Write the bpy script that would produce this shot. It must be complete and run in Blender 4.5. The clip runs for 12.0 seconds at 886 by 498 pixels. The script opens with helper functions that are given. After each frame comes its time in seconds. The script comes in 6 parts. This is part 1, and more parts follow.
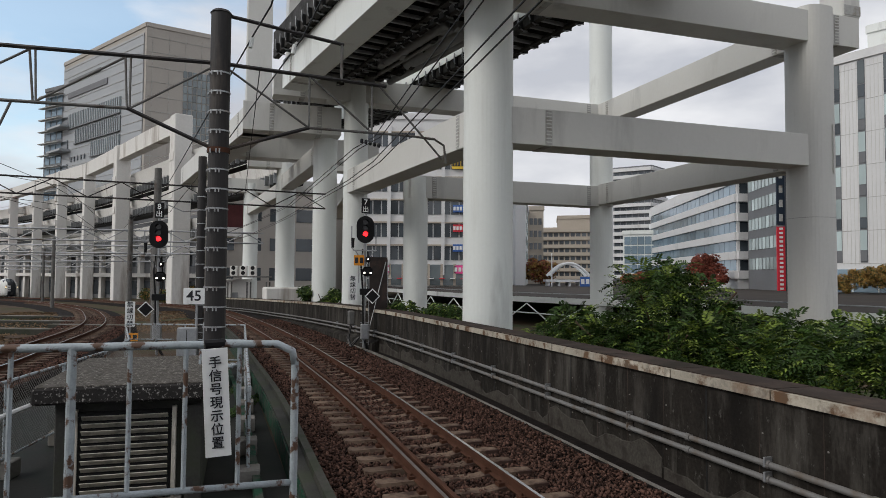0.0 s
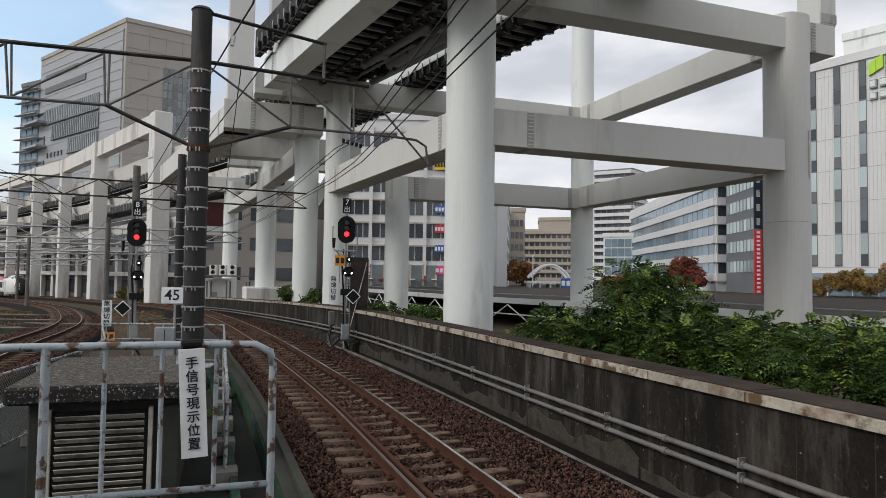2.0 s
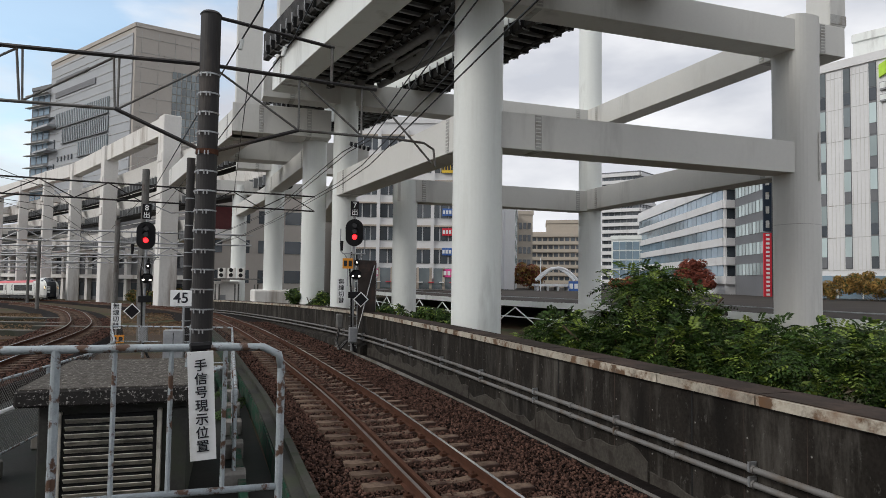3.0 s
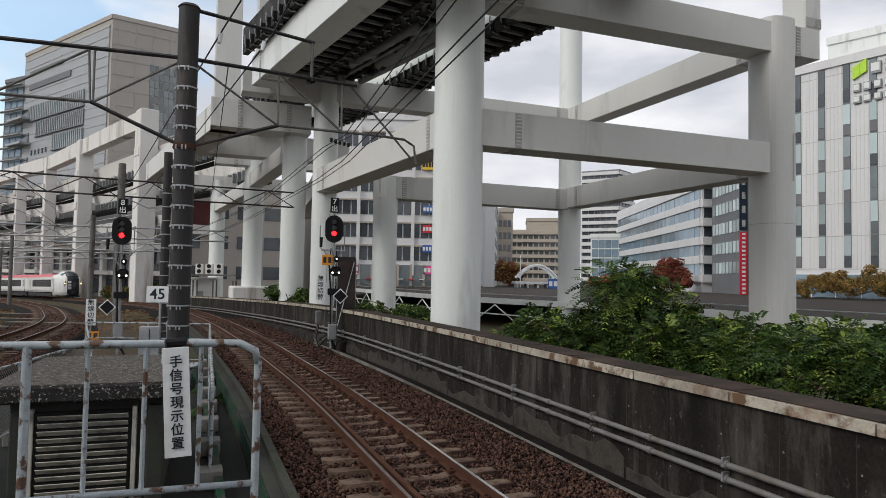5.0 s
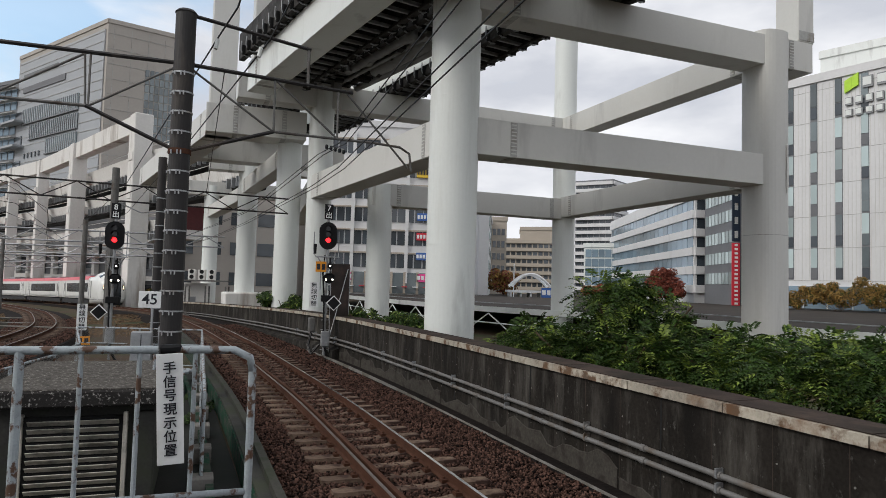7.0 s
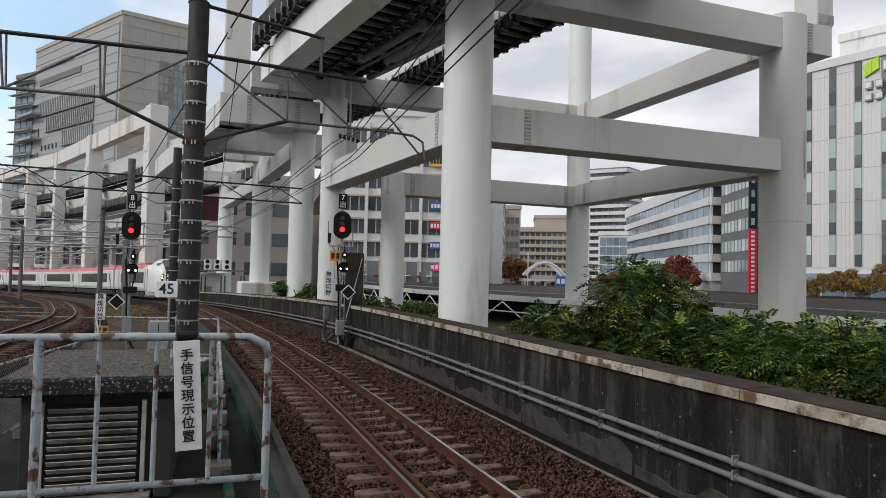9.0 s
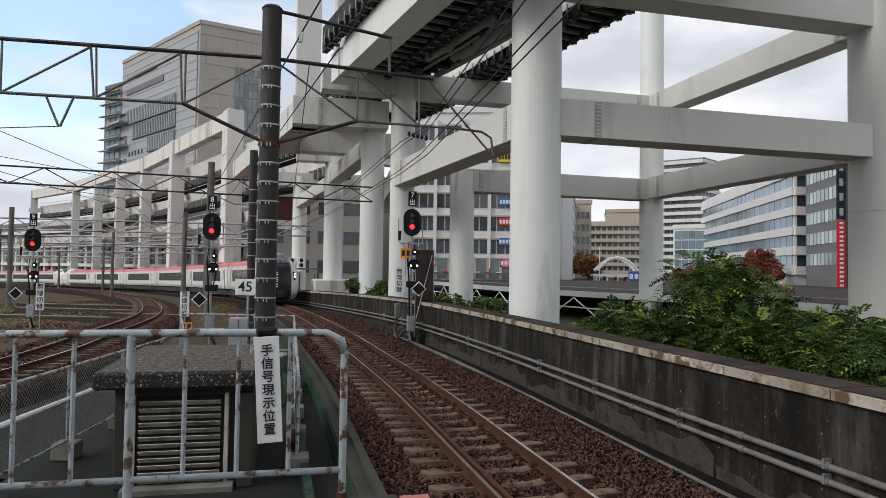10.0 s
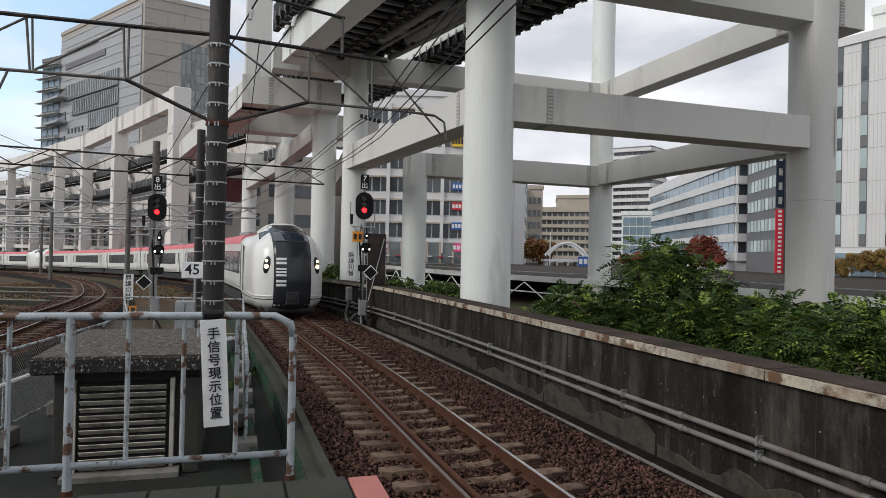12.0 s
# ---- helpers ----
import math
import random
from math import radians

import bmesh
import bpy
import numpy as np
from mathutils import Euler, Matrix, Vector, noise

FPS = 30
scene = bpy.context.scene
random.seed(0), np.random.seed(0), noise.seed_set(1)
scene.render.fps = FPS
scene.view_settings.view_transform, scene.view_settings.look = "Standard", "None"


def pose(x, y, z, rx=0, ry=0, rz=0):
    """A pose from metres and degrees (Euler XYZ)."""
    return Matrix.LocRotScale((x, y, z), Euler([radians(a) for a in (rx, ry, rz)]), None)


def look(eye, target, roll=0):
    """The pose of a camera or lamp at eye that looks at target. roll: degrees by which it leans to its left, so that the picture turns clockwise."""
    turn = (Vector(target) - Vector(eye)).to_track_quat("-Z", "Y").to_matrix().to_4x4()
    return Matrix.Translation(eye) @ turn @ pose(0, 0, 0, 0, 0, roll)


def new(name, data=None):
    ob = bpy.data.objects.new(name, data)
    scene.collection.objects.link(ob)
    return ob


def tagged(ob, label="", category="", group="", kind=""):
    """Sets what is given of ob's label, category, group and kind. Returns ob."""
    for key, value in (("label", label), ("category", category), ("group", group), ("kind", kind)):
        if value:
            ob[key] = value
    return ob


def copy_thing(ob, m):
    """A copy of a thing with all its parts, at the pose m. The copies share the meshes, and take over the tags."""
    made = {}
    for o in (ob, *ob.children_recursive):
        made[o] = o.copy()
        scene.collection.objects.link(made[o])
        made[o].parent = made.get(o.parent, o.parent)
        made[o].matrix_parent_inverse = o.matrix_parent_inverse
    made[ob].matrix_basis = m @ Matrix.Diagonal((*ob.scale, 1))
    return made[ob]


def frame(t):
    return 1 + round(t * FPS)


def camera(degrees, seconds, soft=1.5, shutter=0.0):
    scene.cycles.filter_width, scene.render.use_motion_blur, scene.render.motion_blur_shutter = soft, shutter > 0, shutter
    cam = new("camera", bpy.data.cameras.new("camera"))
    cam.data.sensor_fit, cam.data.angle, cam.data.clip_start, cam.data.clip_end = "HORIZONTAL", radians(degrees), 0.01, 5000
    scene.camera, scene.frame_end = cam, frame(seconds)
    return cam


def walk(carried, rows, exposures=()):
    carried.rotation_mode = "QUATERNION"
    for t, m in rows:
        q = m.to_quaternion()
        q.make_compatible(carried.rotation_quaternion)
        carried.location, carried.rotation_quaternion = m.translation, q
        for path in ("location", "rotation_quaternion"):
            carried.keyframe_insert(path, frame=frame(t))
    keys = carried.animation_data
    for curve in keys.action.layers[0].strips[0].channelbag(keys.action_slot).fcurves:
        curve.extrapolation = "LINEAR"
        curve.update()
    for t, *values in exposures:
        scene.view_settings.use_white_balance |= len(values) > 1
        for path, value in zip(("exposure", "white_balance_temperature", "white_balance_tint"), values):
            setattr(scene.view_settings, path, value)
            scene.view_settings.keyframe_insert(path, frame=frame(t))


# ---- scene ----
cam = camera(67.25, 12.0, soft=0.8)

PATH = [
    (0, pose(0.000, 0.000, 2.700, 92.40, -0.40, 0.00)),
    (0.5, pose(0.008, -0.006, 2.703, 92.20, -0.40, 0.16)),
    (1, pose(0.013, -0.014, 2.709, 91.95, -0.44, -0.62)),
    (1.5, pose(0.020, -0.018, 2.706, 92.11, -0.60, -1.17)),
    (2, pose(0.016, -0.018, 2.706, 92.48, -0.80, -1.59)),
    (2.5, pose(0.014, -0.012, 2.706, 92.72, -0.66, -1.17)),
    (3, pose(0.012, -0.011, 2.704, 92.72, -0.79, -0.94)),
    (5, pose(0.026, -0.018, 2.701, 92.50, -1.03, -2.64)),
    (5.5, pose(0.023, -0.018, 2.706, 92.89, -1.34, -2.88)),
    (6, pose(0.018, -0.025, 2.702, 92.86, -1.23, -3.02)),
    (6.5, pose(0.009, -0.017, 2.703, 93.20, -1.55, -3.26)),
    (8.5, pose(0.001, -0.002, 2.694, 92.81, -1.61, -2.99)),
    (9, pose(0.001, 0.004, 2.687, 92.22, -1.35, -2.02)),
    (9.5, pose(-0.013, 0.011, 2.682, 92.08, -1.06, 0.76)),
    (10, pose(-0.020, 0.020, 2.683, 91.80, -0.85, 3.93)),
    (10.5, pose(-0.014, 0.012, 2.683, 91.57, -1.33, 4.05)),
    (11, pose(-0.020, 0.017, 2.681, 91.60, -1.37, 2.80)),
    (11.5, pose(-0.015, 0.014, 2.681, 91.06, -0.99, 1.41)),
    (12, pose(-0.002, -0.001, 2.680, 90.51, -1.24, -0.15)),
]
walk(cam, PATH, [(0, -0.12), (1.0, -0.08), (2.5, 0.04), (9.0, 0.05), (9.5, 0.17), (10.0, 0.12), (10.5, 0.0), (11.5, 0.0), (12, 0.1)])

# ---- light ----
world = bpy.data.worlds.new("world")
scene.world = world
world.use_nodes = True
wn, wl = world.node_tree.nodes, world.node_tree.links
wn.clear()
w_out = wn.new("ShaderNodeOutputWorld")
w_bg = wn.new("ShaderNodeBackground")
w_sky = wn.new("ShaderNodeTexSky")
w_sky.sky_type = "NISHITA"
w_sky.sun_disc = False
w_sky.sun_elevation = radians(35)
w_sky.sun_rotation = radians(241)
w_coord = wn.new("ShaderNodeTexCoord")
w_map = wn.new("ShaderNodeMapping")
w_map.inputs["Location"].default_value = (3.7, 1.3, 0.4)
w_map.inputs["Scale"].default_value = (1.0, 1.0, 2.6)
w_noise = wn.new("ShaderNodeTexNoise")
w_noise.inputs["Scale"].default_value = 2.3
w_noise.inputs["Detail"].default_value = 7.0
w_noise.inputs["Roughness"].default_value = 0.55
w_cover = wn.new("ShaderNodeValToRGB")
w_cover.color_ramp.elements[0].position = 0.34
w_cover.color_ramp.elements[0].color = (0.22, 0.22, 0.22, 1)
w_cover.color_ramp.elements[1].position = 0.52
w_noise2 = wn.new("ShaderNodeTexNoise")
w_noise2.inputs["Scale"].default_value = 4.2
w_noise2.inputs["Detail"].default_value = 5.0
w_cloud = wn.new("ShaderNodeValToRGB")
w_cloud.color_ramp.elements[0].position = 0.34
w_cloud.color_ramp.elements[0].color = (6.0, 6.25, 6.9, 1)
w_cloud.color_ramp.elements[1].position = 0.66
w_cloud.color_ramp.elements[1].color = (9.6, 9.7, 10.0, 1)
w_mix = wn.new("ShaderNodeMix")
w_mix.data_type = "RGBA"
wl.new(w_coord.outputs["Generated"], w_map.inputs["Vector"])
wl.new(w_map.outputs["Vector"], w_noise.inputs["Vector"])
wl.new(w_map.outputs["Vector"], w_noise2.inputs["Vector"])
# the cloud cover opens towards the north-west
w_open = wn.new("ShaderNodeVectorMath")
w_open.operation = "DOT_PRODUCT"
w_open.inputs[1].default_value = (-0.50, 0.77, 0.40)
w_gap = wn.new("ShaderNodeMapRange")
w_gap.inputs["From Min"].default_value = 0.90
w_gap.inputs["From Max"].default_value = 0.995
w_gap.inputs["To Min"].default_value = 0.16
w_gap.inputs["To Max"].default_value = -0.12
w_sum = wn.new("ShaderNodeMath")
w_sum.operation = "ADD"
wl.new(w_coord.outputs["Generated"], w_open.inputs[0])
wl.new(w_open.outputs["Value"], w_gap.inputs["Value"])
wl.new(w_noise.outputs["Fac"], w_sum.inputs[0])
wl.new(w_gap.outputs["Result"], w_sum.inputs[1])
wl.new(w_sum.outputs["Value"], w_cover.inputs["Fac"])
wl.new(w_noise2.outputs["Fac"], w_cloud.inputs["Fac"])
wl.new(w_cover.outputs["Color"], w_mix.inputs["Factor"])
# the clear sky's colour is multiplied to brighten it
w_gain = wn.new("ShaderNodeMix")
w_gain.data_type, w_gain.blend_type = "RGBA", "MULTIPLY"
w_gain.inputs["Factor"].default_value = 1.0
w_gain.inputs["B"].default_value = (2.3, 2.5, 2.35, 1)
wl.new(w_sky.outputs["Color"], w_gain.inputs["A"])
wl.new(w_gain.outputs["Result"], w_mix.inputs["A"])
wl.new(w_cloud.outputs["Color"], w_mix.inputs["B"])
wl.new(w_mix.outputs["Result"], w_bg.inputs["Color"])
w_bg.inputs["Strength"].default_value = 0.1
wl.new(w_bg.outputs["Background"], w_out.inputs["Surface"])

sun = new("sun", bpy.data.lights.new("sun", "SUN"))
sun.data.energy = 1.5
sun.data.angle = radians(24)
sun.data.color = (1.0, 0.96, 0.9)
sun.matrix_world = look((-110, -30, 90), (0, 30, 0))

# ---- materials ----


def mat(name, color, rough=0.7, metal=0.0, var=0.12, scale=3.0, fine=40.0, bump=0.15, dirt=None, dirt_amount=0.0,
        dirt_scale=1.2, streak=1.0, sharp=0.0, emit=0.0, piece=0.0, spec=0.4):
    """A surface with broad and fine variation, stains of another colour, and relief."""
    m = bpy.data.materials.new(name)
    m.use_nodes = True
    n, l = m.node_tree.nodes, m.node_tree.links
    b = n["Principled BSDF"]
    tc = n.new("ShaderNodeTexCoord")
    mp = n.new("ShaderNodeMapping")
    mp.inputs["Scale"].default_value = (1, 1, 1.0 / streak)
    l.new(tc.outputs["Object"], mp.inputs["Vector"])
    broad = n.new("ShaderNodeTexNoise")
    broad.inputs["Scale"].default_value = scale
    broad.inputs["Detail"].default_value = 6
    l.new(mp.outputs["Vector"], broad.inputs["Vector"])
    grain = n.new("ShaderNodeTexNoise")
    grain.inputs["Scale"].default_value = fine
    grain.inputs["Detail"].default_value = 4
    l.new(tc.outputs["Object"], grain.inputs["Vector"])
    both = n.new("ShaderNodeMix")
    both.inputs["Factor"].default_value = 0.4
    l.new(broad.outputs["Fac"], both.inputs["A"])
    l.new(grain.outputs["Fac"], both.inputs["B"])
    ramp = n.new("ShaderNodeMapRange")
    ramp.inputs["From Min"].default_value = 0.3
    ramp.inputs["From Max"].default_value = 0.7
    ramp.inputs["To Min"].default_value = 1 - var
    ramp.inputs["To Max"].default_value = 1 + var
    l.new(both.outputs["Result"], ramp.inputs["Value"])
    tint = n.new("ShaderNodeMix")
    tint.data_type, tint.blend_type = "RGBA", "MULTIPLY"
    tint.inputs["Factor"].default_value = 1
    tint.inputs["A"].default_value = (*color, 1)
    l.new(ramp.outputs["Result"], tint.inputs["B"])
    out = tint.outputs["Result"]
    if piece:
        oi = n.new("ShaderNodeObjectInfo")
        pr = n.new("ShaderNodeMapRange")
        pr.inputs["To Min"].default_value = 1 - piece
        pr.inputs["To Max"].default_value = 1 + piece
        l.new(oi.outputs["Random"], pr.inputs["Value"])
        t2 = n.new("ShaderNodeMix")
        t2.data_type, t2.blend_type = "RGBA", "MULTIPLY"
        t2.inputs["Factor"].default_value = 1
        l.new(out, t2.inputs["A"])
        l.new(pr.outputs["Result"], t2.inputs["B"])
        out = t2.outputs["Result"]
    if dirt:
        dn = n.new("ShaderNodeTexNoise")
        dn.inputs["Scale"].default_value = dirt_scale
        dn.inputs["Detail"].default_value = 8
        dn.inputs["Roughness"].default_value = 0.62
        l.new(mp.outputs["Vector"], dn.inputs["Vector"])
        dr = n.new("ShaderNodeMapRange")
        dr.inputs["From Min"].default_value = 0.62 - dirt_amount * 0.5
        dr.inputs["From Max"].default_value = 0.62 - dirt_amount * 0.5 + sharp if sharp else 0.75 - dirt_amount * 0.4
        l.new(dn.outputs["Fac"], dr.inputs["Value"])
        t3 = n.new("ShaderNodeMix")
        t3.data_type = "RGBA"
        t3.inputs["B"].default_value = (*dirt, 1)
        l.new(dr.outputs["Result"], t3.inputs["Factor"])
        l.new(out, t3.inputs["A"])
        out = t3.outputs["Result"]
    l.new(out, b.inputs["Base Color"])
    b.inputs["Roughness"].default_value = rough
    b.inputs["Metallic"].default_value = metal
    b.inputs["Specular IOR Level"].default_value = spec if rough < 0.8 else 0.12
    if bump:
        bp = n.new("ShaderNodeBump")
        bp.inputs["Strength"].default_value = bump
        bp.inputs["Distance"].default_value = 0.02
        l.new(both.outputs["Result"], bp.inputs["Height"])
        l.new(bp.outputs["Normal"], b.inputs["Normal"])
    if emit:
        b.inputs["Emission Color"].default_value = (*color, 1)
        b.inputs["Emission Strength"].default_value = emit
    return m


def island(m, amount):
    """Vary a material from piece to piece of one mesh."""
    n, l = m.node_tree.nodes, m.node_tree.links
    b = n["Principled BSDF"]
    old = b.inputs["Base Color"].links[0].from_socket
    g = n.new("ShaderNodeNewGeometry")
    r = n.new("ShaderNodeMapRange")
    r.inputs["To Min"].default_value = 1 - amount
    r.inputs["To Max"].default_value = 1 + amount
    l.new(g.outputs["Random Per Island"], r.inputs["Value"])
    t = n.new("ShaderNodeMix")
    t.data_type, t.blend_type = "RGBA", "MULTIPLY"
    t.inputs["Factor"].default_value = 1
    l.new(old, t.inputs["A"])
    l.new(r.outputs["Result"], t.inputs["B"])
    l.new(t.outputs["Result"], b.inputs["Base Color"])
    return m


def weather(m, color, scale, streak, lo, hi, amount=1.0):
    """One more layer of stains over a material, drawn out downwards by streak."""
    n, l = m.node_tree.nodes, m.node_tree.links
    b = n["Principled BSDF"]
    old = b.inputs["Base Color"].links[0].from_socket
    tc = n.new("ShaderNodeTexCoord")
    mp = n.new("ShaderNodeMapping")
    mp.inputs["Location"].default_value = (scale * 1.7, 3.1, streak)
    mp.inputs["Scale"].default_value = (1, 1, 1.0 / streak)
    tx = n.new("ShaderNodeTexNoise")
    tx.inputs["Scale"].default_value = scale
    tx.inputs["Detail"].default_value = 9
    tx.inputs["Roughness"].default_value = 0.68
    mr = n.new("ShaderNodeMapRange")
    mr.inputs["From Min"].default_value = lo
    mr.inputs["From Max"].default_value = hi
    mr.inputs["To Max"].default_value = amount
    mx = n.new("ShaderNodeMix")
    mx.data_type = "RGBA"
    mx.inputs["B"].default_value = (*color, 1)
    l.new(tc.outputs["Object"], mp.inputs["Vector"])
    l.new(mp.outputs["Vector"], tx.inputs["Vector"])
    l.new(tx.outputs["Fac"], mr.inputs["Value"])
    l.new(mr.outputs["Result"], mx.inputs["Factor"])
    l.new(old, mx.inputs["A"])
    l.new(mx.outputs["Result"], b.inputs["Base Color"])
    return m


# Bed far darker than the stones: shade of the gaps put into its colour
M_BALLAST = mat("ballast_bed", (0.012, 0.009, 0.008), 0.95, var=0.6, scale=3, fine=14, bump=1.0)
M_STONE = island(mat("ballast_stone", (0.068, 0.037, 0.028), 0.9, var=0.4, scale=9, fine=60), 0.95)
M_SLEEPER = mat("sleeper_concrete", (0.17, 0.12, 0.088), 0.9, var=0.3, scale=3, fine=30, bump=0.5, dirt=(0.05, 0.03, 0.024), dirt_amount=0.35, dirt_scale=3, piece=0.3)
M_RUST = mat("rail_rust", (0.078, 0.036, 0.023), 0.85, 0.1, var=0.3, scale=4)
M_RAILTOP = mat("rail_polished", (0.62, 0.61, 0.60), 0.22, 1.0, var=0.1, bump=0.02)
M_RAILWORN = mat("rail_worn", (0.25, 0.22, 0.2), 0.4, 0.8, var=0.2, bump=0.02)
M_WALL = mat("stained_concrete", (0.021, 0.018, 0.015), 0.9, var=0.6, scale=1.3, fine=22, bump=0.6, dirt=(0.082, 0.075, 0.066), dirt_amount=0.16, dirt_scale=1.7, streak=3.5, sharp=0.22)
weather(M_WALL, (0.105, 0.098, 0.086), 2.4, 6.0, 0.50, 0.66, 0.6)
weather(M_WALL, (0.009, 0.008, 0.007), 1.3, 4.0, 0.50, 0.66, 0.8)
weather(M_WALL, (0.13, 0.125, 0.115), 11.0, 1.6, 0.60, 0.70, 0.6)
M_COPING = mat("coping_concrete", (0.37, 0.335, 0.275), 0.85, var=0.25, scale=2.5, fine=30, bump=0.25, dirt=(0.13, 0.08, 0.05), dirt_amount=0.2, dirt_scale=2.2, sharp=0.08, piece=0.2)
M_COPETOP = mat("coping_top", (0.045, 0.034, 0.029), 0.9, var=0.35, scale=2, fine=30, dirt=(0.03, 0.025, 0.02), dirt_amount=0.3, piece=0.2)
weather(M_COPING, (0.16, 0.075, 0.035), 1.1, 1.0, 0.55, 0.68, 0.75)
weather(M_COPING, (0.10, 0.09, 0.075), 5.0, 1.5, 0.54, 0.70, 0.7)
weather(M_COPETOP, (0.085, 0.06, 0.048), 1.6, 1.0, 0.48, 0.68, 0.7)
M_CONC = mat("concrete", (0.20, 0.19, 0.175), 0.9, var=0.25, scale=1.5, fine=25, bump=0.3, dirt=(0.12, 0.11, 0.09), dirt_amount=0.3)
M_DARKCONC = mat("dark_concrete", (0.05, 0.049, 0.046), 0.9, var=0.35, scale=1.5, fine=25, bump=0.3, dirt=(0.05, 0.055, 0.04), dirt_amount=0.35)
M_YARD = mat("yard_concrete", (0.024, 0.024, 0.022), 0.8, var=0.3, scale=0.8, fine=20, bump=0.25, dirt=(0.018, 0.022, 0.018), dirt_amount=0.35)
M_MOSS = mat("mossy_concrete", (0.013, 0.050, 0.030), 0.9, var=0.4, scale=2, fine=20, bump=0.4, dirt=(0.05, 0.055, 0.045), dirt_amount=0.3, dirt_scale=5, sharp=0.08)
M_SLAB = mat("pebbled_slab", (0.028, 0.026, 0.025), 0.9, var=0.35, scale=5, fine=60, bump=0.8, dirt=(0.5, 0.48, 0.45), dirt_amount=0.10, dirt_scale=26)
M_SLABTOP = mat("slab_top", (0.075, 0.068, 0.060), 0.95, var=0.6, scale=7, fine=40, bump=1.0, dirt=(0.30, 0.28, 0.25), dirt_amount=0.16, dirt_scale=18)
M_STEELWHITE = mat("pale_painted_steel", (0.72, 0.745, 0.72), 0.5, var=0.035, scale=0.4, fine=8, bump=0.02, dirt=(0.50, 0.51, 0.49), dirt_amount=0.12, dirt_scale=0.7, streak=5)
M_STEELGREY = mat("grey_painted_steel", (0.60, 0.595, 0.565), 0.5, var=0.04, scale=0.4, fine=8, bump=0.02, dirt=(0.46, 0.455, 0.435), dirt_amount=0.08, dirt_scale=0.7, streak=5)
weather(M_STEELWHITE, (0.50, 0.50, 0.465), 0.9, 9.0, 0.55, 0.80, 0.6)
weather(M_STEELGREY, (0.42, 0.41, 0.375), 0.7, 6.0, 0.56, 0.82, 0.5)
M_CLADDING = mat("metal_cladding", (0.36, 0.375, 0.39), 0.5, 0.3, var=0.06, scale=0.2, fine=2)
M_BOLT = mat("bolted_plate", (0.40, 0.40, 0.385), 0.6, var=0.2, scale=6, dirt=(0.22, 0.19, 0.15), dirt_amount=0.2)
# near-black steel, and a dark grey for the guideway shells
M_DARKSTEEL = mat("near_black_steel", (0.016, 0.016, 0.016), 0.7, 0.0, var=0.4, scale=3, spec=0.15)
M_GUIDEDARK = mat("dark_guideway_steel", (0.050, 0.048, 0.046), 0.75, var=0.5, scale=2, fine=12, bump=0.2, spec=0.2, dirt=(0.015, 0.014, 0.013), dirt_amount=0.3)
M_MIDSTEEL = mat("grey_machinery_steel", (0.25, 0.26, 0.265), 0.5, 0.3, var=0.2, scale=3)
M_GALV = mat("galvanised_steel", (0.36, 0.37, 0.38), 0.5, 0.6, var=0.22, scale=6, bump=0.1, dirt=(0.2, 0.15, 0.11), dirt_amount=0.12)
M_POLE = mat("brown_black_pole", (0.019, 0.017, 0.017), 0.6, 0.0, var=0.3, scale=4, fine=30, bump=0.1, dirt=(0.075, 0.06, 0.05), dirt_amount=0.2, streak=4)
M_OLDGALV = mat("weathered_galvanised_steel", (0.13, 0.127, 0.12), 0.65, 0.2, var=0.3, scale=5, bump=0.1, dirt=(0.07, 0.05, 0.04), dirt_amount=0.2)
M_PIPEPAINT = mat("peeling_grey_paint", (0.34, 0.38, 0.405), 0.55, var=0.2, scale=9, fine=70, bump=0.5, dirt=(0.10, 0.055, 0.035), dirt_amount=0.19, dirt_scale=7, sharp=0.05)
M_LOUVRE = mat("louvre_aluminium", (0.62, 0.58, 0.51), 0.55, 0.2, var=0.15, scale=4, dirt=(0.25, 0.23, 0.2), dirt_amount=0.25, dirt_scale=3)
M_BLACK = mat("black_enamel", (0.008, 0.008, 0.009), 0.6, var=0.2, spec=0.2)
M_WHITE = mat("white_enamel", (0.78, 0.79, 0.79), 0.4, var=0.05, scale=3, dirt=(0.55, 0.54, 0.5), dirt_amount=0.1)
M_INK = mat("sign_ink", (0.015, 0.016, 0.022), 0.5, var=0.1, bump=0)
M_ORANGE = mat("orange_sign", (0.75, 0.30, 0.02), 0.5, var=0.1)
M_REDLAMP = mat("red_signal_lens", (1.0, 0.012, 0.016), 0.3, var=0, bump=0, emit=5.0)
M_WHITELAMP = mat("white_signal_lens", (1.0, 0.95, 0.85), 0.3, var=0, bump=0, emit=2.5)
M_DEADLENS = mat("dark_signal_lens", (0.02, 0.02, 0.02), 0.15, var=0, bump=0)
M_WIRE = mat("wire", (0.02, 0.02, 0.02), 0.6, 0.3, var=0.1, bump=0)
M_CONDUIT = mat("grey_conduit", (0.155, 0.15, 0.143), 0.55, var=0.2, scale=2, dirt=(0.12, 0.10, 0.08), dirt_amount=0.25, dirt_scale=2.5)
# Dark leaf carries the shade inside bushes, light leaf the lit outer sprays
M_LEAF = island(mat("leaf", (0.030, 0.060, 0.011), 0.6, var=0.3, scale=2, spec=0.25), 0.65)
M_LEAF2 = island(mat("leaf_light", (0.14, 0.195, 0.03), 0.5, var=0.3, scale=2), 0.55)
M_LEAFRED = island(mat("leaf_red", (0.19, 0.045, 0.025), 0.7, var=0.3, scale=1), 0.5)
M_LEAFGOLD = island(mat("leaf_gold", (0.26, 0.15, 0.035), 0.7, var=0.3, scale=1), 0.5)
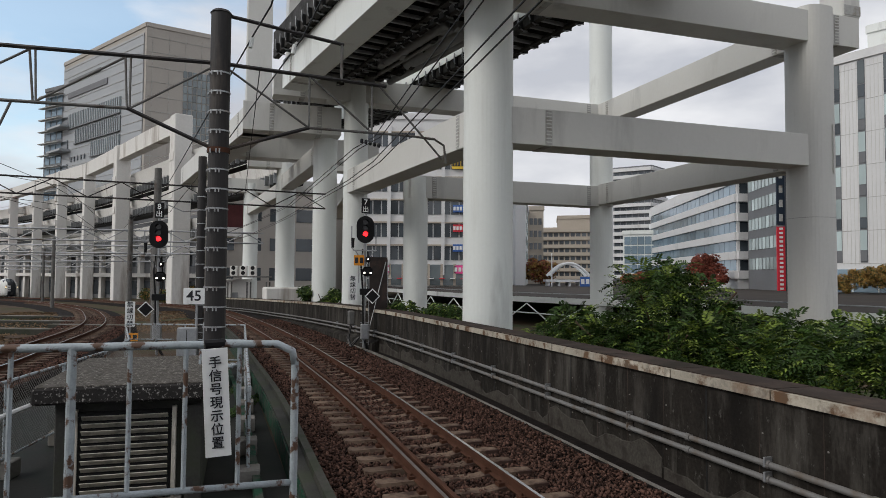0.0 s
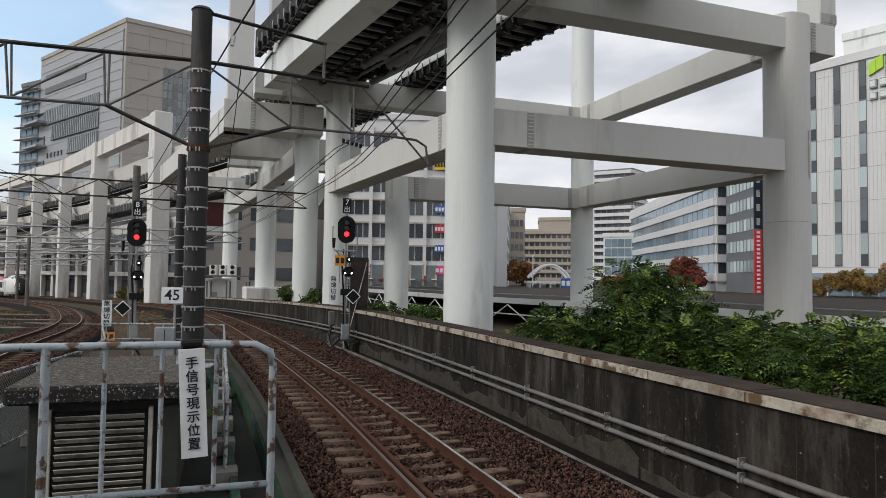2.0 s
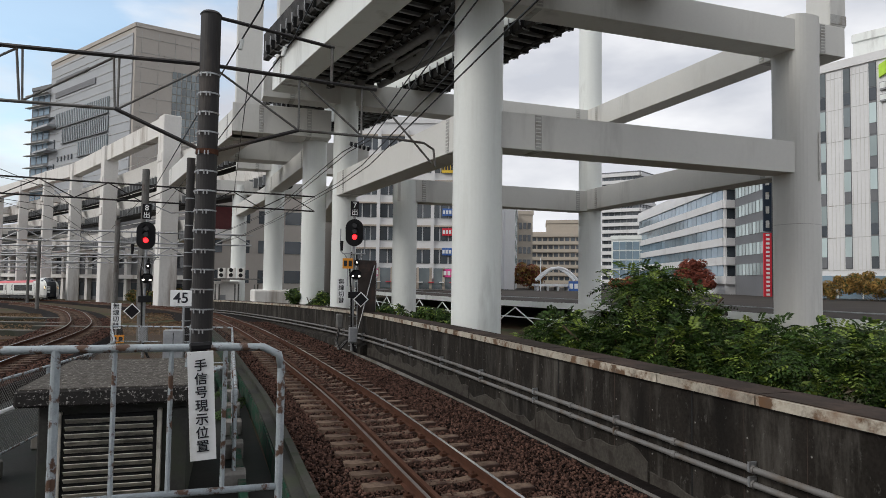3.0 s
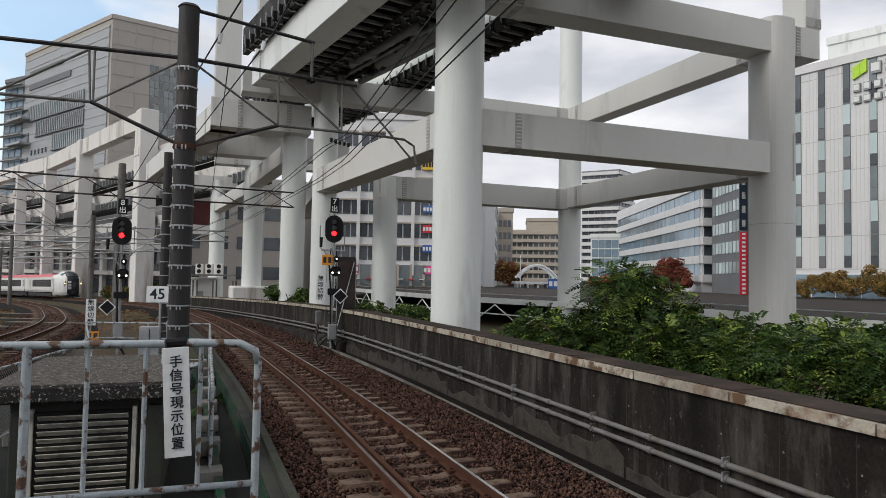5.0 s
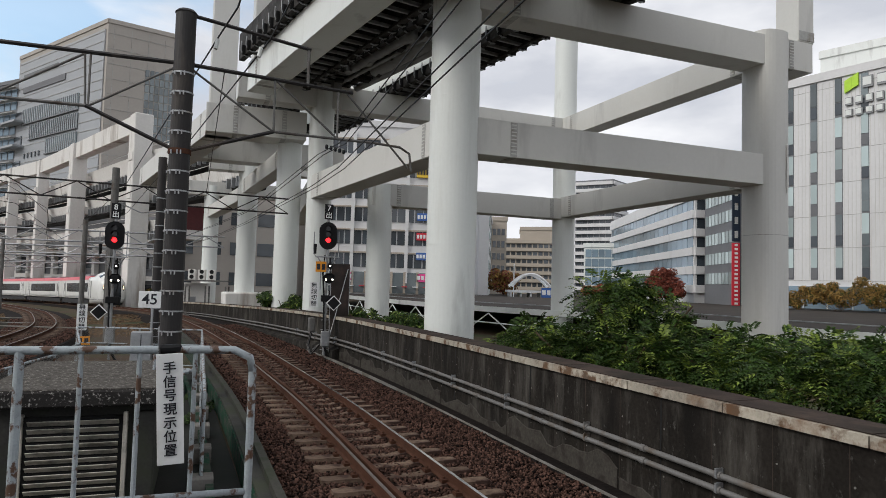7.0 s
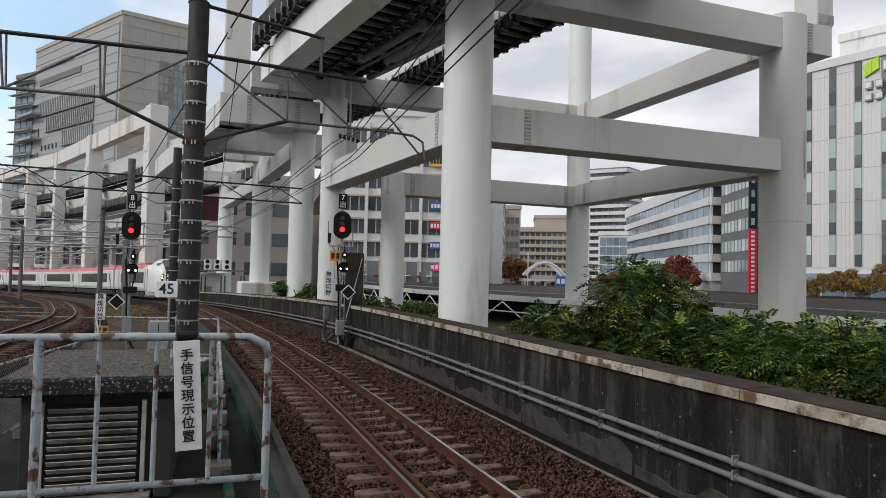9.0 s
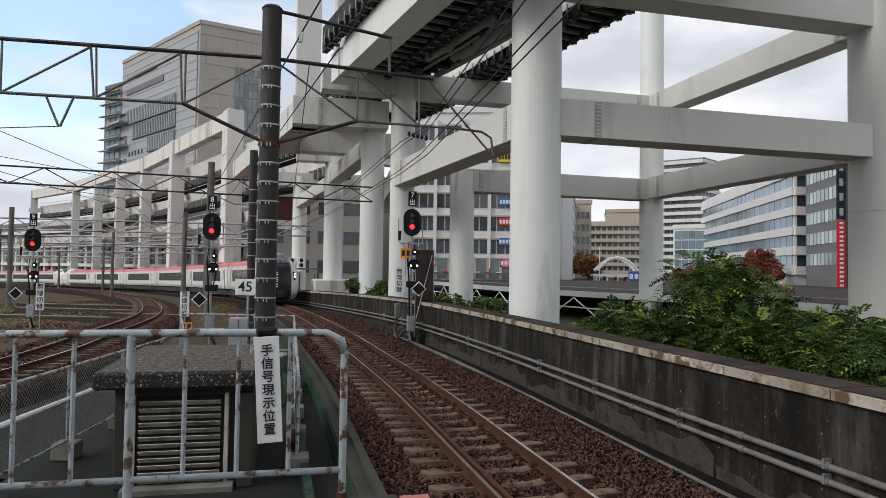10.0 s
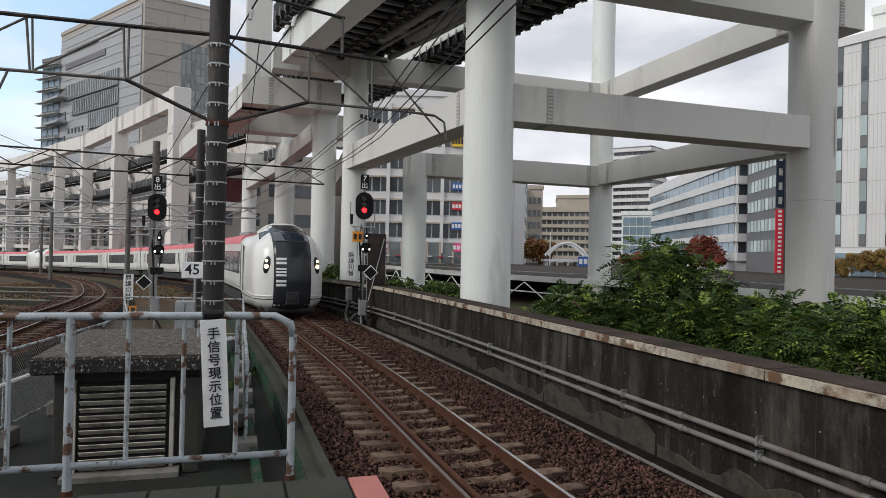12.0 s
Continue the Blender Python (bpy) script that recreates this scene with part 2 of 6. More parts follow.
M_DRYGRASS = island(mat("dry_grass", (0.17, 0.115, 0.070), 0.9, var=0.3, scale=2), 0.5)
M_KERB = mat("kerb_concrete", (0.060, 0.058, 0.051), 0.9, var=0.35, scale=2, fine=25, bump=0.4, dirt=(0.04, 0.045, 0.032), dirt_amount=0.35, dirt_scale=2)
M_PATCH = mat("rough_render", (0.068, 0.062, 0.053), 0.95, var=0.5, scale=3, fine=20, bump=0.6, dirt=(0.035, 0.03, 0.026), dirt_amount=0.35, dirt_scale=3)
M_BARK = mat("bark", (0.09, 0.065, 0.045), 0.9, var=0.3, bump=0.6)
M_GLASS = mat("dark_window_glass", (0.045, 0.055, 0.065), 0.12, var=0.25, scale=0.6, bump=0, piece=0.35, spec=0.8)
M_BLUEGLASS = mat("blue_curtain_glass", (0.22, 0.30, 0.36), 0.12, 0.3, var=0.15, scale=0.3, bump=0, piece=0.2)
M_DIMGLASS = mat("dim_window_glass", (0.15, 0.18, 0.19), 0.12, var=0.2, scale=0.6, bump=0, piece=0.4, spec=0.8)
M_PALEGLASS = mat("pale_window_glass", (0.42, 0.5, 0.5), 0.15, 0.1, var=0.1, scale=0.3, bump=0, piece=0.3)
M_FACADEWHITE = mat("white_facade", (0.66, 0.66, 0.66), 0.7, var=0.06, scale=0.3, fine=3, dirt=(0.5, 0.5, 0.49), dirt_amount=0.15, dirt_scale=0.15, streak=4)
M_FACADEGREY = mat("grey_facade", (0.16, 0.165, 0.175), 0.7, var=0.1, scale=0.3, fine=3)
M_FACADETAN = mat("tan_facade", (0.42, 0.37, 0.31), 0.8, var=0.08, scale=0.3, fine=3)
M_FACADEBEIGE = mat("grey_beige_panel", (0.40, 0.37, 0.335), 0.75, var=0.06, scale=0.1, fine=2, piece=0.04)
M_STATIONWHITE = mat("station_concrete", (0.70, 0.685, 0.655), 0.8, var=0.1, scale=0.3, fine=4, dirt=(0.30, 0.26, 0.22), dirt_amount=0.16, dirt_scale=0.3, streak=6)
M_GROUND = mat("ground", (0.085, 0.058, 0.040), 0.95, var=0.4, scale=0.25, fine=3, bump=0.4, dirt=(0.045, 0.055, 0.024), dirt_amount=0.3, dirt_scale=0.25)
M_DECK = mat("deck_asphalt", (0.050, 0.043, 0.038), 0.85, var=0.25, scale=0.4, fine=10)
M_TRAINWHITE = mat("train_white", (0.72, 0.72, 0.69), 0.25, var=0.03, scale=1, bump=0.0, dirt=(0.6, 0.6, 0.58), dirt_amount=0.1)
M_TRAINRED = mat("train_red_roof", (0.62, 0.13, 0.15), 0.45, var=0.08, scale=1, bump=0.02)
M_TRAINBLACK = mat("train_black_front", (0.022, 0.025, 0.03), 0.2, var=0.1, bump=0)
M_TRAINGREY = mat("train_grey", (0.30, 0.31, 0.32), 0.4, var=0.06, bump=0)
M_TRAINUNDER = mat("train_underframe", (0.03, 0.03, 0.032), 0.7, 0.2, var=0.3)
M_SCREEN = mat("cab_glass", (0.02, 0.03, 0.045), 0.05, var=0.1, bump=0, spec=1.0)
M_HEADLAMP = mat("headlamp", (1.0, 0.72, 0.42), 0.3, var=0, bump=0, emit=2.2)
M_SHIELD = mat("brown_mesh_sheet", (0.040, 0.030, 0.026), 0.7, var=0.4, scale=3, fine=60, bump=0.4, dirt=(0.09, 0.05, 0.04), dirt_amount=0.25)
M_REDTILE = mat("red_platform_tile", (0.40, 0.15, 0.13), 0.7, var=0.15, scale=5, dirt=(0.25, 0.12, 0.1), dirt_amount=0.2)
M_YELLOW = mat("yellow_paint", (0.72, 0.47, 0.05), 0.6, var=0.2, dirt=(0.2, 0.12, 0.05), dirt_amount=0.2)
M_MAROON = mat("maroon_panel", (0.09, 0.02, 0.022), 0.6, var=0.2)
M_SIGNRED = mat("sign_red", (0.6, 0.03, 0.05), 0.5, var=0.1)
M_SIGNPINK = mat("sign_pink", (0.8, 0.08, 0.3), 0.5, var=0.1)
M_SIGNBLUE = mat("sign_blue", (0.04, 0.12, 0.38), 0.5, var=0.1)
M_SIGNDARK = mat("sign_dark_blue", (0.012, 0.022, 0.04), 0.5, var=0.2)
M_SIGNYEL = mat("sign_yellow", (0.75, 0.5, 0.05), 0.5, var=0.1)
M_SIGNGREEN = mat("sign_green", (0.45, 0.72, 0.05), 0.5, var=0.1)

# ---- building blocks ----


def part(name, bm, material, parent=None, label="", smooth=False):
    """Links a bmesh as one mesh object, under a thing or a part."""
    if isinstance(bm, bmesh.types.BMesh):
        me = bpy.data.meshes.new(name)
        bmesh.ops.recalc_face_normals(bm, faces=bm.faces[:])
        bm.to_mesh(me)
        bm.free()
    else:
        me = bm
    if not me.materials:
        me.materials.append(material)
    if smooth:
        me.polygons.foreach_set("use_smooth", [True] * len(me.polygons))
    ob = new(name, me)
    if parent is not None:
        ob.parent = parent
    if label:
        ob["label"] = label
    return ob


def thing(name, label, category, group="", kind="", at=None):
    """An empty base that carries the parts of one thing."""
    ob = new(name)
    ob.empty_display_size = 0.2
    if at is not None:
        ob.matrix_basis = at
    return tagged(ob, label, category, group, kind)


def box(bm, c, s, m=None, bevel=0.0):
    """A box with centre c and size s, turned by the matrix m."""
    t = (m or Matrix()) @ Matrix.Translation(c) @ Matrix.Diagonal((*s, 1))
    vs = bmesh.ops.create_cube(bm, size=1, matrix=t)["verts"]
    if bevel:
        es = {e for v in vs for e in v.link_edges}
        bmesh.ops.bevel(bm, geom=list(es), offset=bevel, segments=1, affect="EDGES")
    return bm


def bx(c, s, m=None, bevel=0.0):
    return box(bmesh.new(), c, s, m, bevel)


def cyl(bm, p, q, r0, r1=None, seg=10):
    """A capped cone or cylinder from p to q."""
    p, q = Vector(p), Vector(q)
    d = q - p
    t = Matrix.Translation((p + q) / 2) @ d.to_track_quat("Z", "Y").to_matrix().to_4x4()
    bmesh.ops.create_cone(bm, cap_ends=True, segments=seg, radius1=r0, radius2=r0 if r1 is None else r1, depth=d.length, matrix=t)
    return bm


def cy(p, q, r0, r1=None, seg=10):
    return cyl(bmesh.new(), p, q, r0, r1, seg)


def rings(bm, loops, closed=True, cap=True):
    """A skin over loops of points, each with the same count."""
    vs = [[bm.verts.new(p) for p in loop] for loop in loops]
    n = len(vs[0])
    for a, b in zip(vs, vs[1:]):
        for i in range(n if closed else n - 1):
            j = (i + 1) % n
            bm.faces.new((a[i], a[j], b[j], b[i]))
    if cap and closed:
        bm.faces.new(vs[0][::-1])
        bm.faces.new(vs[-1])
    return bm


def tube(bm, pts, r, seg=8):
    """A pipe through points."""
    pts = [Vector(p) for p in pts]
    loops = []
    for i, p in enumerate(pts):
        d = (pts[min(i + 1, len(pts) - 1)] - pts[max(i - 1, 0)]).normalized()
        side = d.cross(Vector((0, 0, 1)))
        side = side.normalized() if side.length > 0.05 else Vector((1, 0, 0))
        up = side.cross(d).normalized()
        loops.append([p + r * (math.cos(a) * side + math.sin(a) * up) for a in [2 * math.pi * k / seg for k in range(seg)]])
    return rings(bm, loops)


def tb(pts, r, seg=8):
    return tube(bmesh.new(), pts, r, seg)


def girder(bm, p, q, w, h0, h1=None, bevel=0.03):
    """A box girder from p to q (centre of its underside), w wide, h0 deep at p and h1 at q."""
    p, q = Vector(p), Vector(q)
    h1 = h0 if h1 is None else h1
    d = q - p
    side = Vector((d.y, -d.x, 0)).normalized() * (w / 2)
    z = Vector((0, 0, 1))
    rings(bm, [[p - side, p + side, p + side + z * h0, p - side + z * h0], [q - side, q + side, q + side + z * h1, q - side + z * h1]])
    return bm


def gd(p, q, w, h0, h1=None):
    return girder(bmesh.new(), p, q, w, h0, h1)


def frame_at(p, q):
    """A matrix at p whose x axis points level towards q, z up."""
    d = Vector(q) - Vector(p)
    return Matrix.Translation(p) @ Matrix.Rotation(math.atan2(d.y, d.x), 4, "Z")


class Line:
    """A smooth line through plan points (x, y, z), by length."""

    def __init__(self, pts, step=0.5):
        p = [Vector(a) for a in pts]
        p = [2 * p[0] - p[1]] + p + [2 * p[-1] - p[-2]]
        fine = []
        for i in range(1, len(p) - 2):
            n = max(2, int((p[i + 1] - p[i]).length / step))
            for k in range(n):
                t = k / n
                a, b, c, d = p[i - 1], p[i], p[i + 1], p[i + 2]
                fine.append(0.5 * ((2 * b) + (c - a) * t + (2 * a - 5 * b + 4 * c - d) * t * t + (3 * b - a - 3 * c + d) * t ** 3))
        fine.append(p[-2])
        self.pts = fine
        self.s = [0.0]
        for a, b in zip(fine, fine[1:]):
            self.s.append(self.s[-1] + (b - a).length)
        self.length = self.s[-1]

    def at(self, s):
        i = min(max(int(np.searchsorted(self.s, s)) - 1, 0), len(self.s) - 2)
        f = (s - self.s[i]) / (self.s[i + 1] - self.s[i])
        return self.pts[i].lerp(self.pts[i + 1], f)

    def heading(self, s):
        return (self.at(s + 0.5) - self.at(s - 0.5)).normalized()

    def off(self, s, right, up=0.0):
        d = self.heading(s)
        return self.at(s) + Vector((d.y, -d.x, 0)).normalized() * right + Vector((0, 0, up))

    def near(self, x, y):
        return self.s[min(range(len(self.pts)), key=lambda i: (self.pts[i].x - x) ** 2 + (self.pts[i].y - y) ** 2)]


def sweep(line, profile, s0, s1, step=1.5, closed=True):
    """A profile of (right, up) points carried along a line."""
    n = max(1, int((s1 - s0) / step))
    loops = [[line.off(s0 + (s1 - s0) * k / n, r, u) for r, u in profile] for k in range(n + 1)]
    return rings(bmesh.new(), loops, closed, closed)


def ground_z(x, y):
    d = math.hypot(x, y)
    fall = min(max((d - 42) / 55, 0), 3.0)
    return -0.55 - fall * 0.85


# ---- lines of the plan ----
TRACK = Line([(7.2, -12, 0), (3.45, 0, 0), (0.72, 8.1, 0), (-1.6, 15.1, 0), (-3.8, 21.05, 0), (-7.2, 29.9, 0), (-11.8, 40.6, 0), (-18.4, 54.8, -0.15), (-26.2, 68.2, -0.4), (-35.8, 81.5, -0.7), (-48.5, 97.6, -1.1), (-61.5, 112.3, -1.45), (-75.5, 126.1, -1.8), (-90.3, 139.3, -2.15), (-128, 170, -2.9)])
TRACK_LEFT = Line([(-12.0, 6, 0), (-12.4, 13, 0), (-13.4, 19, 0), (-15.5, 25.8, 0), (-19.2, 36.5, -0.05), (-24.7, 47.3, -0.15), (-33.9, 62.5, -0.4), (-50.1, 84, -0.85), (-73, 108, -1.3), (-112, 147, -2.1)])

U = Vector((-0.317, 0.948, 0))      # along the line
V = Vector((0.948, 0.317, 0))       # across it, away from the platform
WALL0 = Vector((3.54, 9.8, 0))      # a point on the foot of the retaining wall


def wallpt(y, back=0.0, z=0.0):
    """A point of the wall's face at the distance y, set back behind it."""
    p = WALL0 + U * ((y - WALL0.y) / U.y) + V * back
    return Vector((p.x, p.y, z))


# ---- ground ----
def build_ground():
    xs = [-3000, -600, -260, -180, -140, -110, -90, -75, -60, -50, -40, -30, -20, -10, 0, 10, 20, 30, 45, 70, 120, 260, 700, 3000]
    ys = [-3000, -600, -100, -20, 0, 10, 20, 30, 40, 50, 60, 70, 80, 95, 110, 130, 150, 180, 220, 300, 600, 3000]
    bm = bmesh.new()
    g = [[bm.verts.new((x, y, ground_z(x, y))) for x in xs] for y in ys]
    for j in range(len(ys) - 1):
        for i in range(len(xs) - 1):
            bm.faces.new((g[j][i], g[j][i + 1], g[j + 1][i + 1], g[j + 1][i]))
    tagged(part("ground", bm, M_GROUND), "brown earthy railway ground with patchy dry grass", "ground", kind="structure")


build_ground()


def build_ballast(line, name, right=2.5, left=1.75, start=0.0):
    prof = [(-left - 0.5, -0.62), (-left, -0.25), (right + 0.1, -0.23), (right + 0.5, -0.62)]
    tagged(part(name, sweep(line, prof, start, line.length, 2.0), M_BALLAST), "crushed stone ballast under a railway track, near black for shade between stones", "ballast", kind="structure")


build_ballast(TRACK, "ballast_bed")
build_ballast(TRACK_LEFT, "ballast_bed_curved", 1.9, 1.9)


def build_track(line, s0, s1, label, spacing=0.68, solid=260):
    th = thing("railway_track", label, "railway track")
    head = [(-0.0325, 0.0), (0.0325, 0.0), (0.0325, -0.03), (0.009, -0.045), (0.009, -0.125), (0.06, -0.14), (0.06, -0.153), (-0.06, -0.153), (-0.06, -0.14),
            (-0.009, -0.125), (-0.009, -0.045), (-0.0325, -0.03)]
    for side in (-1, 1):
        rail = part("rail", sweep(line, [(side * 0.566 + r, u - 0.004) for r, u in head], s0, s1, 1.2), M_RUST, th, "rusty brown steel rail")
        part("running_surface", sweep(line, [(side * 0.566 - 0.026, -0.012), (side * 0.566 + 0.026, -0.012), (side * 0.566 + 0.024, 0.0), (side * 0.566 - 0.024, 0.0)], s0, s1, 1.2),
             M_RAILTOP if side > 0 else M_RAILWORN, rail, "polished steel running surface" if side > 0 else "dull steel running surface")
    return th, head


track_near, HEAD = build_track(TRACK, 0, TRACK.length - 2, "single rusty railway track with concrete sleepers on brown ballast")
track_left, _ = build_track(TRACK_LEFT, 0, TRACK_LEFT.length - 2, "curving rusty railway track with concrete sleepers beside dry grass")
# inner check rail of the curve
part("check_rail", sweep(TRACK, [(-0.44 + r, u - 0.004) for r, u in HEAD], 2, 62, 1.2), M_RUST, track_near, "rusty brown check rail")

# ---- platform tip and yard ----
PX = Vector((0.958, 0.286, 0))      # along the end railing
PY = Vector((-0.286, 0.958, 0))
P_CORNER = Vector((-1.03, 4.55, 0))  # corner post of the railing


def build_platform():
    bm = bmesh.new()
    a = P_CORNER + PX * 0.62 - PY * 0.03
    b = P_CORNER - PX * 12 - PY * 0.03
    e = Vector((1.75, -3.0, 0))
    e2 = Vector((5.2, -14, 0))
    pts = [a, b, b - PY * 22, e2, e]
    rings(bm, [[Vector((p.x, p.y, -0.6)) for p in pts], [Vector((p.x, p.y, 1.1)) for p in pts]])
    tagged(part("platform", bm, M_DARKCONC), "dark worn concrete platform end with a mossy edge", "platform", kind="structure")
    c = P_CORNER + PX * 0.52 - PY * 0.43
    tagged(part("platform_edge_tile", bx((0, 0, 0), (0.2, 0.75, 0.03), frame_at(c + Vector((0, 0, 1.115)), c + Vector((0, 0, 1.115)) + PX), 0.004), M_REDTILE), "pinkish red tactile tile at the platform edge", "platform tile")
    m = frame_at(P_CORNER + Vector((0, 0, 1.115)), P_CORNER + Vector((0, 0, 1.115)) + PX)
    for i in range(7):
        tagged(part("paving_tile", bx((0.2 - i * 0.42, -0.32, 0), (0.4, 0.6, 0.028), m, 0.004), M_DARKCONC), "dark grey weathered concrete paving slab", "paving slab", "slabs of the platform end")


build_platform()


def build_yard():
    bm = bmesh.new()
    pts = [(-0.9, 4.4), (-12.5, 1.0), (-13.0, 14), (-13.6, 17.5), (-11.6, 23.5), (-6.9, 23.5), (-1.55, 8.1)]
    rings(bm, [[Vector((x, y, -0.8)) for x, y in pts], [Vector((x, y, -0.5)) for x, y in pts]])
    tagged(part("yard_floor", bm, M_YARD), "dark concrete yard floor below the platform end", "yard floor", kind="structure")
    s0, s1 = TRACK.near(2.0, 4.2), TRACK.near(-12, 41)
    tagged(part("trackside_kerb", sweep(TRACK, [(-1.98, -0.6), (-1.98, 0.02), (-1.86, 0.02), (-1.86, -0.6)], s0, s1, 1.0), M_KERB), "low grey concrete kerb along the ballast", "kerb", kind="structure")
    tagged(part("drain_wall", sweep(TRACK, [(-2.16, -0.6), (-2.16, -0.08), (-1.983, -0.08), (-1.983, -0.6)], s0, s1, 1.0), M_DARKCONC), "dark concrete ledge beside the drain", "kerb", kind="structure")
    tagged(part("drain_lining", sweep(TRACK, [(-2.19, -0.6), (-2.19, -0.12), (-2.163, -0.12), (-2.163, -0.6)], s0, s1, 1.0), M_MOSS), "mossy green lining of the drain channel", "kerb", kind="structure")
    tagged(part("drain_kerb", sweep(TRACK, [(-2.75, -0.6), (-2.75, -0.3), (-2.64, -0.3), (-2.64, -0.6)], s0, TRACK.near(-6.5, 22), 1.0), M_MOSS), "mossy green concrete kerb of a drain channel", "kerb", kind="structure")


build_yard()


# ---- retaining wall on the far side of the track ----
WALL = Line([tuple(wallpt(-8)), tuple(wallpt(0)), tuple(wallpt(10)), tuple(wallpt(20)), (-2.95, 28, 0), (-6.9, 36.5, -0.1), (-10.9, 45, -0.3), (-17.3, 57.5, -0.6), (-25.5, 70, -0.95)])


def build_wall():
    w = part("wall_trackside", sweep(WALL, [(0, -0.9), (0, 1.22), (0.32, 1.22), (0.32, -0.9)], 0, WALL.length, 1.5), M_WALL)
    tagged(w, "dark water-stained concrete retaining wall beside the track", "retaining wall", kind="structure")
    s, step = 0.0, 1.9
    while s < WALL.length - 2:
        part("coping", sweep(WALL, [(-0.07, 1.224), (-0.07, 1.345), (0.62, 1.345), (0.62, 1.224)], s + 0.012, s + step - 0.012, 0.95), M_COPING, w)
        part("coping_cover", sweep(WALL, [(0.0, 1.349), (0.0, 1.362), (0.62, 1.362), (0.62, 1.349)], s + 0.014, s + step - 0.014, 0.95), M_COPETOP, w)
        s += step
    s = 3.1
    while s < WALL.length - 3:
        part("joint_strip", sweep(WALL, [(-0.004, -0.5), (-0.004, 1.22), (0.01, 1.22), (0.01, -0.5)], s, s + 0.03, 0.05), M_DARKSTEEL, w)
        s += 3.8
    tagged(part("wall_footing", sweep(WALL, [(-0.34, -0.6), (-0.30, 0.0), (-0.003, 0.10), (-0.003, -0.6)], WALL.near(-2.5, 27), WALL.length, 1.5), M_WALL), "rough dark concrete wall footing", "footing", kind="structure")
    tagged(part("ballast_edge_board", sweep(WALL, [(-0.61, -0.6), (-0.61, -0.2), (-0.57, -0.2), (-0.57, -0.6)], 0, WALL.near(-8, 42), 1.5), M_CONC), "thin concrete edge board holding the ballast", "edge board", kind="structure")
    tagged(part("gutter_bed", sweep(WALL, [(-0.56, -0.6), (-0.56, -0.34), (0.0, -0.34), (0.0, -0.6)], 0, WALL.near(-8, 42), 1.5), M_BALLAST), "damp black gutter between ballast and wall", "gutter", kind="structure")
    for up, r, name in ((0.44, 0.042, "upper"), (0.26, 0.042, "lower")):
        pipe = thing("conduit_pipe", "grey steel conduit clamped along the stained wall", "pipe", "conduits on the wall")
        n = int(WALL.length / 1.3)
        part("pipe_run", tb([WALL.off(WALL.length * k / n, -0.075, up) for k in range(n + 1)], r), M_CONDUIT, pipe, smooth=True)
        s = 1.2
        while s < WALL.near(-5, 34):
            a = WALL.off(s, -0.075, up)
            d = WALL.heading(s)
            part("coupling", cy(a - d * 0.05, a + d * 0.05, r * 1.25), M_CONDUIT, pipe)
            if int(s / 1.45) % 2:
                part("clamp", bx((0, 0, 0.03), (0.03, 0.115, 0.12), frame_at(a, a + d)), M_GALV, pipe)
            s += 1.45

    plug = bpy.data.meshes.new("plug")
    b2 = cy((0, -0.004, 0), (0, 0.004, 0), 0.013, seg=8)
    b2.to_mesh(plug)
    b2.free()
    plug.materials.append(M_CONC)
    s = 4.0
    while s < WALL.near(-2.0, 26):
        for z in (0.12, 0.78):
            p = WALL.off(s, 0, z)
            o = part("plug", plug, M_COPING, w)
            o.matrix_basis = frame_at(p, p + WALL.heading(s))
        s += 0.95
    s = 5.0
    while s < WALL.near(-3.0, 30):
        part("form_joint", sweep(WALL, [(-0.003, -0.5), (-0.003, 1.21), (0.01, 1.21), (0.01, -0.5)], s, s + 0.012, 0.05), M_COPETOP, w)
        s += 0.95
    # rough pale render along the foot, broken along its upper edge
    rng = random.Random(9)
    s = 0.5
    while s < WALL.near(-4, 31):
        n, l = 14, 3.7
        top = rng.uniform(-0.16, 0.02)
        loops = []
        for k in range(n + 1):
            q = s + l * k / n
            h = top + 0.09 * math.sin(q * 2.3) + 0.06 * math.sin(q * 6.1 + 1) + rng.uniform(-0.04, 0.04)
            loops.append([WALL.off(q, r, u) for r, u in ((-0.016, -0.45), (-0.016, h), (-0.001, h + 0.015), (-0.001, -0.45))])
        part("render_patch", rings(bmesh.new(), loops), M_PATCH, w)
        s += l + 0.06


build_wall()

# ---- monorail structure ----
A, B, C = Vector((1.54, 23, 0)), Vector((15.22, 27.5, 0)), Vector((10.1, 42.5, 0))
D, E = Vector((-4.95, 37.2, 0)), Vector((-1.6, 38.3, 0))
LOW, HIGH, DEEP = 7.3, 12.4, 1.28


MG0, MG1 = Vector((-7.9, 34.55, 0)), Vector((6.47, 8.0, 0))    # the girder over the railway
MGN = Vector((0.879, 0.476, 0))


def lift(p, z):
    return Vector((p.x, p.y, z))


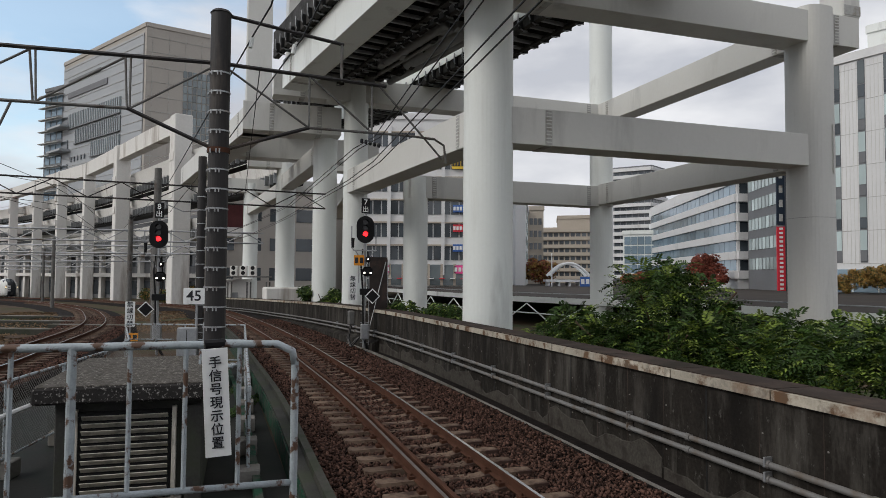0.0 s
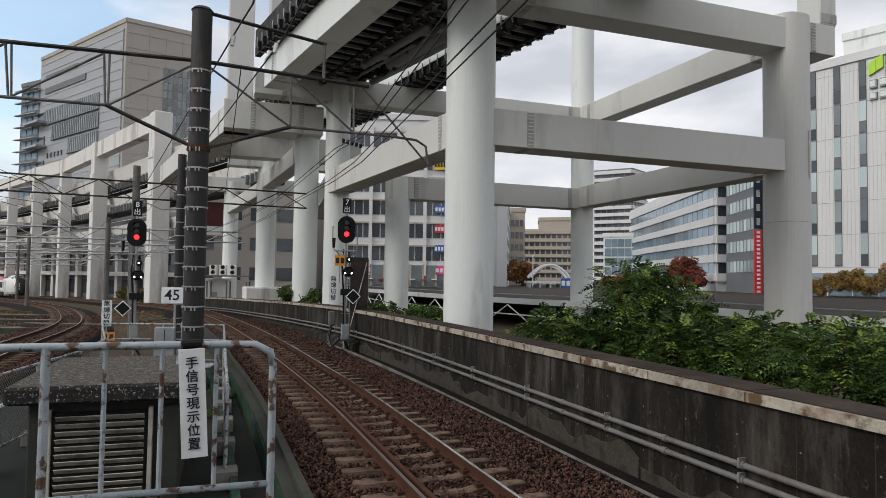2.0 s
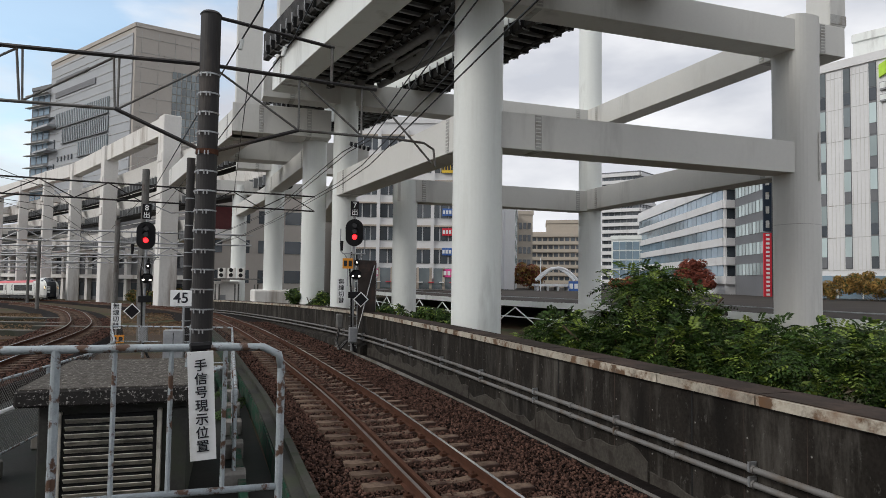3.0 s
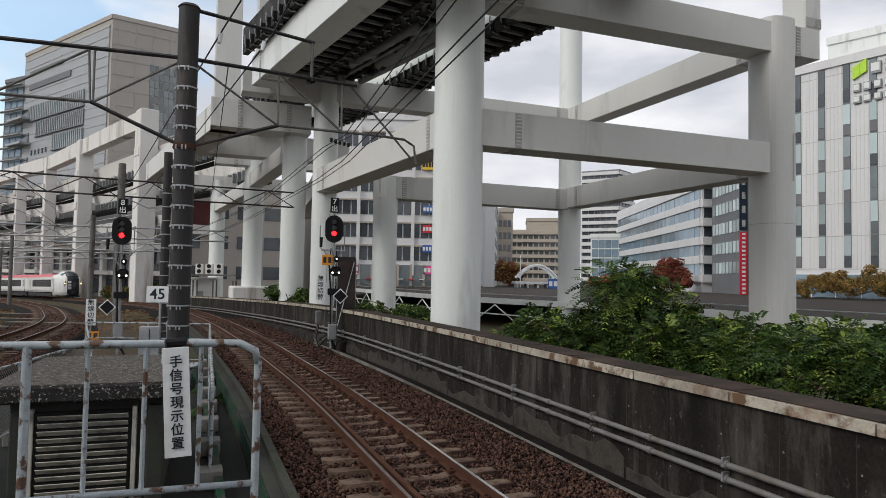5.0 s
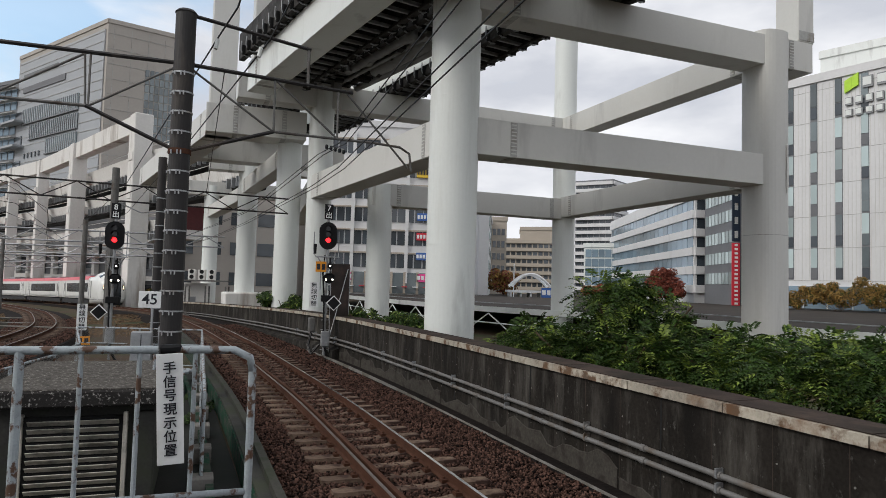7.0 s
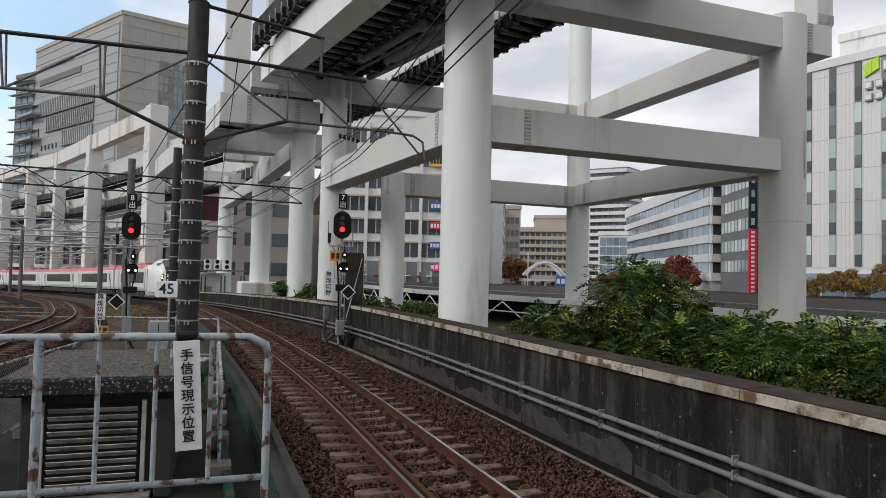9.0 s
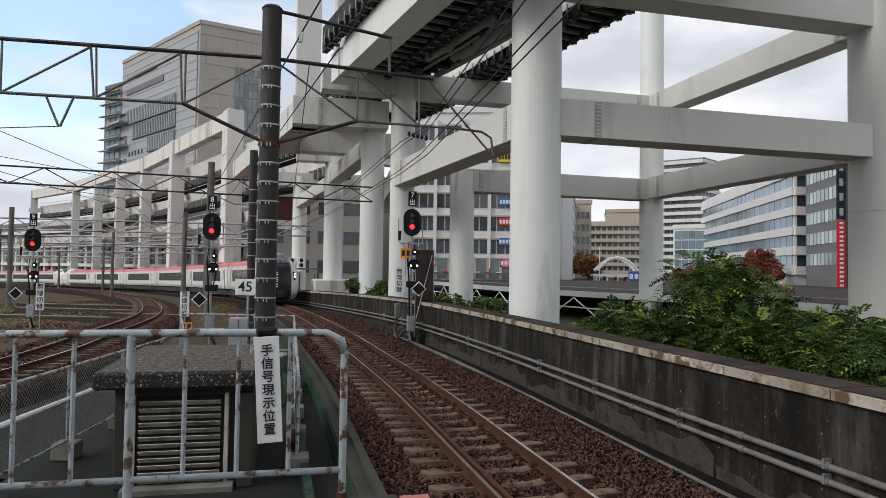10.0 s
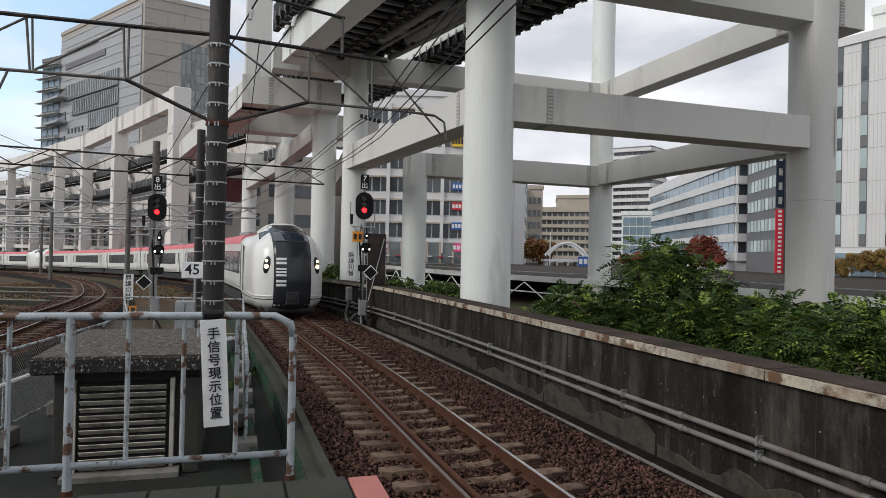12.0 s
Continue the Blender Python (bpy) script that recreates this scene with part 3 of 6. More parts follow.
def column(name, p, r, top, label, base=-0.6, square=False):
    th = thing(name, label, "column", "monorail columns", at=Matrix.Translation((p.x, p.y, base)))
    if square:
        m = Matrix.Rotation(math.atan2(V.y, V.x), 4, "Z")
        n = 32
        loop = []
        for k in range(n):
            a = 2 * math.pi * k / n
            c, d = math.cos(a), math.sin(a)
            loop.append((r * math.copysign(abs(c) ** 0.72, c), r * math.copysign(abs(d) ** 0.72, d)))
        part("shaft", rings(bmesh.new(), [[m @ Vector((x, y, z)) for x, y in loop] for z in (0, top - base)]), M_STEELGREY, th, smooth=False)
        part("weld_band", rings(bmesh.new(), [[m @ Vector((x * 1.006, y * 1.006, z)) for x, y in loop] for z in (5.2 - base, 5.225 - base)]), M_BOLT, th)
        part("ladder_rail", bx((r * 0.4, -r - 0.01, 8.6), (0.03, 0.05, 2.0), m), M_STEELGREY, th)
    else:
        part("shaft", cy((0, 0, 0), (0, 0, top - base), r, seg=40), M_STEELWHITE, th, smooth=False)
        for z in (4.1, 9.2):
            if z < top:
                part("weld_band", cy((0, 0, z - base), (0, 0, z - base + 0.025), r + 0.006, seg=40), M_STEELWHITE, th)
    return th


def beam(name, p, q, z, w, h, label, plates=True, paint=None):
    th = thing(name, label, "steel beam", "monorail beams", at=frame_at(lift(p, z), lift(q, z)))
    L = (q - p).length
    part("box_girder", bx((L / 2, 0, h / 2), (L, w, h), None, 0.012), paint or M_STEELGREY, th)
    if plates:
        for x in (1.55, L - 1.25):
            for side in (-1, 1):
                sp = part("splice_plate", bx((x, side * (w / 2 + 0.008), h / 2), (0.26, 0.016, h * 0.94)), M_BOLT, th)
                for k in range(9):
                    part("bolt_row", bx((x, side * (w / 2 + 0.024), h * (0.1 + 0.1 * k)), (0.2, 0.02, 0.035)), M_STEELGREY, sp)
            part("splice_plate", bx((x, 0, -0.008), (0.26, w * 0.9, 0.016)), M_BOLT, th)
    return th


def build_monorail():
    column("round_column", A, 0.86, 40, "thick round pale-grey painted steel column beside the tracks")
    column("rounded_column", B, 0.82, 13.9, "broad pale-grey painted steel column with rounded corners", square=True)
    column("round_column", C, 0.72, 40, "slender round pale-grey steel column on the street deck")
    column("round_column", D, 0.68, 13.7, "pale-grey round steel column behind a signal")
    column("round_column", E, 0.7, 8.4, "pale-grey round steel column under a low beam")
    beam("cross_beam", A + V * 0.5, B + V * 0.75, LOW, 1.15, DEEP, "pale-grey steel box beam joining two columns")
    beam("cross_beam", A + V * 0.5, B + V * 2.1, HIGH, 1.25, DEEP, "high pale-grey steel box beam joining two columns")
    beam("long_beam", D, A, LOW, 1.15, DEEP, "pale-grey steel box beam running along the railway")
    beam("cross_beam", E - V * 0.6, C, LOW - 0.1, 1.1, DEEP, "pale-grey steel box beam between rear columns")
    beam("long_beam", C, B, LOW, 1.1, DEEP, "pale-grey steel box beam from rear to front column")
    beam("long_beam", C, B, HIGH, 1.1, DEEP, "high pale-grey steel box beam from rear to front column")
    beam("cross_beam", D - V * 4.6, C, HIGH, 1.15, DEEP, "high pale-grey steel box beam above the guideways")
    # stub column above the outer beam end
    q = B + V * 1.75
    th = thing("square_column", "square grey steel stub column standing on a beam end", "column", "monorail columns", at=Matrix.Translation((q.x, q.y, HIGH + DEEP)) @ Matrix.Rotation(math.atan2(V.y, V.x), 4, "Z"))
    part("shaft", bx((0, 0, 3), (0.95, 1.2, 6), None, 0.05), M_STEELGREY, th)
    part("splice_plate", bx((0, -0.612, 0.3), (0.9, 0.02, 0.4)), M_BOLT, th)
    part("splice_plate", bx((0.487, 0, 0.3), (0.02, 1.1, 0.4)), M_BOLT, th)
    # columns and beams further along the curve
    G, H, I = Vector((-7.05, 39.4, 0)), Vector((-12.6, 53, 0)), Vector((-20.3, 70, 0))
    column("round_column", G, 0.7, 10.8, "pale-grey round steel column beside the retaining wall")
    column("round_column", H, 0.75, 12.4, "pale-grey round steel column beside the retaining wall")
    column("round_column", I, 0.75, 12.4, "pale-grey round steel column far along the curve")
    beam("cross_beam", Vector((-11.4, 37.4, 0)), Vector((-6.2, 39.0, 0)), 10.8, 1.9, 1.6, "heavy pale-grey cross beam carrying the guideways")
    beam("long_beam", Vector((-10.7, 37.8, 0)), Vector((-23, 60, 0)), 10.8, 1.5, 1.5, "pale-grey box beam following the curve of the line")
    beam("cross_beam", Vector((-15.2, 45.8, 0)), Vector((-5.0, 49.2, 0)), 10.9, 1.5, 1.6, "heavy pale-grey cross beam carrying the guideways")
    beam("cross_beam", H - V * 3, H + V * 8, 11.2, 1.3, 1.3, "heavy pale-grey cross beam carrying the guideways")
    beam("cross_beam", I - V * 4, I + V * 10, 11.4, 1.3, 1.4, "heavy pale-grey cross beam carrying the guideways")
    beam("long_beam", D, H + V * 4, LOW, 1.1, DEEP, "pale-grey steel box beam running along the railway")
    beam("long_beam", G, H, LOW + 2.2, 1.0, 1.1, "pale-grey steel box beam running along the railway")
    beam("long_beam", H, I, LOW + 1.8, 1.0, 1.1, "pale-grey steel box beam running along the railway")
    # large girder over the railway
    beam("main_girder", MG0, MG1, HIGH + 0.01, 1.2, 1.5, "large pale-grey box girder passing over the railway", paint=M_STEELWHITE)
    for p, r, top in ((Vector((-12.3, 43.6, 0)), 0.8, 27), (Vector((-10.31, 47, 0)), 0.95, 27)):
        th = thing("upper_column", "pale-grey square steel column above the girder", "column", "monorail columns", at=Matrix.Translation((p.x, p.y, HIGH)))
        part("shaft", bx((0, 0, (top - HIGH) / 2), (r * 2, r * 2, top - HIGH), Matrix.Rotation(math.atan2(V.y, V.x), 4, "Z"), 0.05), M_STEELGREY, th)


build_monorail()

GUIDE_1 = Line([(13.5, 14, 0), (9.6, 21, 0), (5.8, 26.6, 0), (3.2, 31.5, 0), (0, 37.6, 0), (-3.6, 44, 0), (-8.0, 51, 0)])
GUIDE_2 = Line([(9.2, 13, 0), (5.2, 20.5, 0), (-1.0, 31.3, 0), (-5.6, 38.6, 0), (-10.2, 45.6, 0)])


def guideway(line, z, label, near, panels=(-1, 1)):
    """A hollow track girder, open below, with ribs, seen from beneath."""
    th = thing("monorail_guideway", label, "monorail guideway", "suspended guideways")
    w, h = 0.95, 1.35
    part("shell", sweep(line, [(-w, z), (-w, z + h), (w, z + h), (w, z), (w - 0.28, z), (w - 0.28, z + 0.12), (w - 0.1, z + 0.2), (w - 0.1, z + h - 0.1), (-w + 0.1, z + h - 0.1), (-w + 0.1, z + 0.2), (-w + 0.28, z + 0.12), (-w + 0.28, z)], 0, line.length, 1.5), M_GUIDEDARK, th, "dark steel track girder")
    for side in panels:
        part("side_panel", sweep(line, [(side * (w + 0.12), z + 0.45), (side * (w + 0.12), z + 1.75), (side * (w + 0.08), z + 1.75), (side * (w + 0.08), z + 0.45)], 0, line.length, 1.5), M_STEELWHITE, th, "pale-grey side panel")
    s = 1.0
    while s < min(near, line.length - 0.4):
        d = line.heading(s)
        for side in (-1, 1):
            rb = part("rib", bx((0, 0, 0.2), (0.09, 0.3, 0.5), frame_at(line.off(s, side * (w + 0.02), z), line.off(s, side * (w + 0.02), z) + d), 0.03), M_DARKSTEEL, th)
            part("rib_flange", tb([line.off(s, side * (w + a), z + u) for a, u in ((0.2, 0.62), (0.21, 0.2), (0.12, 0.0), (-0.08, -0.1), (-0.3, -0.08))], 0.035, 5), M_MIDSTEEL, rb, "pale bent edge of a rib")
        part("cross_tie", bx((0, 0, 0), (0.12, 1.75, 0.14), frame_at(line.off(s, 0, z + 0.16), line.off(s, 0, z + 0.16) + d)), M_MIDSTEEL, th)
        s += 0.85
    return th


GUIDE_3 = Line([tuple(MG1 + MGN * 2.3), tuple(MG0.lerp(MG1, 0.5) + MGN * 1.95), tuple(MG0 + MGN * 1.9), tuple(MG0 + MGN * 1.5 + Vector((-3.2, 6, 0)))])
GUIDE_4 = Line([tuple(MG1 + MGN * 0.1), tuple(MG0.lerp(MG1, 0.5) + MGN * 0.1), tuple(MG0 - MGN * 0.15)])
g3 = guideway(GUIDE_3, 13.3, "suspended monorail guideway beside a large girder", 60, ())
g4 = guideway(GUIDE_4, 13.93, "monorail guideway lying on a large girder", 60, ())
g1 = guideway(GUIDE_1, 13.7, "suspended monorail guideway with a dark ribbed underside", 60)
g2 = guideway(GUIDE_2, 13.7, "suspended monorail guideway with switch machinery underneath", 60, (1,))
s_mid = GUIDE_2.near(-1.0, 31.3)
for k, (off, up, r, l) in enumerate(((0.5, 0.55, 0.34, 5.5), (-0.55, 0.6, 0.22, 6.5), (1.3, 0.75, 0.2, 9), (-1.4, 0.9, 0.12, 10), (0.0, 0.4, 0.1, 12))):
    n = 8
    part("machine_tube", tb([GUIDE_2.off(s_mid - 3 + l * i / n, off, 13.7 - 0.25 + up * 0.3) for i in range(n + 1)], r, 12), M_MIDSTEEL, g2, "grey switch machinery tube", True)
for k in range(16):
    p = GUIDE_2.off(s_mid - 5 + k * 0.9, random.uniform(-0.9, 0.9), 13.45 + random.uniform(0, 0.3))
    part("machine_box", bx((0, 0, 0), (random.uniform(0.25, 0.7), random.uniform(0.2, 0.5), random.uniform(0.15, 0.45)), frame_at(p, p + U), 0.02), random.choice([M_MIDSTEEL, M_DARKSTEEL]), g2)

# ---- street deck behind the wall ----
def build_deck():
    edge = [(40, 2), (24, 16), (17.2, 27), (14.2, 36), (7, 45.5), (1.0, 57), (-6, 76), (-14, 100), (-20, 130)]
    far = [(-20, 400), (420, 400), (420, 2)]
    bm = bmesh.new()
    pts = edge + far
    rings(bm, [[Vector((x, y, 1.12)) for x, y in pts], [Vector((x, y, 1.3)) for x, y in pts]])
    tagged(part("street_deck", bm, M_DECK), "wide dark asphalt street deck behind the railway", "street deck", kind="structure")
    line = Line([(x, y, 0) for x, y in edge])
    tagged(part("deck_fascia", sweep(line, [(-0.14, 0.98), (-0.14, 1.36), (-0.004, 1.36), (-0.004, 0.98)], 0, line.length, 3), M_STEELWHITE), "white steel fascia along the deck edge", "fascia", kind="structure")
    rail = thing("deck_railing", "low grey pipe railing along the street deck", "railing")
    part("rail_pipe", tb([line.off(line.length * k / 60, 0.25, 1.62) for k in range(61)], 0.03, 6), M_GALV, rail)
    tr = thing("deck_truss", "white steel lattice bracing under the street deck", "steel truss")
    s0, s1 = line.near(14, 36), line.near(-10, 90)
    n = 22
    for k in range(n):
        a, b = s0 + (s1 - s0) * k / n, s0 + (s1 - s0) * (k + 1) / n
        part("brace", cy(line.off(a, -0.3, 0.9 if k % 2 else -0.5), line.off(b, -0.3, -0.5 if k % 2 else 0.9), 0.05, seg=6), M_STEELWHITE, tr)
    part("chord", tb([line.off(s0 + (s1 - s0) * k / 30, -0.3, 0.25) for k in range(31)], 0.05, 6), M_STEELWHITE, tr)


build_deck()

# ---- buildings ----
def building(name, label, corners, z0, z1, wall, faces, roof=None, category="building", parapet=0.9):
    """corners: plan points; faces: (index of the side, rows, columns, window width, window height, first sill, storey, material, margin)."""
    th = thing(name, label, category)
    bm = bmesh.new()
    rings(bm, [[Vector((x, y, z0)) for x, y in corners], [Vector((x, y, z1)) for x, y in corners]])
    part("wall", bm, wall, th)
    for f in faces:
        i, rows, cols, ww, wh, sill, storey, glass, margin = f[:9]
        p, q = Vector((*corners[i], 0)), Vector((*corners[(i + 1) % len(corners)], 0))
        m = frame_at(p, q)
        L = (q - p).length
        cx = sum(c[0] for c in corners) / len(corners), sum(c[1] for c in corners) / len(corners)
        inv = m.inverted() @ Vector((*cx, 0))
        out = -1 if inv.y > 0 else 1
        pitch = (L - 2 * margin) / cols
        me = bpy.data.meshes.new("window")
        b2 = bx((0, 0, 0), (ww, 0.12, wh))
        b2.to_mesh(me)
        b2.free()
        me.materials.append(glass)
        for r in range(rows):
            for c in range(cols):
                w = part("window", me, glass, th)
                w.matrix_basis = m @ Matrix.Translation((margin + pitch * (c + 0.5), out * 0.02, sill + storey * r + wh / 2))
        if len(f) > 9:
            kind, material, depth, hh = f[9:]
            for r in range(rows + 1):
                z = sill + storey * r - hh if kind == "band" else sill + storey * r
                part("spandrel", bx((L / 2, out * depth / 2, z + hh / 2), (L, depth, hh), m), material, th)
    if parapet:
        for i in range(len(corners)):
            p, q = Vector((*corners[i], z1)), Vector((*corners[(i + 1) % len(corners)], z1))
            part("parapet", gd(p, q, 0.4, parapet), roof or wall, th)
    return th


def hoarding(p, q, z, h, board, ink, label, bars=3, vertical=False, parent=None, out=-0.3):
    """A sign board from p to q with plain bars in place of its writing."""
    th = thing("sign_board", label, "sign", at=frame_at(Vector((*p, z)), Vector((*q, z))))
    L = (Vector(q) - Vector(p)).length
    part("board", bx((L / 2, out, h / 2), (L, 0.2, h), None, 0.02), board, th)
    for k in range(bars):
        if vertical:
            part("bar", bx((L / 2, out - 0.12, h * (k + 0.5) / bars), (L * 0.42, 0.05, h / bars * 0.5)), ink, th)
        else:
            part("bar", bx((L * (k + 0.5) / bars, out - 0.12, h / 2), (L / bars * 0.7, 0.05, h * 0.5)), ink, th)
    return th


def build_city():
    # white office with vertical window strips
    th = building("office_building", "white panelled office building with tall narrow window strips", [(40.2, 75.4), (61.3, 41.4), (85, 56), (64, 90)], 1.3, 26, M_FACADEWHITE, [])
    m = frame_at((40.2, 75.4, 0), (61.3, 41.4, 0))
    rng = random.Random(4)
    for c in range(14):
        x = 1.95 + 2.55 * c
        z = 4.55
        part("window_channel", bx((x, 0.0, 15.2), (0.74, 0.07, 21.4), m), M_FACADEGREY, th, "dark recessed window channel")
        while z < 21:
            part("window", bx((x, -0.03, z + 0.62), (0.66, 0.12, 1.1), m), rng.choice((M_GLASS, M_GLASS, M_FACADEGREY, M_DIMGLASS)), th)
            part("window", bx((x, -0.03, z + 2.28), (0.66, 0.12, 2.08), m), rng.choice((M_PALEGLASS, M_PALEGLASS, M_PALEGLASS, M_DIMGLASS)), th)
            z += 3.45
        part("window", bx((x, -0.03, 22.6), (0.66, 0.12, 1.3), m), M_GLASS, th)
        part("window", bx((x, -0.03, 24.6), (0.66, 0.12, 2.5), m), M_DIMGLASS, th)
        for r in range(7):
            part("panel_joint", bx((x + 1.275, -0.006, 4.4 + 3.45 * r), (2.55, 0.03, 0.05), m), M_BOLT, th)
        for dx in (0.5, 0.9, 1.28, 1.66, 2.05):
            part("panel_joint", bx((x + dx, -0.006, 15), (0.03, 0.03, 21.5), m), M_STEELGREY, th)
    part("ground_floor_glass", bx((20, -0.1, 2.6), (39, 0.3, 2.4), m), M_BLUEGLASS, th)
    for k in range(16):
        part("mullion", bx((1 + 2.5 * k, -0.28, 2.6), (0.1, 0.1, 2.4), m), M_STEELWHITE, th)
    building("roof_block", "pale sloped roof block on an office building", [(48.6, 75.5), (66, 54), (82, 62), (64, 84)], 26, 31.0, M_STEELWHITE, [], category="roof block")
    sg = thing("logo_sign", "green and grey sign shapes on a white office wall", "sign", at=m)
    for k in range(2):
        bm = bmesh.new()
        x0, z0 = 10.3 + 0.68 * k, 24.1 + 0.32 * k
        rings(bm, [[(x0, y, z0), (x0 + 0.66, y, z0 + 0.3), (x0 + 0.66, y, z0 + 1.6), (x0, y, z0 + 1.3)] for y in (-0.28, -0.05)])
        part("logo", bm, M_SIGNGREEN, sg, "bright green slanted logo shape")
    for r, (x0, z0, h) in enumerate(((12.1, 24.3, 1.2), (10.3, 22.75, 0.85), (10.3, 21.55, 0.75))):
        for k in range(7):
            part("bar", bx((x0 + 0.4 + k * (1.35 if r == 0 else 0.98), -0.14, z0 + h / 2), (0.95 if r == 0 else 0.7, 0.2, h)), M_MIDSTEEL, sg)
            part("bar_face", bx((x0 + 0.36 + k * (1.35 if r == 0 else 0.98), -0.26, z0 + h / 2 + 0.05), (0.8 if r == 0 else 0.55, 0.03, h * 0.7)), M_STEELWHITE, sg)
    # dark grey office
    th = building("office_building", "dark grey office building with rows of square windows", [(41.4, 81), (56, 82), (56, 93), (42.9, 93.6)], 1.3, 19, M_FACADEGREY,
                  [(3, 6, 9, 0.95, 1.5, 4.0, 2.7, M_PALEGLASS, 0.4), (0, 6, 8, 1.1, 1.5, 4.0, 2.7, M_PALEGLASS, 0.8)])
    hoarding((40.55, 81.2), (41.55, 81.2), 1.3, 7.8, M_SIGNRED, M_WHITE, "tall red vertical sign with white bars", 15, True)
    hoarding((40.55, 81.2), (41.55, 81.2), 9.3, 7.0, M_SIGNDARK, M_BOLT, "tall dark blue vertical sign with pale bars", 4, True)
    # white banded office
    building("office_building", "long white office building with continuous window bands", [(42.0, 95), (47.5, 95.5), (58, 150), (46.8, 150)], 1.3, 17.6, M_FACADEWHITE,
             [(3, 5, 22, 2.3, 1.6, 3.9, 2.75, M_BLUEGLASS, 0.4, "band", M_FACADEWHITE, 0.35, 1.15), (0, 5, 3, 1.5, 1.5, 3.9, 2.75, M_GLASS, 0.3, "band", M_FACADEWHITE, 0.35, 1.15)])
    # towers and blocks far behind
    building("apartment_tower", "tall pale apartment tower with balcony bands", [(66.5, 260), (79, 252), (88, 262), (76, 272)], 1.3, 45, M_FACADEGREY,
             [(0, 15, 6, 2.0, 1.3, 4, 2.75, M_GLASS, 0.4, "band", M_FACADEWHITE, 0.9, 1.3), (1, 15, 5, 2.0, 1.3, 4, 2.75, M_GLASS, 0.4, "band", M_FACADEWHITE, 0.6, 1.3)])
    building("glass_building", "blue glass low-rise office building", [(40.5, 150), (49, 146), (54, 160), (46, 164)], 1.3, 12.5, M_STEELWHITE,
             [(0, 5, 6, 1.35, 1.8, 1.8, 2.1, M_BLUEGLASS, 0.3), (3, 5, 6, 1.35, 1.8, 1.8, 2.1, M_BLUEGLASS, 0.3)])
    building("hotel_building", "tan stepped hotel building with long window bands", [(26.3, 180), (41.5, 176), (46, 196), (30, 200)], 1.3, 15.3, M_FACADETAN,
             [(0, 6, 10, 1.1, 1.0, 3.2, 2.1, M_GLASS, 0.5, "band", M_FACADETAN, 0.5, 0.9)])
    building("roof_block", "tan curved upper storey of a hotel", [(31, 180), (41, 177), (43, 190), (33, 193)], 15.3, 18.6, M_FACADETAN, [], category="roof block")
    building("office_building", "narrow grey office building with small windows", [(12.8, 118), (14.6, 118), (18.6, 146), (14, 146)], 1.3, 16.5, M_FACADEWHITE,
             [(1, 5, 9, 1.6, 1.5, 3.5, 2.6, M_PALEGLASS, 0.5)])
    building("office_building", "tan narrow building beside a street", [(18.5, 146), (22.0, 146), (23, 160), (18.5, 160)], 1.3, 17.5, M_FACADETAN, [(0, 5, 3, 0.7, 1.4, 3.5, 2.7, M_GLASS, 0.3)])
    # shop building behind the columns
    th = building("shop_building", "white shop building with window bands and colourful signs", [(-12, 98), (3.9, 98), (3.9, 120), (-12, 120)], 1.3, 26, M_FACADEWHITE,
                  [(0, 6, 12, 1.1, 2.0, 5.2, 3.35, M_GLASS, 0.3)])
    part("shop_front", bx((-4.05, 97.9, 3.0), (15.6, 0.3, 3.0)), M_DIMGLASS, th, "dark glazed shop front")
    for k in range(9):
        part("pier", bx((-11.6 + 1.9 * k, 97.7, 3.0), (0.35, 0.3, 3.2)), M_FACADETAN, th)
    for r in range(6):
        part("band_ledge", bx((-4.05, 97.85, 7.35 + 3.35 * r), (15.9, 0.4, 0.22)), M_FACADETAN, th)
    for k in range(5):
        part("facade_pier", bx((-12 + 3.98 * k, 97.8, 14), (0.5, 0.5, 22)), M_FACADEWHITE, th)
    for r, (board, ink) in enumerate(((M_SIGNBLUE, M_WHITE), (M_SIGNRED, M_WHITE), (M_SIGNBLUE, M_WHITE), (M_SIGNRED, M_WHITE))):
        hoarding((1.4, 97.95), (3.7, 97.95), 6.4 + r * 2.9, 1.1, board, ink, "shop sign with pale bars in place of writing", 5)
    hoarding((1.2, 97.95), (3.8, 97.95), 18.6, 1.7, M_SIGNYEL, M_INK, "yellow shop sign with dark bars", 6)
    hoarding((1.6, 97.95), (3.9, 97.95), 3.2, 1.2, M_SIGNPINK, M_WHITE, "pink shop sign with pale bars", 4)
    hoarding((-10.2, 97.95), (-7.8, 97.95), 3.2, 1.2, M_SIGNPINK, M_WHITE, "pink shop sign with pale bars", 4)
    for k in range(10):
        tagged(part("shop_awning", bx((-11 + k * 1.55, 97.5, 2.45), (0.75, 1.1, 0.12)), M_SIGNRED if k % 2 else M_WHITE), "striped red and white shop awning", "awning", "shop awnings")
    # tall tower on the station side
    th = building("office_tower", "tall grey-beige office tower with a glass curtain wall", [(-63.5, 140), (-50, 149), (-80, 190), (-97, 168)], -2, 55.7, M_FACADEBEIGE, [
        (3, 4, 20, 1.2, 2.0, 24, 2.5, M_BLUEGLASS, 8.0)])
    m = frame_at((-63.5, 140, 0), (-50, 149, 0))
    for r in range(14):
        part("panel_joint", bx((8.1, -0.03, 12 + r * 3.2), (16.2, 0.12, 0.09), m), M_BOLT, th)
    for c in range(5):
        part("panel_joint", bx((1.2 + 3.4 * c, -0.03, 32), (0.08, 0.12, 46), m), M_BOLT, th)
    for r in range(9):
        for c in range(6):
            part("window", bx((8.0 + c * 1.0, -0.05, 33 + r * 1.7), (0.8, 0.2, 1.5), m), M_DIMGLASS, th)
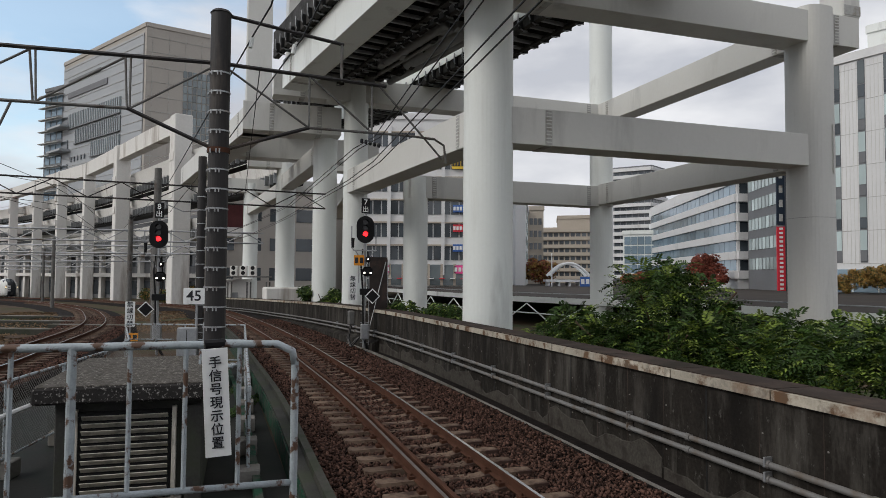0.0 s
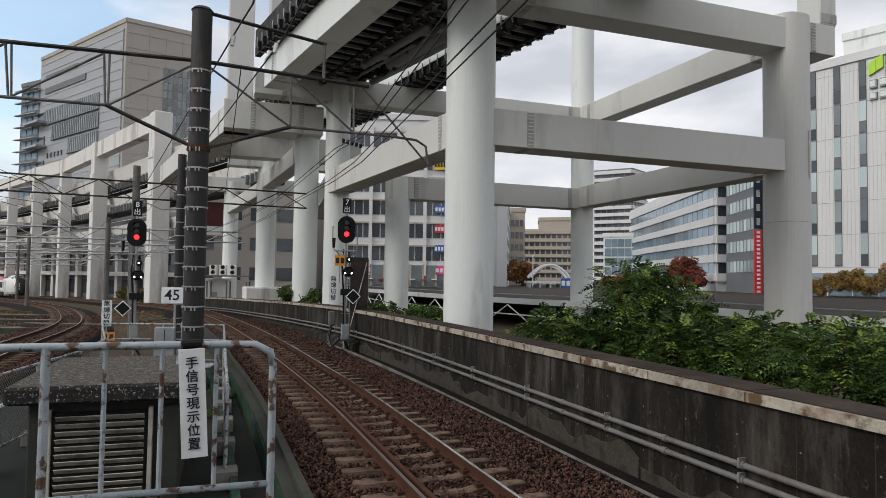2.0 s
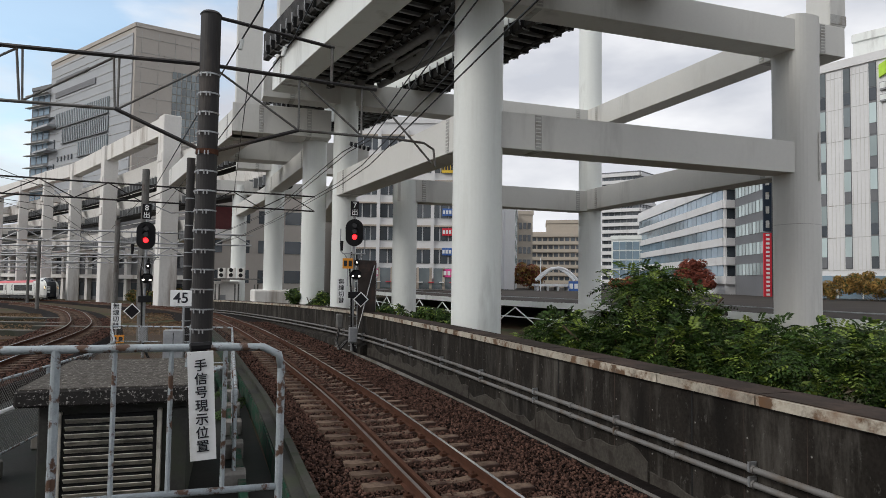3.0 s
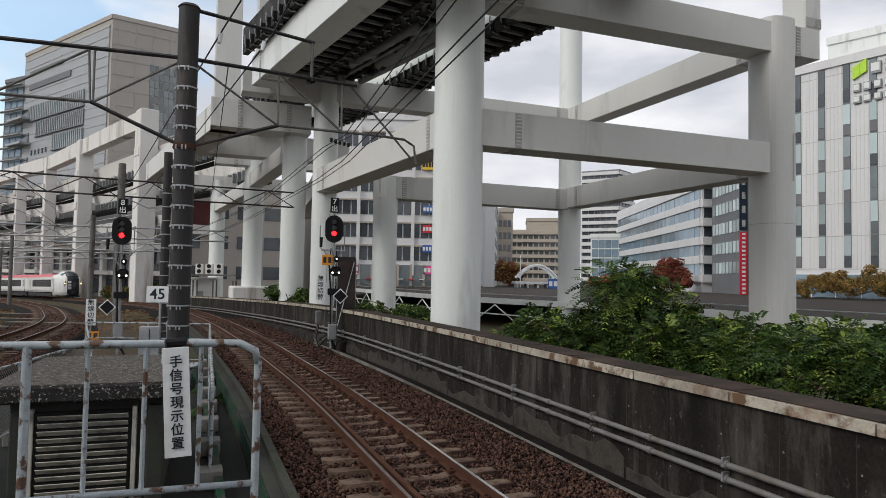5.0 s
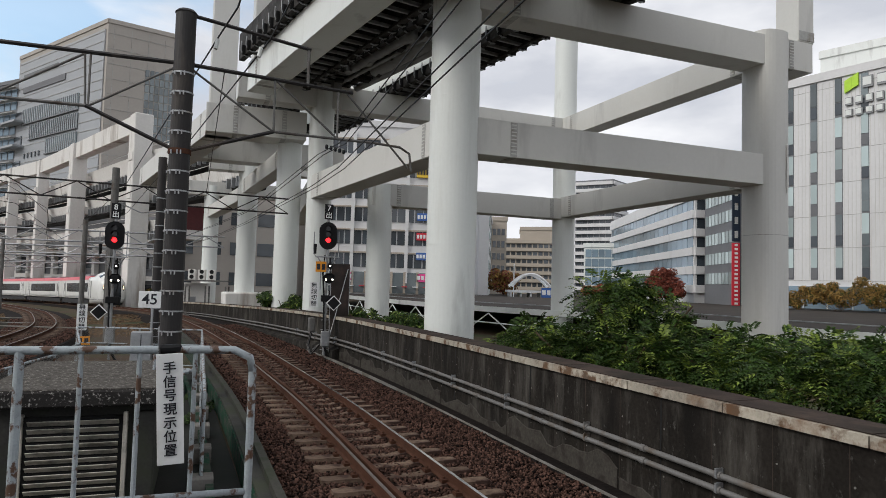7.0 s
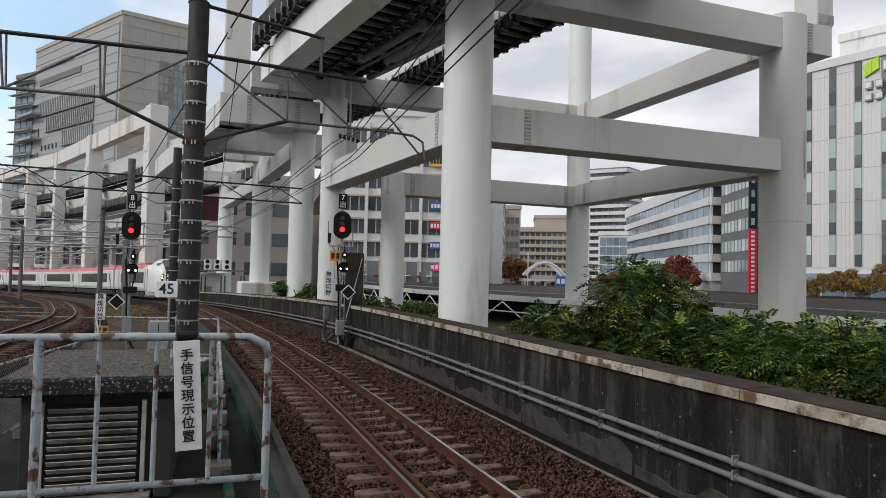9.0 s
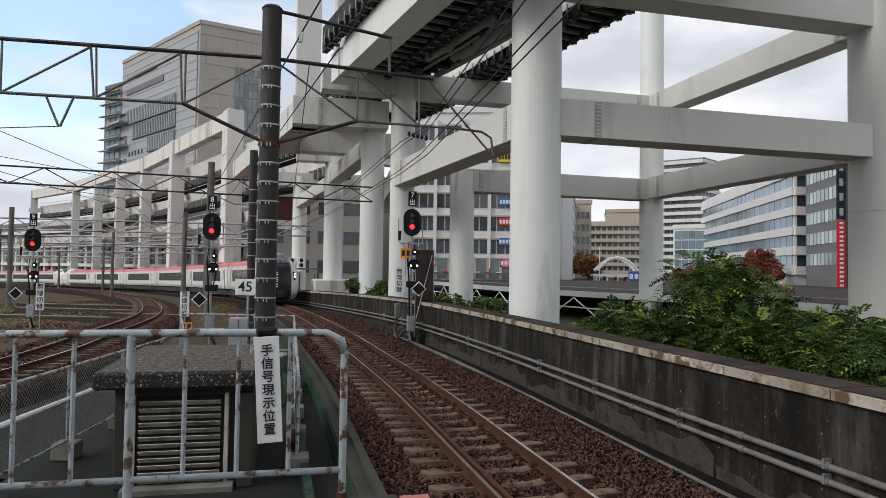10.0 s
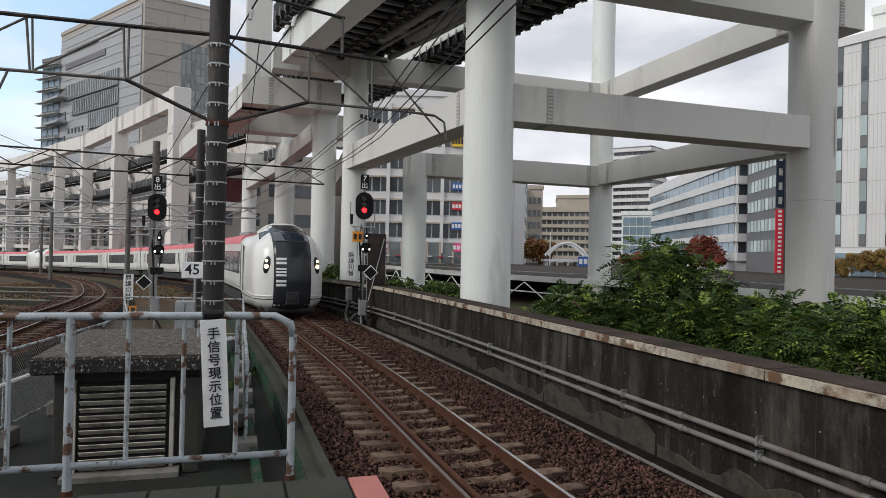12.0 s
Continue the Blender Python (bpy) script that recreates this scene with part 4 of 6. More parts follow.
    m2 = frame_at((-97, 168, 0), (-63.5, 140, 0))
    part("metal_cladding", bx((21.8, -0.12, 27), (42, 0.2, 55), m2), M_CLADDING, th, "grey ribbed metal cladding")
    for r in range(22):
        part("cladding_joint", bx((21.8, -0.26, 11 + r * 2.05), (42, 0.1, 0.1), m2), M_BOLT, th)
    for x0, x1, z, h in ((4.5, 33.0, 40.6, 3.6), (8.6, 33.0, 36.4, 3.4), (17.8, 33.0, 32.2, 3.4)):
        part("window_strip", bx(((x0 + x1) / 2, -0.3, z), (x1 - x0, 0.3, h), m2), M_DIMGLASS, th, "dark glazed strip with pale mullions")
        for c in range(int((x1 - x0) / 0.95)):
            part("mullion", bx((x0 + 0.5 + c * 0.95, -0.5, z), (0.2, 0.14, h), m2), M_CLADDING, th)
        part("strip_sill", bx(((x0 + x1) / 2, -0.5, z - h / 2 - 0.1), (x1 - x0, 0.4, 0.2), m2), M_FACADEGREY, th)
    for x0, x1, z, h in ((4.0, 26.0, 47.2, 1.4), (4.0, 22.0, 50.6, 0.9)):
        part("vent_strip", bx(((x0 + x1) / 2, -0.3, z), (x1 - x0, 0.3, h), m2), M_FACADEGREY, th)
    for k in range(5):
        part("window", bx((6.5 + k * 2.0, -0.3, 31.0), (0.5, 0.3, 1.2), m2), M_GLASS, th)
    for k in range(3):
        part("recess", bx((2.4, -0.3, 29 + k * 6.0), (4.0, 0.3, 2.2), m2), M_GLASS, th)
        part("terrace", bx((1.5, -1.4, 27.4 + k * 6.0), (8.5, 2.6, 0.5), m2), M_CLADDING, th, "projecting terrace slab")
    st = building("stair_tower", "dark steel escape stair tower beside an office tower", [(-104, 172), (-96.5, 167.5), (-94, 172), (-101, 177)], -2, 50, M_FACADEGREY, [(0, 15, 3, 2.1, 2.0, 3, 3.1, M_BLUEGLASS, 0.5)])
    m3 = frame_at((-104, 172, 0), (-96.5, 167.5, 0))
    for r in range(16):
        part("landing", bx((4.4, -1.0, 2 + r * 3.1), (9.5, 1.2, 0.18), m3), M_BOLT, st)


build_city()


# ---- station frames along the curve ----
def build_station():
    cols = [((-33.8, 85), 23.2, 2.2), ((-51, 105), 23, 2.1), ((-65, 121.6), 23, 1.8), ((-75.7, 131.6), 23, 1.75), ((-88, 144), 23, 1.75), ((-102, 157.6), 23, 1.7), ((-126, 176), 23, 1.7)]
    prev = None
    for (x, y), top, w in cols:
        g = ground_z(x, y)
        th = thing("station_column", "tall white concrete column of the station frame", "column", "station columns", at=Matrix.Translation((x, y, g)) @ Matrix.Rotation(radians(38), 4, "Z"))
        part("shaft", bx((0, 0, (top - g) / 2), (w, w, top - g), None, 0.08), M_STATIONWHITE, th)
        part("bracket", bx((2.0, 0, top - g - 10.2), (6.4, w * 0.8, 1.1), None, 0.05), M_STATIONWHITE, th)
        part("bracket", bx((2.0, 0, top - g - 5.4), (6.4, w * 0.8, 1.1), None, 0.05), M_STATIONWHITE, th)
        if prev:
            tagged(part("station_beam", gd((*prev[0], prev[1] - 2.3), (x, y, top - 2.3), 1.4, 2.3), M_STATIONWHITE), "white concrete beam joining station columns", "beam", "station beams")
        prev = ((x, y), top)
    ln = Line([(-10.6, 53.5, 0), (-17.0, 65.0, 0), (-25.0, 76.0, 0), (-33.8, 85.5, 0), (-50.5, 105.5, 0), (-64.5, 122, 0), (-75.5, 132.5, 0), (-101.5, 158.5, 0), (-126, 177, 0)])
    for z, h, shift, first in ((15.4, 2.3, 2.6, 0.0), (11.9, 1.5, 2.7, 14.0), (7.4, 1.4, 2.6, 30.0)):
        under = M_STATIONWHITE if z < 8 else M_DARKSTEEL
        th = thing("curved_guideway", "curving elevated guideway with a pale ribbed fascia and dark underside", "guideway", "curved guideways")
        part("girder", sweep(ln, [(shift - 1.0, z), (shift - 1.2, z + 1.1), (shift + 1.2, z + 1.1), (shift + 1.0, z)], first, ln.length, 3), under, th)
        part("fascia", sweep(ln, [(shift - 1.3, z + 1.1), (shift - 1.75, z + 1.1 + h), (shift - 1.65, z + 1.1 + h), (shift - 1.2, z + 1.1)], first, ln.length, 3), M_STATIONWHITE, th, "pale ribbed fascia")
        part("ledge", sweep(ln, [(shift - 1.5, z + 1.0), (shift - 1.5, z + 1.14), (shift - 1.2, z + 1.14), (shift - 1.2, z + 1.0)], first, ln.length, 3), M_DARKSTEEL, th)
        n = 230
        for k in range(n):
            s = first + (ln.length - first) * (k + 0.5) / n
            p = ln.off(s, shift - 1.56, z)
            part("fascia_rib", bx((0, 0, 1.1 + h / 2), (0.16, 0.26, h), frame_at(p, p + ln.heading(s)) @ Matrix.Rotation(radians(10), 4, "X")), M_STATIONWHITE, th)
            if k % 2 == 0:
                part("bracket", bx((0, 0.2, 0.6), (0.2, 0.4, 1.0), frame_at(p, p + ln.heading(s))), M_MIDSTEEL, th)
        part("handrail", tb([ln.off(first + (ln.length - first) * k / 60, shift - 1.7, z + 1.75 + h) for k in range(61)], 0.04, 5), M_STATIONWHITE, th)
    # building behind the tracks, its wall dark grey for the shaded interior
    th = building("station_building", "long white-framed station building with a dark wall painted for its shaded interior", [(-175, 210), (-33.0, 120), (-16, 146), (-150, 244)], -4, 13.5, M_FACADEGREY,
                  [(0, 1, 34, 3.4, 3.0, -1.6, 5, M_GLASS, 1.0), (0, 1, 26, 3.6, 2.2, 4.4, 5, M_GLASS, 2.0)])
    m = frame_at((-175, 210, 0), (-33, 120, 0))
    for k in range(36):
        part("pilaster", bx((3 + k * 4.66, -0.6, 3), (0.9, 1.0, 14), m), M_STATIONWHITE, th)
    for z in (2.6, 7.6, 11.5):
        part("ledge", bx((84, -0.8, z), (168, 1.3, 0.8), m), M_STATIONWHITE, th)
    building("service_building", "white service building behind the far columns", [(-33, 92), (-17.5, 97), (-13, 122), (-34, 122)], -3, 15.5, M_FACADEBEIGE, [(0, 3, 4, 2.5, 1.8, 2, 4.2, M_GLASS, 0.8)])
    tagged(part("red_wall_panel", bx((-29.3, 93.1, 10.6), (2.8, 0.6, 4.2), None, 0.05), M_MAROON), "dark red wall panel on a white service building", "wall panel")
    building("equipment_hut", "small white equipment hut beside the curve", [(-22.2, 66.5), (-19.6, 67.2), (-20.2, 70), (-22.8, 69.3)], -1.4, 2.2, M_STATIONWHITE, [(0, 1, 1, 0.7, 1.6, -0.6, 3, M_TRAINGREY, 1.2)], category="hut", parapet=0.15)
    th = thing("plinth", "sloped pale concrete plinth carrying a round column", "plinth", at=Matrix.Translation((-12.4, 52.8, -0.6)))
    part("block", bx((0, 0, 1.2), (3.4, 3.2, 2.4), Matrix.Rotation(radians(20), 4, "Z"), 0.1), M_STATIONWHITE, th)
    part("ramp", bx((2.6, -1.2, 1.3), (3.0, 1.2, 1.0), Matrix.Rotation(radians(20), 4, "Z"), 0.05), M_STATIONWHITE, th)


build_station()


def build_condensers():
    o = Vector((-19.20, 66.00, 0))
    st = thing("equipment_stand", "grey steel stand behind the retaining wall", "stand", at=Matrix.Translation((o.x, o.y, 0)))
    part("platform", bx((0, 0, 2.58), (4.2, 1.4, 0.14), None, 0.01), M_OLDGALV, st)
    for x in (-1.9, 0, 1.9):
        for y in (-0.6, 0.6):
            part("leg", bx((x, y, 0.32), (0.12, 0.12, 3.51)), M_OLDGALV, st)
    for x in (-1.5, -0.55, 0.4):
        th = thing("condenser_unit", "white outdoor condenser unit with a dark fan grille", "condenser", "condenser units", at=Matrix.Translation((o.x + x, o.y, 2.65)))
        part("case", bx((0, 0, 0.5), (0.7, 0.4, 1.0), None, 0.03), M_STATIONWHITE, th)
        for z in (0.3, 0.8):
            part("fan_grille", cy((0, -0.21, z), (0, -0.23, z), 0.2, seg=16), M_DARKSTEEL, th)


build_condensers()


# ---- foliage ----
def foliage(name, blobs, n, size, material, parent=None, seed=1):
    """Many small bent leaves over and inside rounded clumps."""
    rng = np.random.default_rng(seed)
    vol = np.array([b[1][0] * b[1][1] + b[1][1] * b[1][2] for b in blobs])
    pick = rng.choice(len(blobs), n, p=vol / vol.sum())
    d = rng.normal(size=(n, 3))
    d /= np.linalg.norm(d, axis=1)[:, None]
    rad = rng.uniform(0.55, 1.0, n) ** 0.5 * (1 + 0.22 * np.sin(d[:, 0] * 7 + pick) * np.sin(d[:, 1] * 9 + d[:, 2] * 6))
    c = np.array([b[0] for b in blobs])[pick] + d * np.array([b[1] for b in blobs])[pick] * rad[:, None]
    nrm = d * 0.7 + rng.normal(size=(n, 3)) * 0.45 + np.array([0, 0, 0.6])
    nrm /= np.linalg.norm(nrm, axis=1)[:, None]
    a = np.cross(nrm, rng.normal(size=(n, 3)))
    a /= np.linalg.norm(a, axis=1)[:, None]
    b = np.cross(nrm, a)
    sz = size * rng.uniform(0.6, 1.4, n)[:, None]
    v = np.stack([c - a * sz, c - b * sz * 0.42 - nrm * sz * 0.12, c + a * sz - nrm * sz * 0.2, c + b * sz * 0.42 - nrm * sz * 0.12, c + nrm * sz * 0.12], 1).reshape(-1, 3)
    k = np.arange(n)[:, None] * 5
    f = np.concatenate([np.stack([k + [0, 1, 4], k + [1, 2, 4], k + [2, 3, 4], k + [3, 0, 4]], 1).reshape(-1, 3)])
    me = bpy.data.meshes.new(name)
    me.from_pydata(v.tolist(), [], f.tolist())
    me.materials.append(material)
    ob = new(name, me)
    if parent:
        ob.parent = parent
    return ob


def sprays(name, blobs, n, size, material, parent=None, seed=1):
    """Feathered leaves: leaflets in pairs along drooping stalks."""
    rng = np.random.default_rng(seed)
    pairs = 6
    ns = n // (2 * pairs)
    vol = np.array([b[1][0] * b[1][1] + b[1][1] * b[1][2] for b in blobs])
    pick = rng.choice(len(blobs), ns, p=vol / vol.sum())
    d = rng.normal(size=(ns, 3))
    d /= np.linalg.norm(d, axis=1)[:, None]
    c = np.array([b[0] for b in blobs])[pick] + d * np.array([b[1] for b in blobs])[pick] * (rng.uniform(0.4, 1.0, ns) ** 0.5)[:, None]
    a = d * np.array([1, 1, 0.35]) + rng.normal(size=(ns, 3)) * 0.4 + np.array([0, 0, 0.15])
    a /= np.linalg.norm(a, axis=1)[:, None]
    up = np.array([0, 0, 1.0]) + rng.normal(size=(ns, 3)) * 0.3
    b = np.cross(a, up)
    b /= np.linalg.norm(b, axis=1)[:, None]
    nrm = np.cross(b, a)
    L = size * 4.2 * rng.uniform(0.7, 1.25, ns)[:, None]
    vs = []
    for k in range(pairs):
        f = (k + 0.6) / pairs
        o = c + a * L * f - np.array([0, 0, 1.0]) * L * 0.45 * f * f
        s = size * (1.05 - 0.55 * abs(f - 0.45)) * rng.uniform(0.85, 1.15, ns)[:, None]
        for side in (-1, 1):
            x = a * 0.5 + b * side * 0.86 - np.array([0, 0, 0.25])
            x /= np.linalg.norm(x, axis=1)[:, None]
            y = np.cross(nrm, x)
            vs.append(np.stack([o, o + x * s * 0.5 + y * s * 0.26 + nrm * s * 0.06, o + x * s * 1.1 - nrm * s * 0.1, o + x * s * 0.5 - y * s * 0.26 + nrm * s * 0.06], 1))
    v = np.concatenate(vs, 0).reshape(-1, 3)
    m = len(v) // 4
    k = np.arange(m)[:, None] * 4
    f = np.concatenate([k + [0, 1, 2], k + [0, 2, 3]])
    me = bpy.data.meshes.new(name)
    me.from_pydata(v.tolist(), [], f.tolist())
    me.materials.append(material)
    ob = new(name, me)
    ob.parent = parent
    return ob


def bush(name, label, blobs, n, size, mats, seed, base, spray=False):
    th = thing(name, label, "bush", at=None)
    rng = random.Random(seed)
    clumps = []
    for c, r in blobs:
        clumps.append((c, tuple(0.72 * v for v in r)))
        for k in range(16):
            d = Vector((rng.gauss(0, 1), rng.gauss(0, 1), rng.gauss(0.35, 0.8))).normalized()
            f = rng.uniform(0.7, 0.95)
            g = rng.uniform(0.22, 0.42) * min(r)
            clumps.append(((c[0] + d.x * r[0] * f, c[1] + d.y * r[1] * f, c[2] + d.z * r[2] * f), (g * 1.2, g * 1.2, g)))
    for k in range(7):
        c, r = rng.choice(blobs)
        p = Vector(base) + Vector((rng.uniform(-0.5, 0.5), rng.uniform(-0.5, 0.5), 0))
        q = Vector(c) + Vector((rng.uniform(-r[0], r[0]), rng.uniform(-r[1], r[1]), r[2] * 0.6))
        part("stem", tb([p, p.lerp(q, 0.5) + Vector((0.1, 0, 0.2)), q], 0.025, 5), M_BARK, th)
    for i, (m, share) in enumerate(mats):
        # in spray bushes the later greens stay on small outer clumps, as if lit
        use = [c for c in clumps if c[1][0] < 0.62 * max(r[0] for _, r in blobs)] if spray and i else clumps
        (sprays if spray else foliage)("leaves", use, int(n * share), size, m, th, seed * 10 + i)
    return th


def build_plants():
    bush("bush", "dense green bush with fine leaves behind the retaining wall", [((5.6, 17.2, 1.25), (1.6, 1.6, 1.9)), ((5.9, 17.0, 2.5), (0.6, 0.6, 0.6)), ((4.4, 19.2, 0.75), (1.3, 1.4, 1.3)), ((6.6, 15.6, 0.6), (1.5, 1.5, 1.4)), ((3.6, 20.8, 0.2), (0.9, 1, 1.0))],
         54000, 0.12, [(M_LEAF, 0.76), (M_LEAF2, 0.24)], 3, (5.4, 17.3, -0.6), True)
    bush("bush", "dense green bush with outer leaves coloured as lit, behind the retaining wall", [((8.3, 13.6, 0.65), (1.6, 1.5, 1.3)), ((7.4, 15.0, 0.7), (1.2, 1.2, 1.15)), ((9.7, 12.3, 0.75), (1.5, 1.4, 1.3)), ((11.3, 10.5, 0.55), (1.6, 1.5, 1.3))],
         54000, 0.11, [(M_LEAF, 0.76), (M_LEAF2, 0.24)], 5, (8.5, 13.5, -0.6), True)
    bush("bush", "small green shrub between wall and column", [((-1.6, 27.8, 1.0), (0.9, 0.7, 0.8)), ((-0.2, 26.6, 0.9), (1.0, 0.7, 0.75)), ((0.6, 25.8, 0.8), (0.7, 0.6, 0.8))], 3500, 0.11, [(M_LEAF, 0.8), (M_LEAF2, 0.2)], 7, (-0.8, 27, -0.6))
    bush("bush", "small green shrub at the foot of far columns", [((-7.6, 39.6, 1.5), (1.0, 0.8, 0.8)), ((-6.4, 38.4, 1.3), (0.8, 0.7, 0.6))], 2200, 0.13, [(M_LEAF, 0.8), (M_LEAF2, 0.2)], 8, (-7, 39, -0.6))
    bush("bush", "low green hedge beyond the curving tracks", [((-43, 101, -0.4), (3.0, 2, 1.3)), ((-37, 94.5, -0.2), (3.0, 2, 1.4)), ((-31.5, 87, -0.1), (2.6, 2, 1.5)), ((-27, 80.5, 0.0), (2.0, 1.8, 1.4))], 11000, 0.17, [(M_LEAF, 0.6), (M_LEAFGOLD, 0.4)], 9, (-35, 91, -1.5))
    bush("street_tree", "round tree with dark red autumn leaves", [((37.6, 95, 4.0), (2.2, 2.2, 2.1)), ((36.4, 95.5, 3.2), (1.5, 1.6, 1.5)), ((38.7, 94.6, 3.2), (1.5, 1.5, 1.6)), ((37.4, 95, 5.2), (1.1, 1.1, 1.0))], 9000, 0.2, [(M_LEAFRED, 1.0)], 11, (37.5, 95, 1.3))
    bush("street_tree", "golden brown autumn street tree", [((39.6, 67.6, 2.1), (1.3, 1.3, 0.8)), ((40.8, 66.2, 2.5), (1.3, 1.2, 1.1)), ((41.9, 64.6, 2.9), (1.4, 1.3, 1.3)), ((42.9, 63.2, 2.4), (1.3, 1.3, 1.1)), ((43.8, 61.6, 3.2), (1.5, 1.4, 1.5)), ((44.9, 59.9, 2.6), (1.4, 1.4, 1.2)), ((46.2, 58, 3.1), (1.7, 1.5, 1.5)), ((47.6, 55.8, 2.6), (1.6, 1.5, 1.2))], 26000, 0.115, [(M_LEAFGOLD, 0.8), (M_LEAF, 0.2)], 12, (42.6, 63.5, 1.3))
    bush("street_tree", "small brown autumn street tree", [((17.2, 120, 3.8), (2.2, 2, 2.6)), ((19.2, 122, 3.4), (1.8, 2, 2.2))], 2500, 0.35, [(M_LEAFGOLD, 0.55), (M_LEAFRED, 0.45)], 13, (17.5, 120, 1.3))
    bush("street_tree", "low reddish autumn hedge along a street", [((33.5, 112, 2.6), (4.0, 2, 1.3)), ((38, 112, 2.4), (3.0, 2, 1.1))], 2500, 0.3, [(M_LEAFRED, 0.7), (M_LEAFGOLD, 0.3)], 14, (35, 112, 1.3))

    for blobs, n, size, m, seed, lab in (
            ([((-27, 40, -0.6), (5.0, 9, 0.22)), ((-22, 29, -0.6), (3.2, 6, 0.2)), ((-36, 54, -0.9), (6, 9, 0.25)), ((-24, 56, -0.75), (3, 8, 0.25)), ((-17, 44, -0.6), (2.5, 7, 0.2))], 30000, 0.09, M_DRYGRASS, 31, "sparse dry brown grass between the tracks"),
            ([((-29, 36, -0.58), (4.0, 5, 0.16)), ((-33, 46, -0.7), (4, 4, 0.2))], 7000, 0.07, M_LEAF2, 32, "patchy green weeds between the tracks"),
            ([((-4.75, 16.2, -0.42), (0.14, 1.4, 0.14)), ((-5.7, 19.2, -0.45), (0.16, 1.2, 0.14))], 1000, 0.04, M_LEAF, 33, "green weeds growing in the drain channel")):
        tagged(foliage("weeds", blobs, n, size, m, None, seed), lab, "weeds", kind="stuff")
    # footbridge arch beyond the street
    th = thing("arch_bridge", "white steel arch footbridge beyond the street", "bridge")
    for dy in (0, 3):
        part("arch", tb([(17.6 + 6.6 * k / 12, 110 + dy, 2.4 + 3.3 * math.sin(math.pi * (0.12 + 0.76 * k / 12)) - 0.6) for k in range(13)], 0.22, 8), M_WHITE, th)
    part("deck", bx((21, 111.5, 2.2), (8, 3.6, 0.4)), M_WHITE, th)
    for k in range(5):
        part("pier", bx((17.5 + 1.7 * k, 111.5, 1.65), (0.3, 3, 0.8)), M_WHITE, th)
    hoarding((22.2, 108), (24.6, 108), 1.3, 1.6, M_SIGNBLUE, M_WHITE, "blue street sign with pale bars", 3, out=0)
    lamp = thing("street_lamp", "thin white street lamp pole", "street lamp")
    part("pole", cy((17.3, 106, 1.3), (17.3, 106, 6.6), 0.09, seg=8), M_WHITE, lamp)


build_plants()

# ---- overhead line gantries, signals, railing ----
def build_gantry():
    P = Vector((-5.45, 16.0, 0))
    th = thing("catenary_pole", "dark steel tube pole with many steel bands", "catenary pole", at=Matrix.Translation((P.x, P.y, -0.55)))
    part("tube", cy((0, 0, 0), (0, 0, 9.62), 0.245, 0.235, 24), M_POLE, th, smooth=False)
    part("cap", cy((0, 0, 9.62), (0, 0, 9.69), 0.26, 0.2, 24), M_POLE, th)
    z = 0.6
    while z < 8.4:
        bd = part("band", cy((0, 0, z), (0, 0, z + 0.035), 0.253, 0.253, 24), M_GALV, th)
        for a in (-0.11, 0.03, 0.11):
            part("buckle", bx((a, -0.262, z - 0.02), (0.025, 0.03, 0.1)), M_GALV, bd)
        part("buckle", bx((-0.262, 0, z + 0.01), (0.05, 0.06, 0.05)), M_GALV, bd)
        z += 0.47
    part("clamp_ring", cy((0, 0, 6.2), (0, 0, 6.32), 0.262, 0.262, 20), M_RUST, th)
    R = Vector((0.9, 0.437, 0))   # direction of the gantry, to the far side of the track
    g = thing("gantry_truss", "dark steel lattice gantry arm over the track", "gantry", "gantry trusses")
    L = Vector((0.966, 0.26, 0))  # and over the yard
    top = lambda s, dz=0.0: P + (R if s > 0 else L) * s + Vector((0, 0, 7.85 + dz))
    part("top_chord", tb([top(-15), top(-0.01), top(4.3)], 0.05, 6), M_POLE, g)
    part("bottom_chord", tb([top(-15, -1.25), top(-2.05, -1.25)], 0.04, 6), M_OLDGALV, g)
    part("bottom_chord", tb([top(2.2, -1.35), top(4.9, -1.28), top(5.75, -1.3), top(6.05, -1.45), top(6.12, -1.95)], 0.035, 8), M_OLDGALV, g)
    for a, c in (((-2.05, -1.25), (-0.01, -2.15)), ((0, -2.15), (2.2, -1.35))):
        part("strut", tb([top(*a), top(*c)], 0.05, 6), M_POLE, g)
    for a, c in (((-2.0, 0), (-2.0, -1.25)), ((-2.12, 0), (-2.06, -1.25)), ((-2.0, -1.25), (-0.01, 0)), ((-4.0, 0), (-3.96, -1.25)), ((-4.12, 0), (-4.02, -1.25)), ((-4.0, -1.25), (-2.05, 0)), ((-6.0, 0), (-6.0, -1.25)), ((-6.0, -1.25), (-4.05, 0)), ((-8.0, 0), (-8.0, -1.25)), ((-8.0, -1.25), (-6.05, 0)), ((-4.45, -1.25), (-4.72, -1.95)), ((-5.05, -1.25), (-4.76, -1.95)),
                 ((0, 0), (2.2, -1.35)), ((2.2, 0), (2.2, -1.35)), ((2.2, 0), (3.9, -1.3)), ((3.9, 0), (3.9, -1.3)), ((4.1, 0), (6.0, -1.85))):
        part("strut", tb([top(*a), top(*c)], 0.028, 6), M_OLDGALV, g)
    part("upper_arm", tb([P + Vector((0, 0, 9.05)) + R * 0.2, P + Vector((0, 0, 9.02)) + R * 0.6, P + Vector((0, 0, 8.8)) + R * 3.1], 0.045, 6), M_POLE, g)
    part("hanger", tb([P + Vector((0, 0, 8.8)) + R * 3.05, P + Vector((0, 0, 7.8)) + R * 3.05], 0.04, 6), M_OLDGALV, g)
    for s in (0.7, 1.75):
        part("insulator", cy(top(s, 0.5), top(s + 0.05, 0.75), 0.05, 0.05, 8), M_STEELWHITE, g)
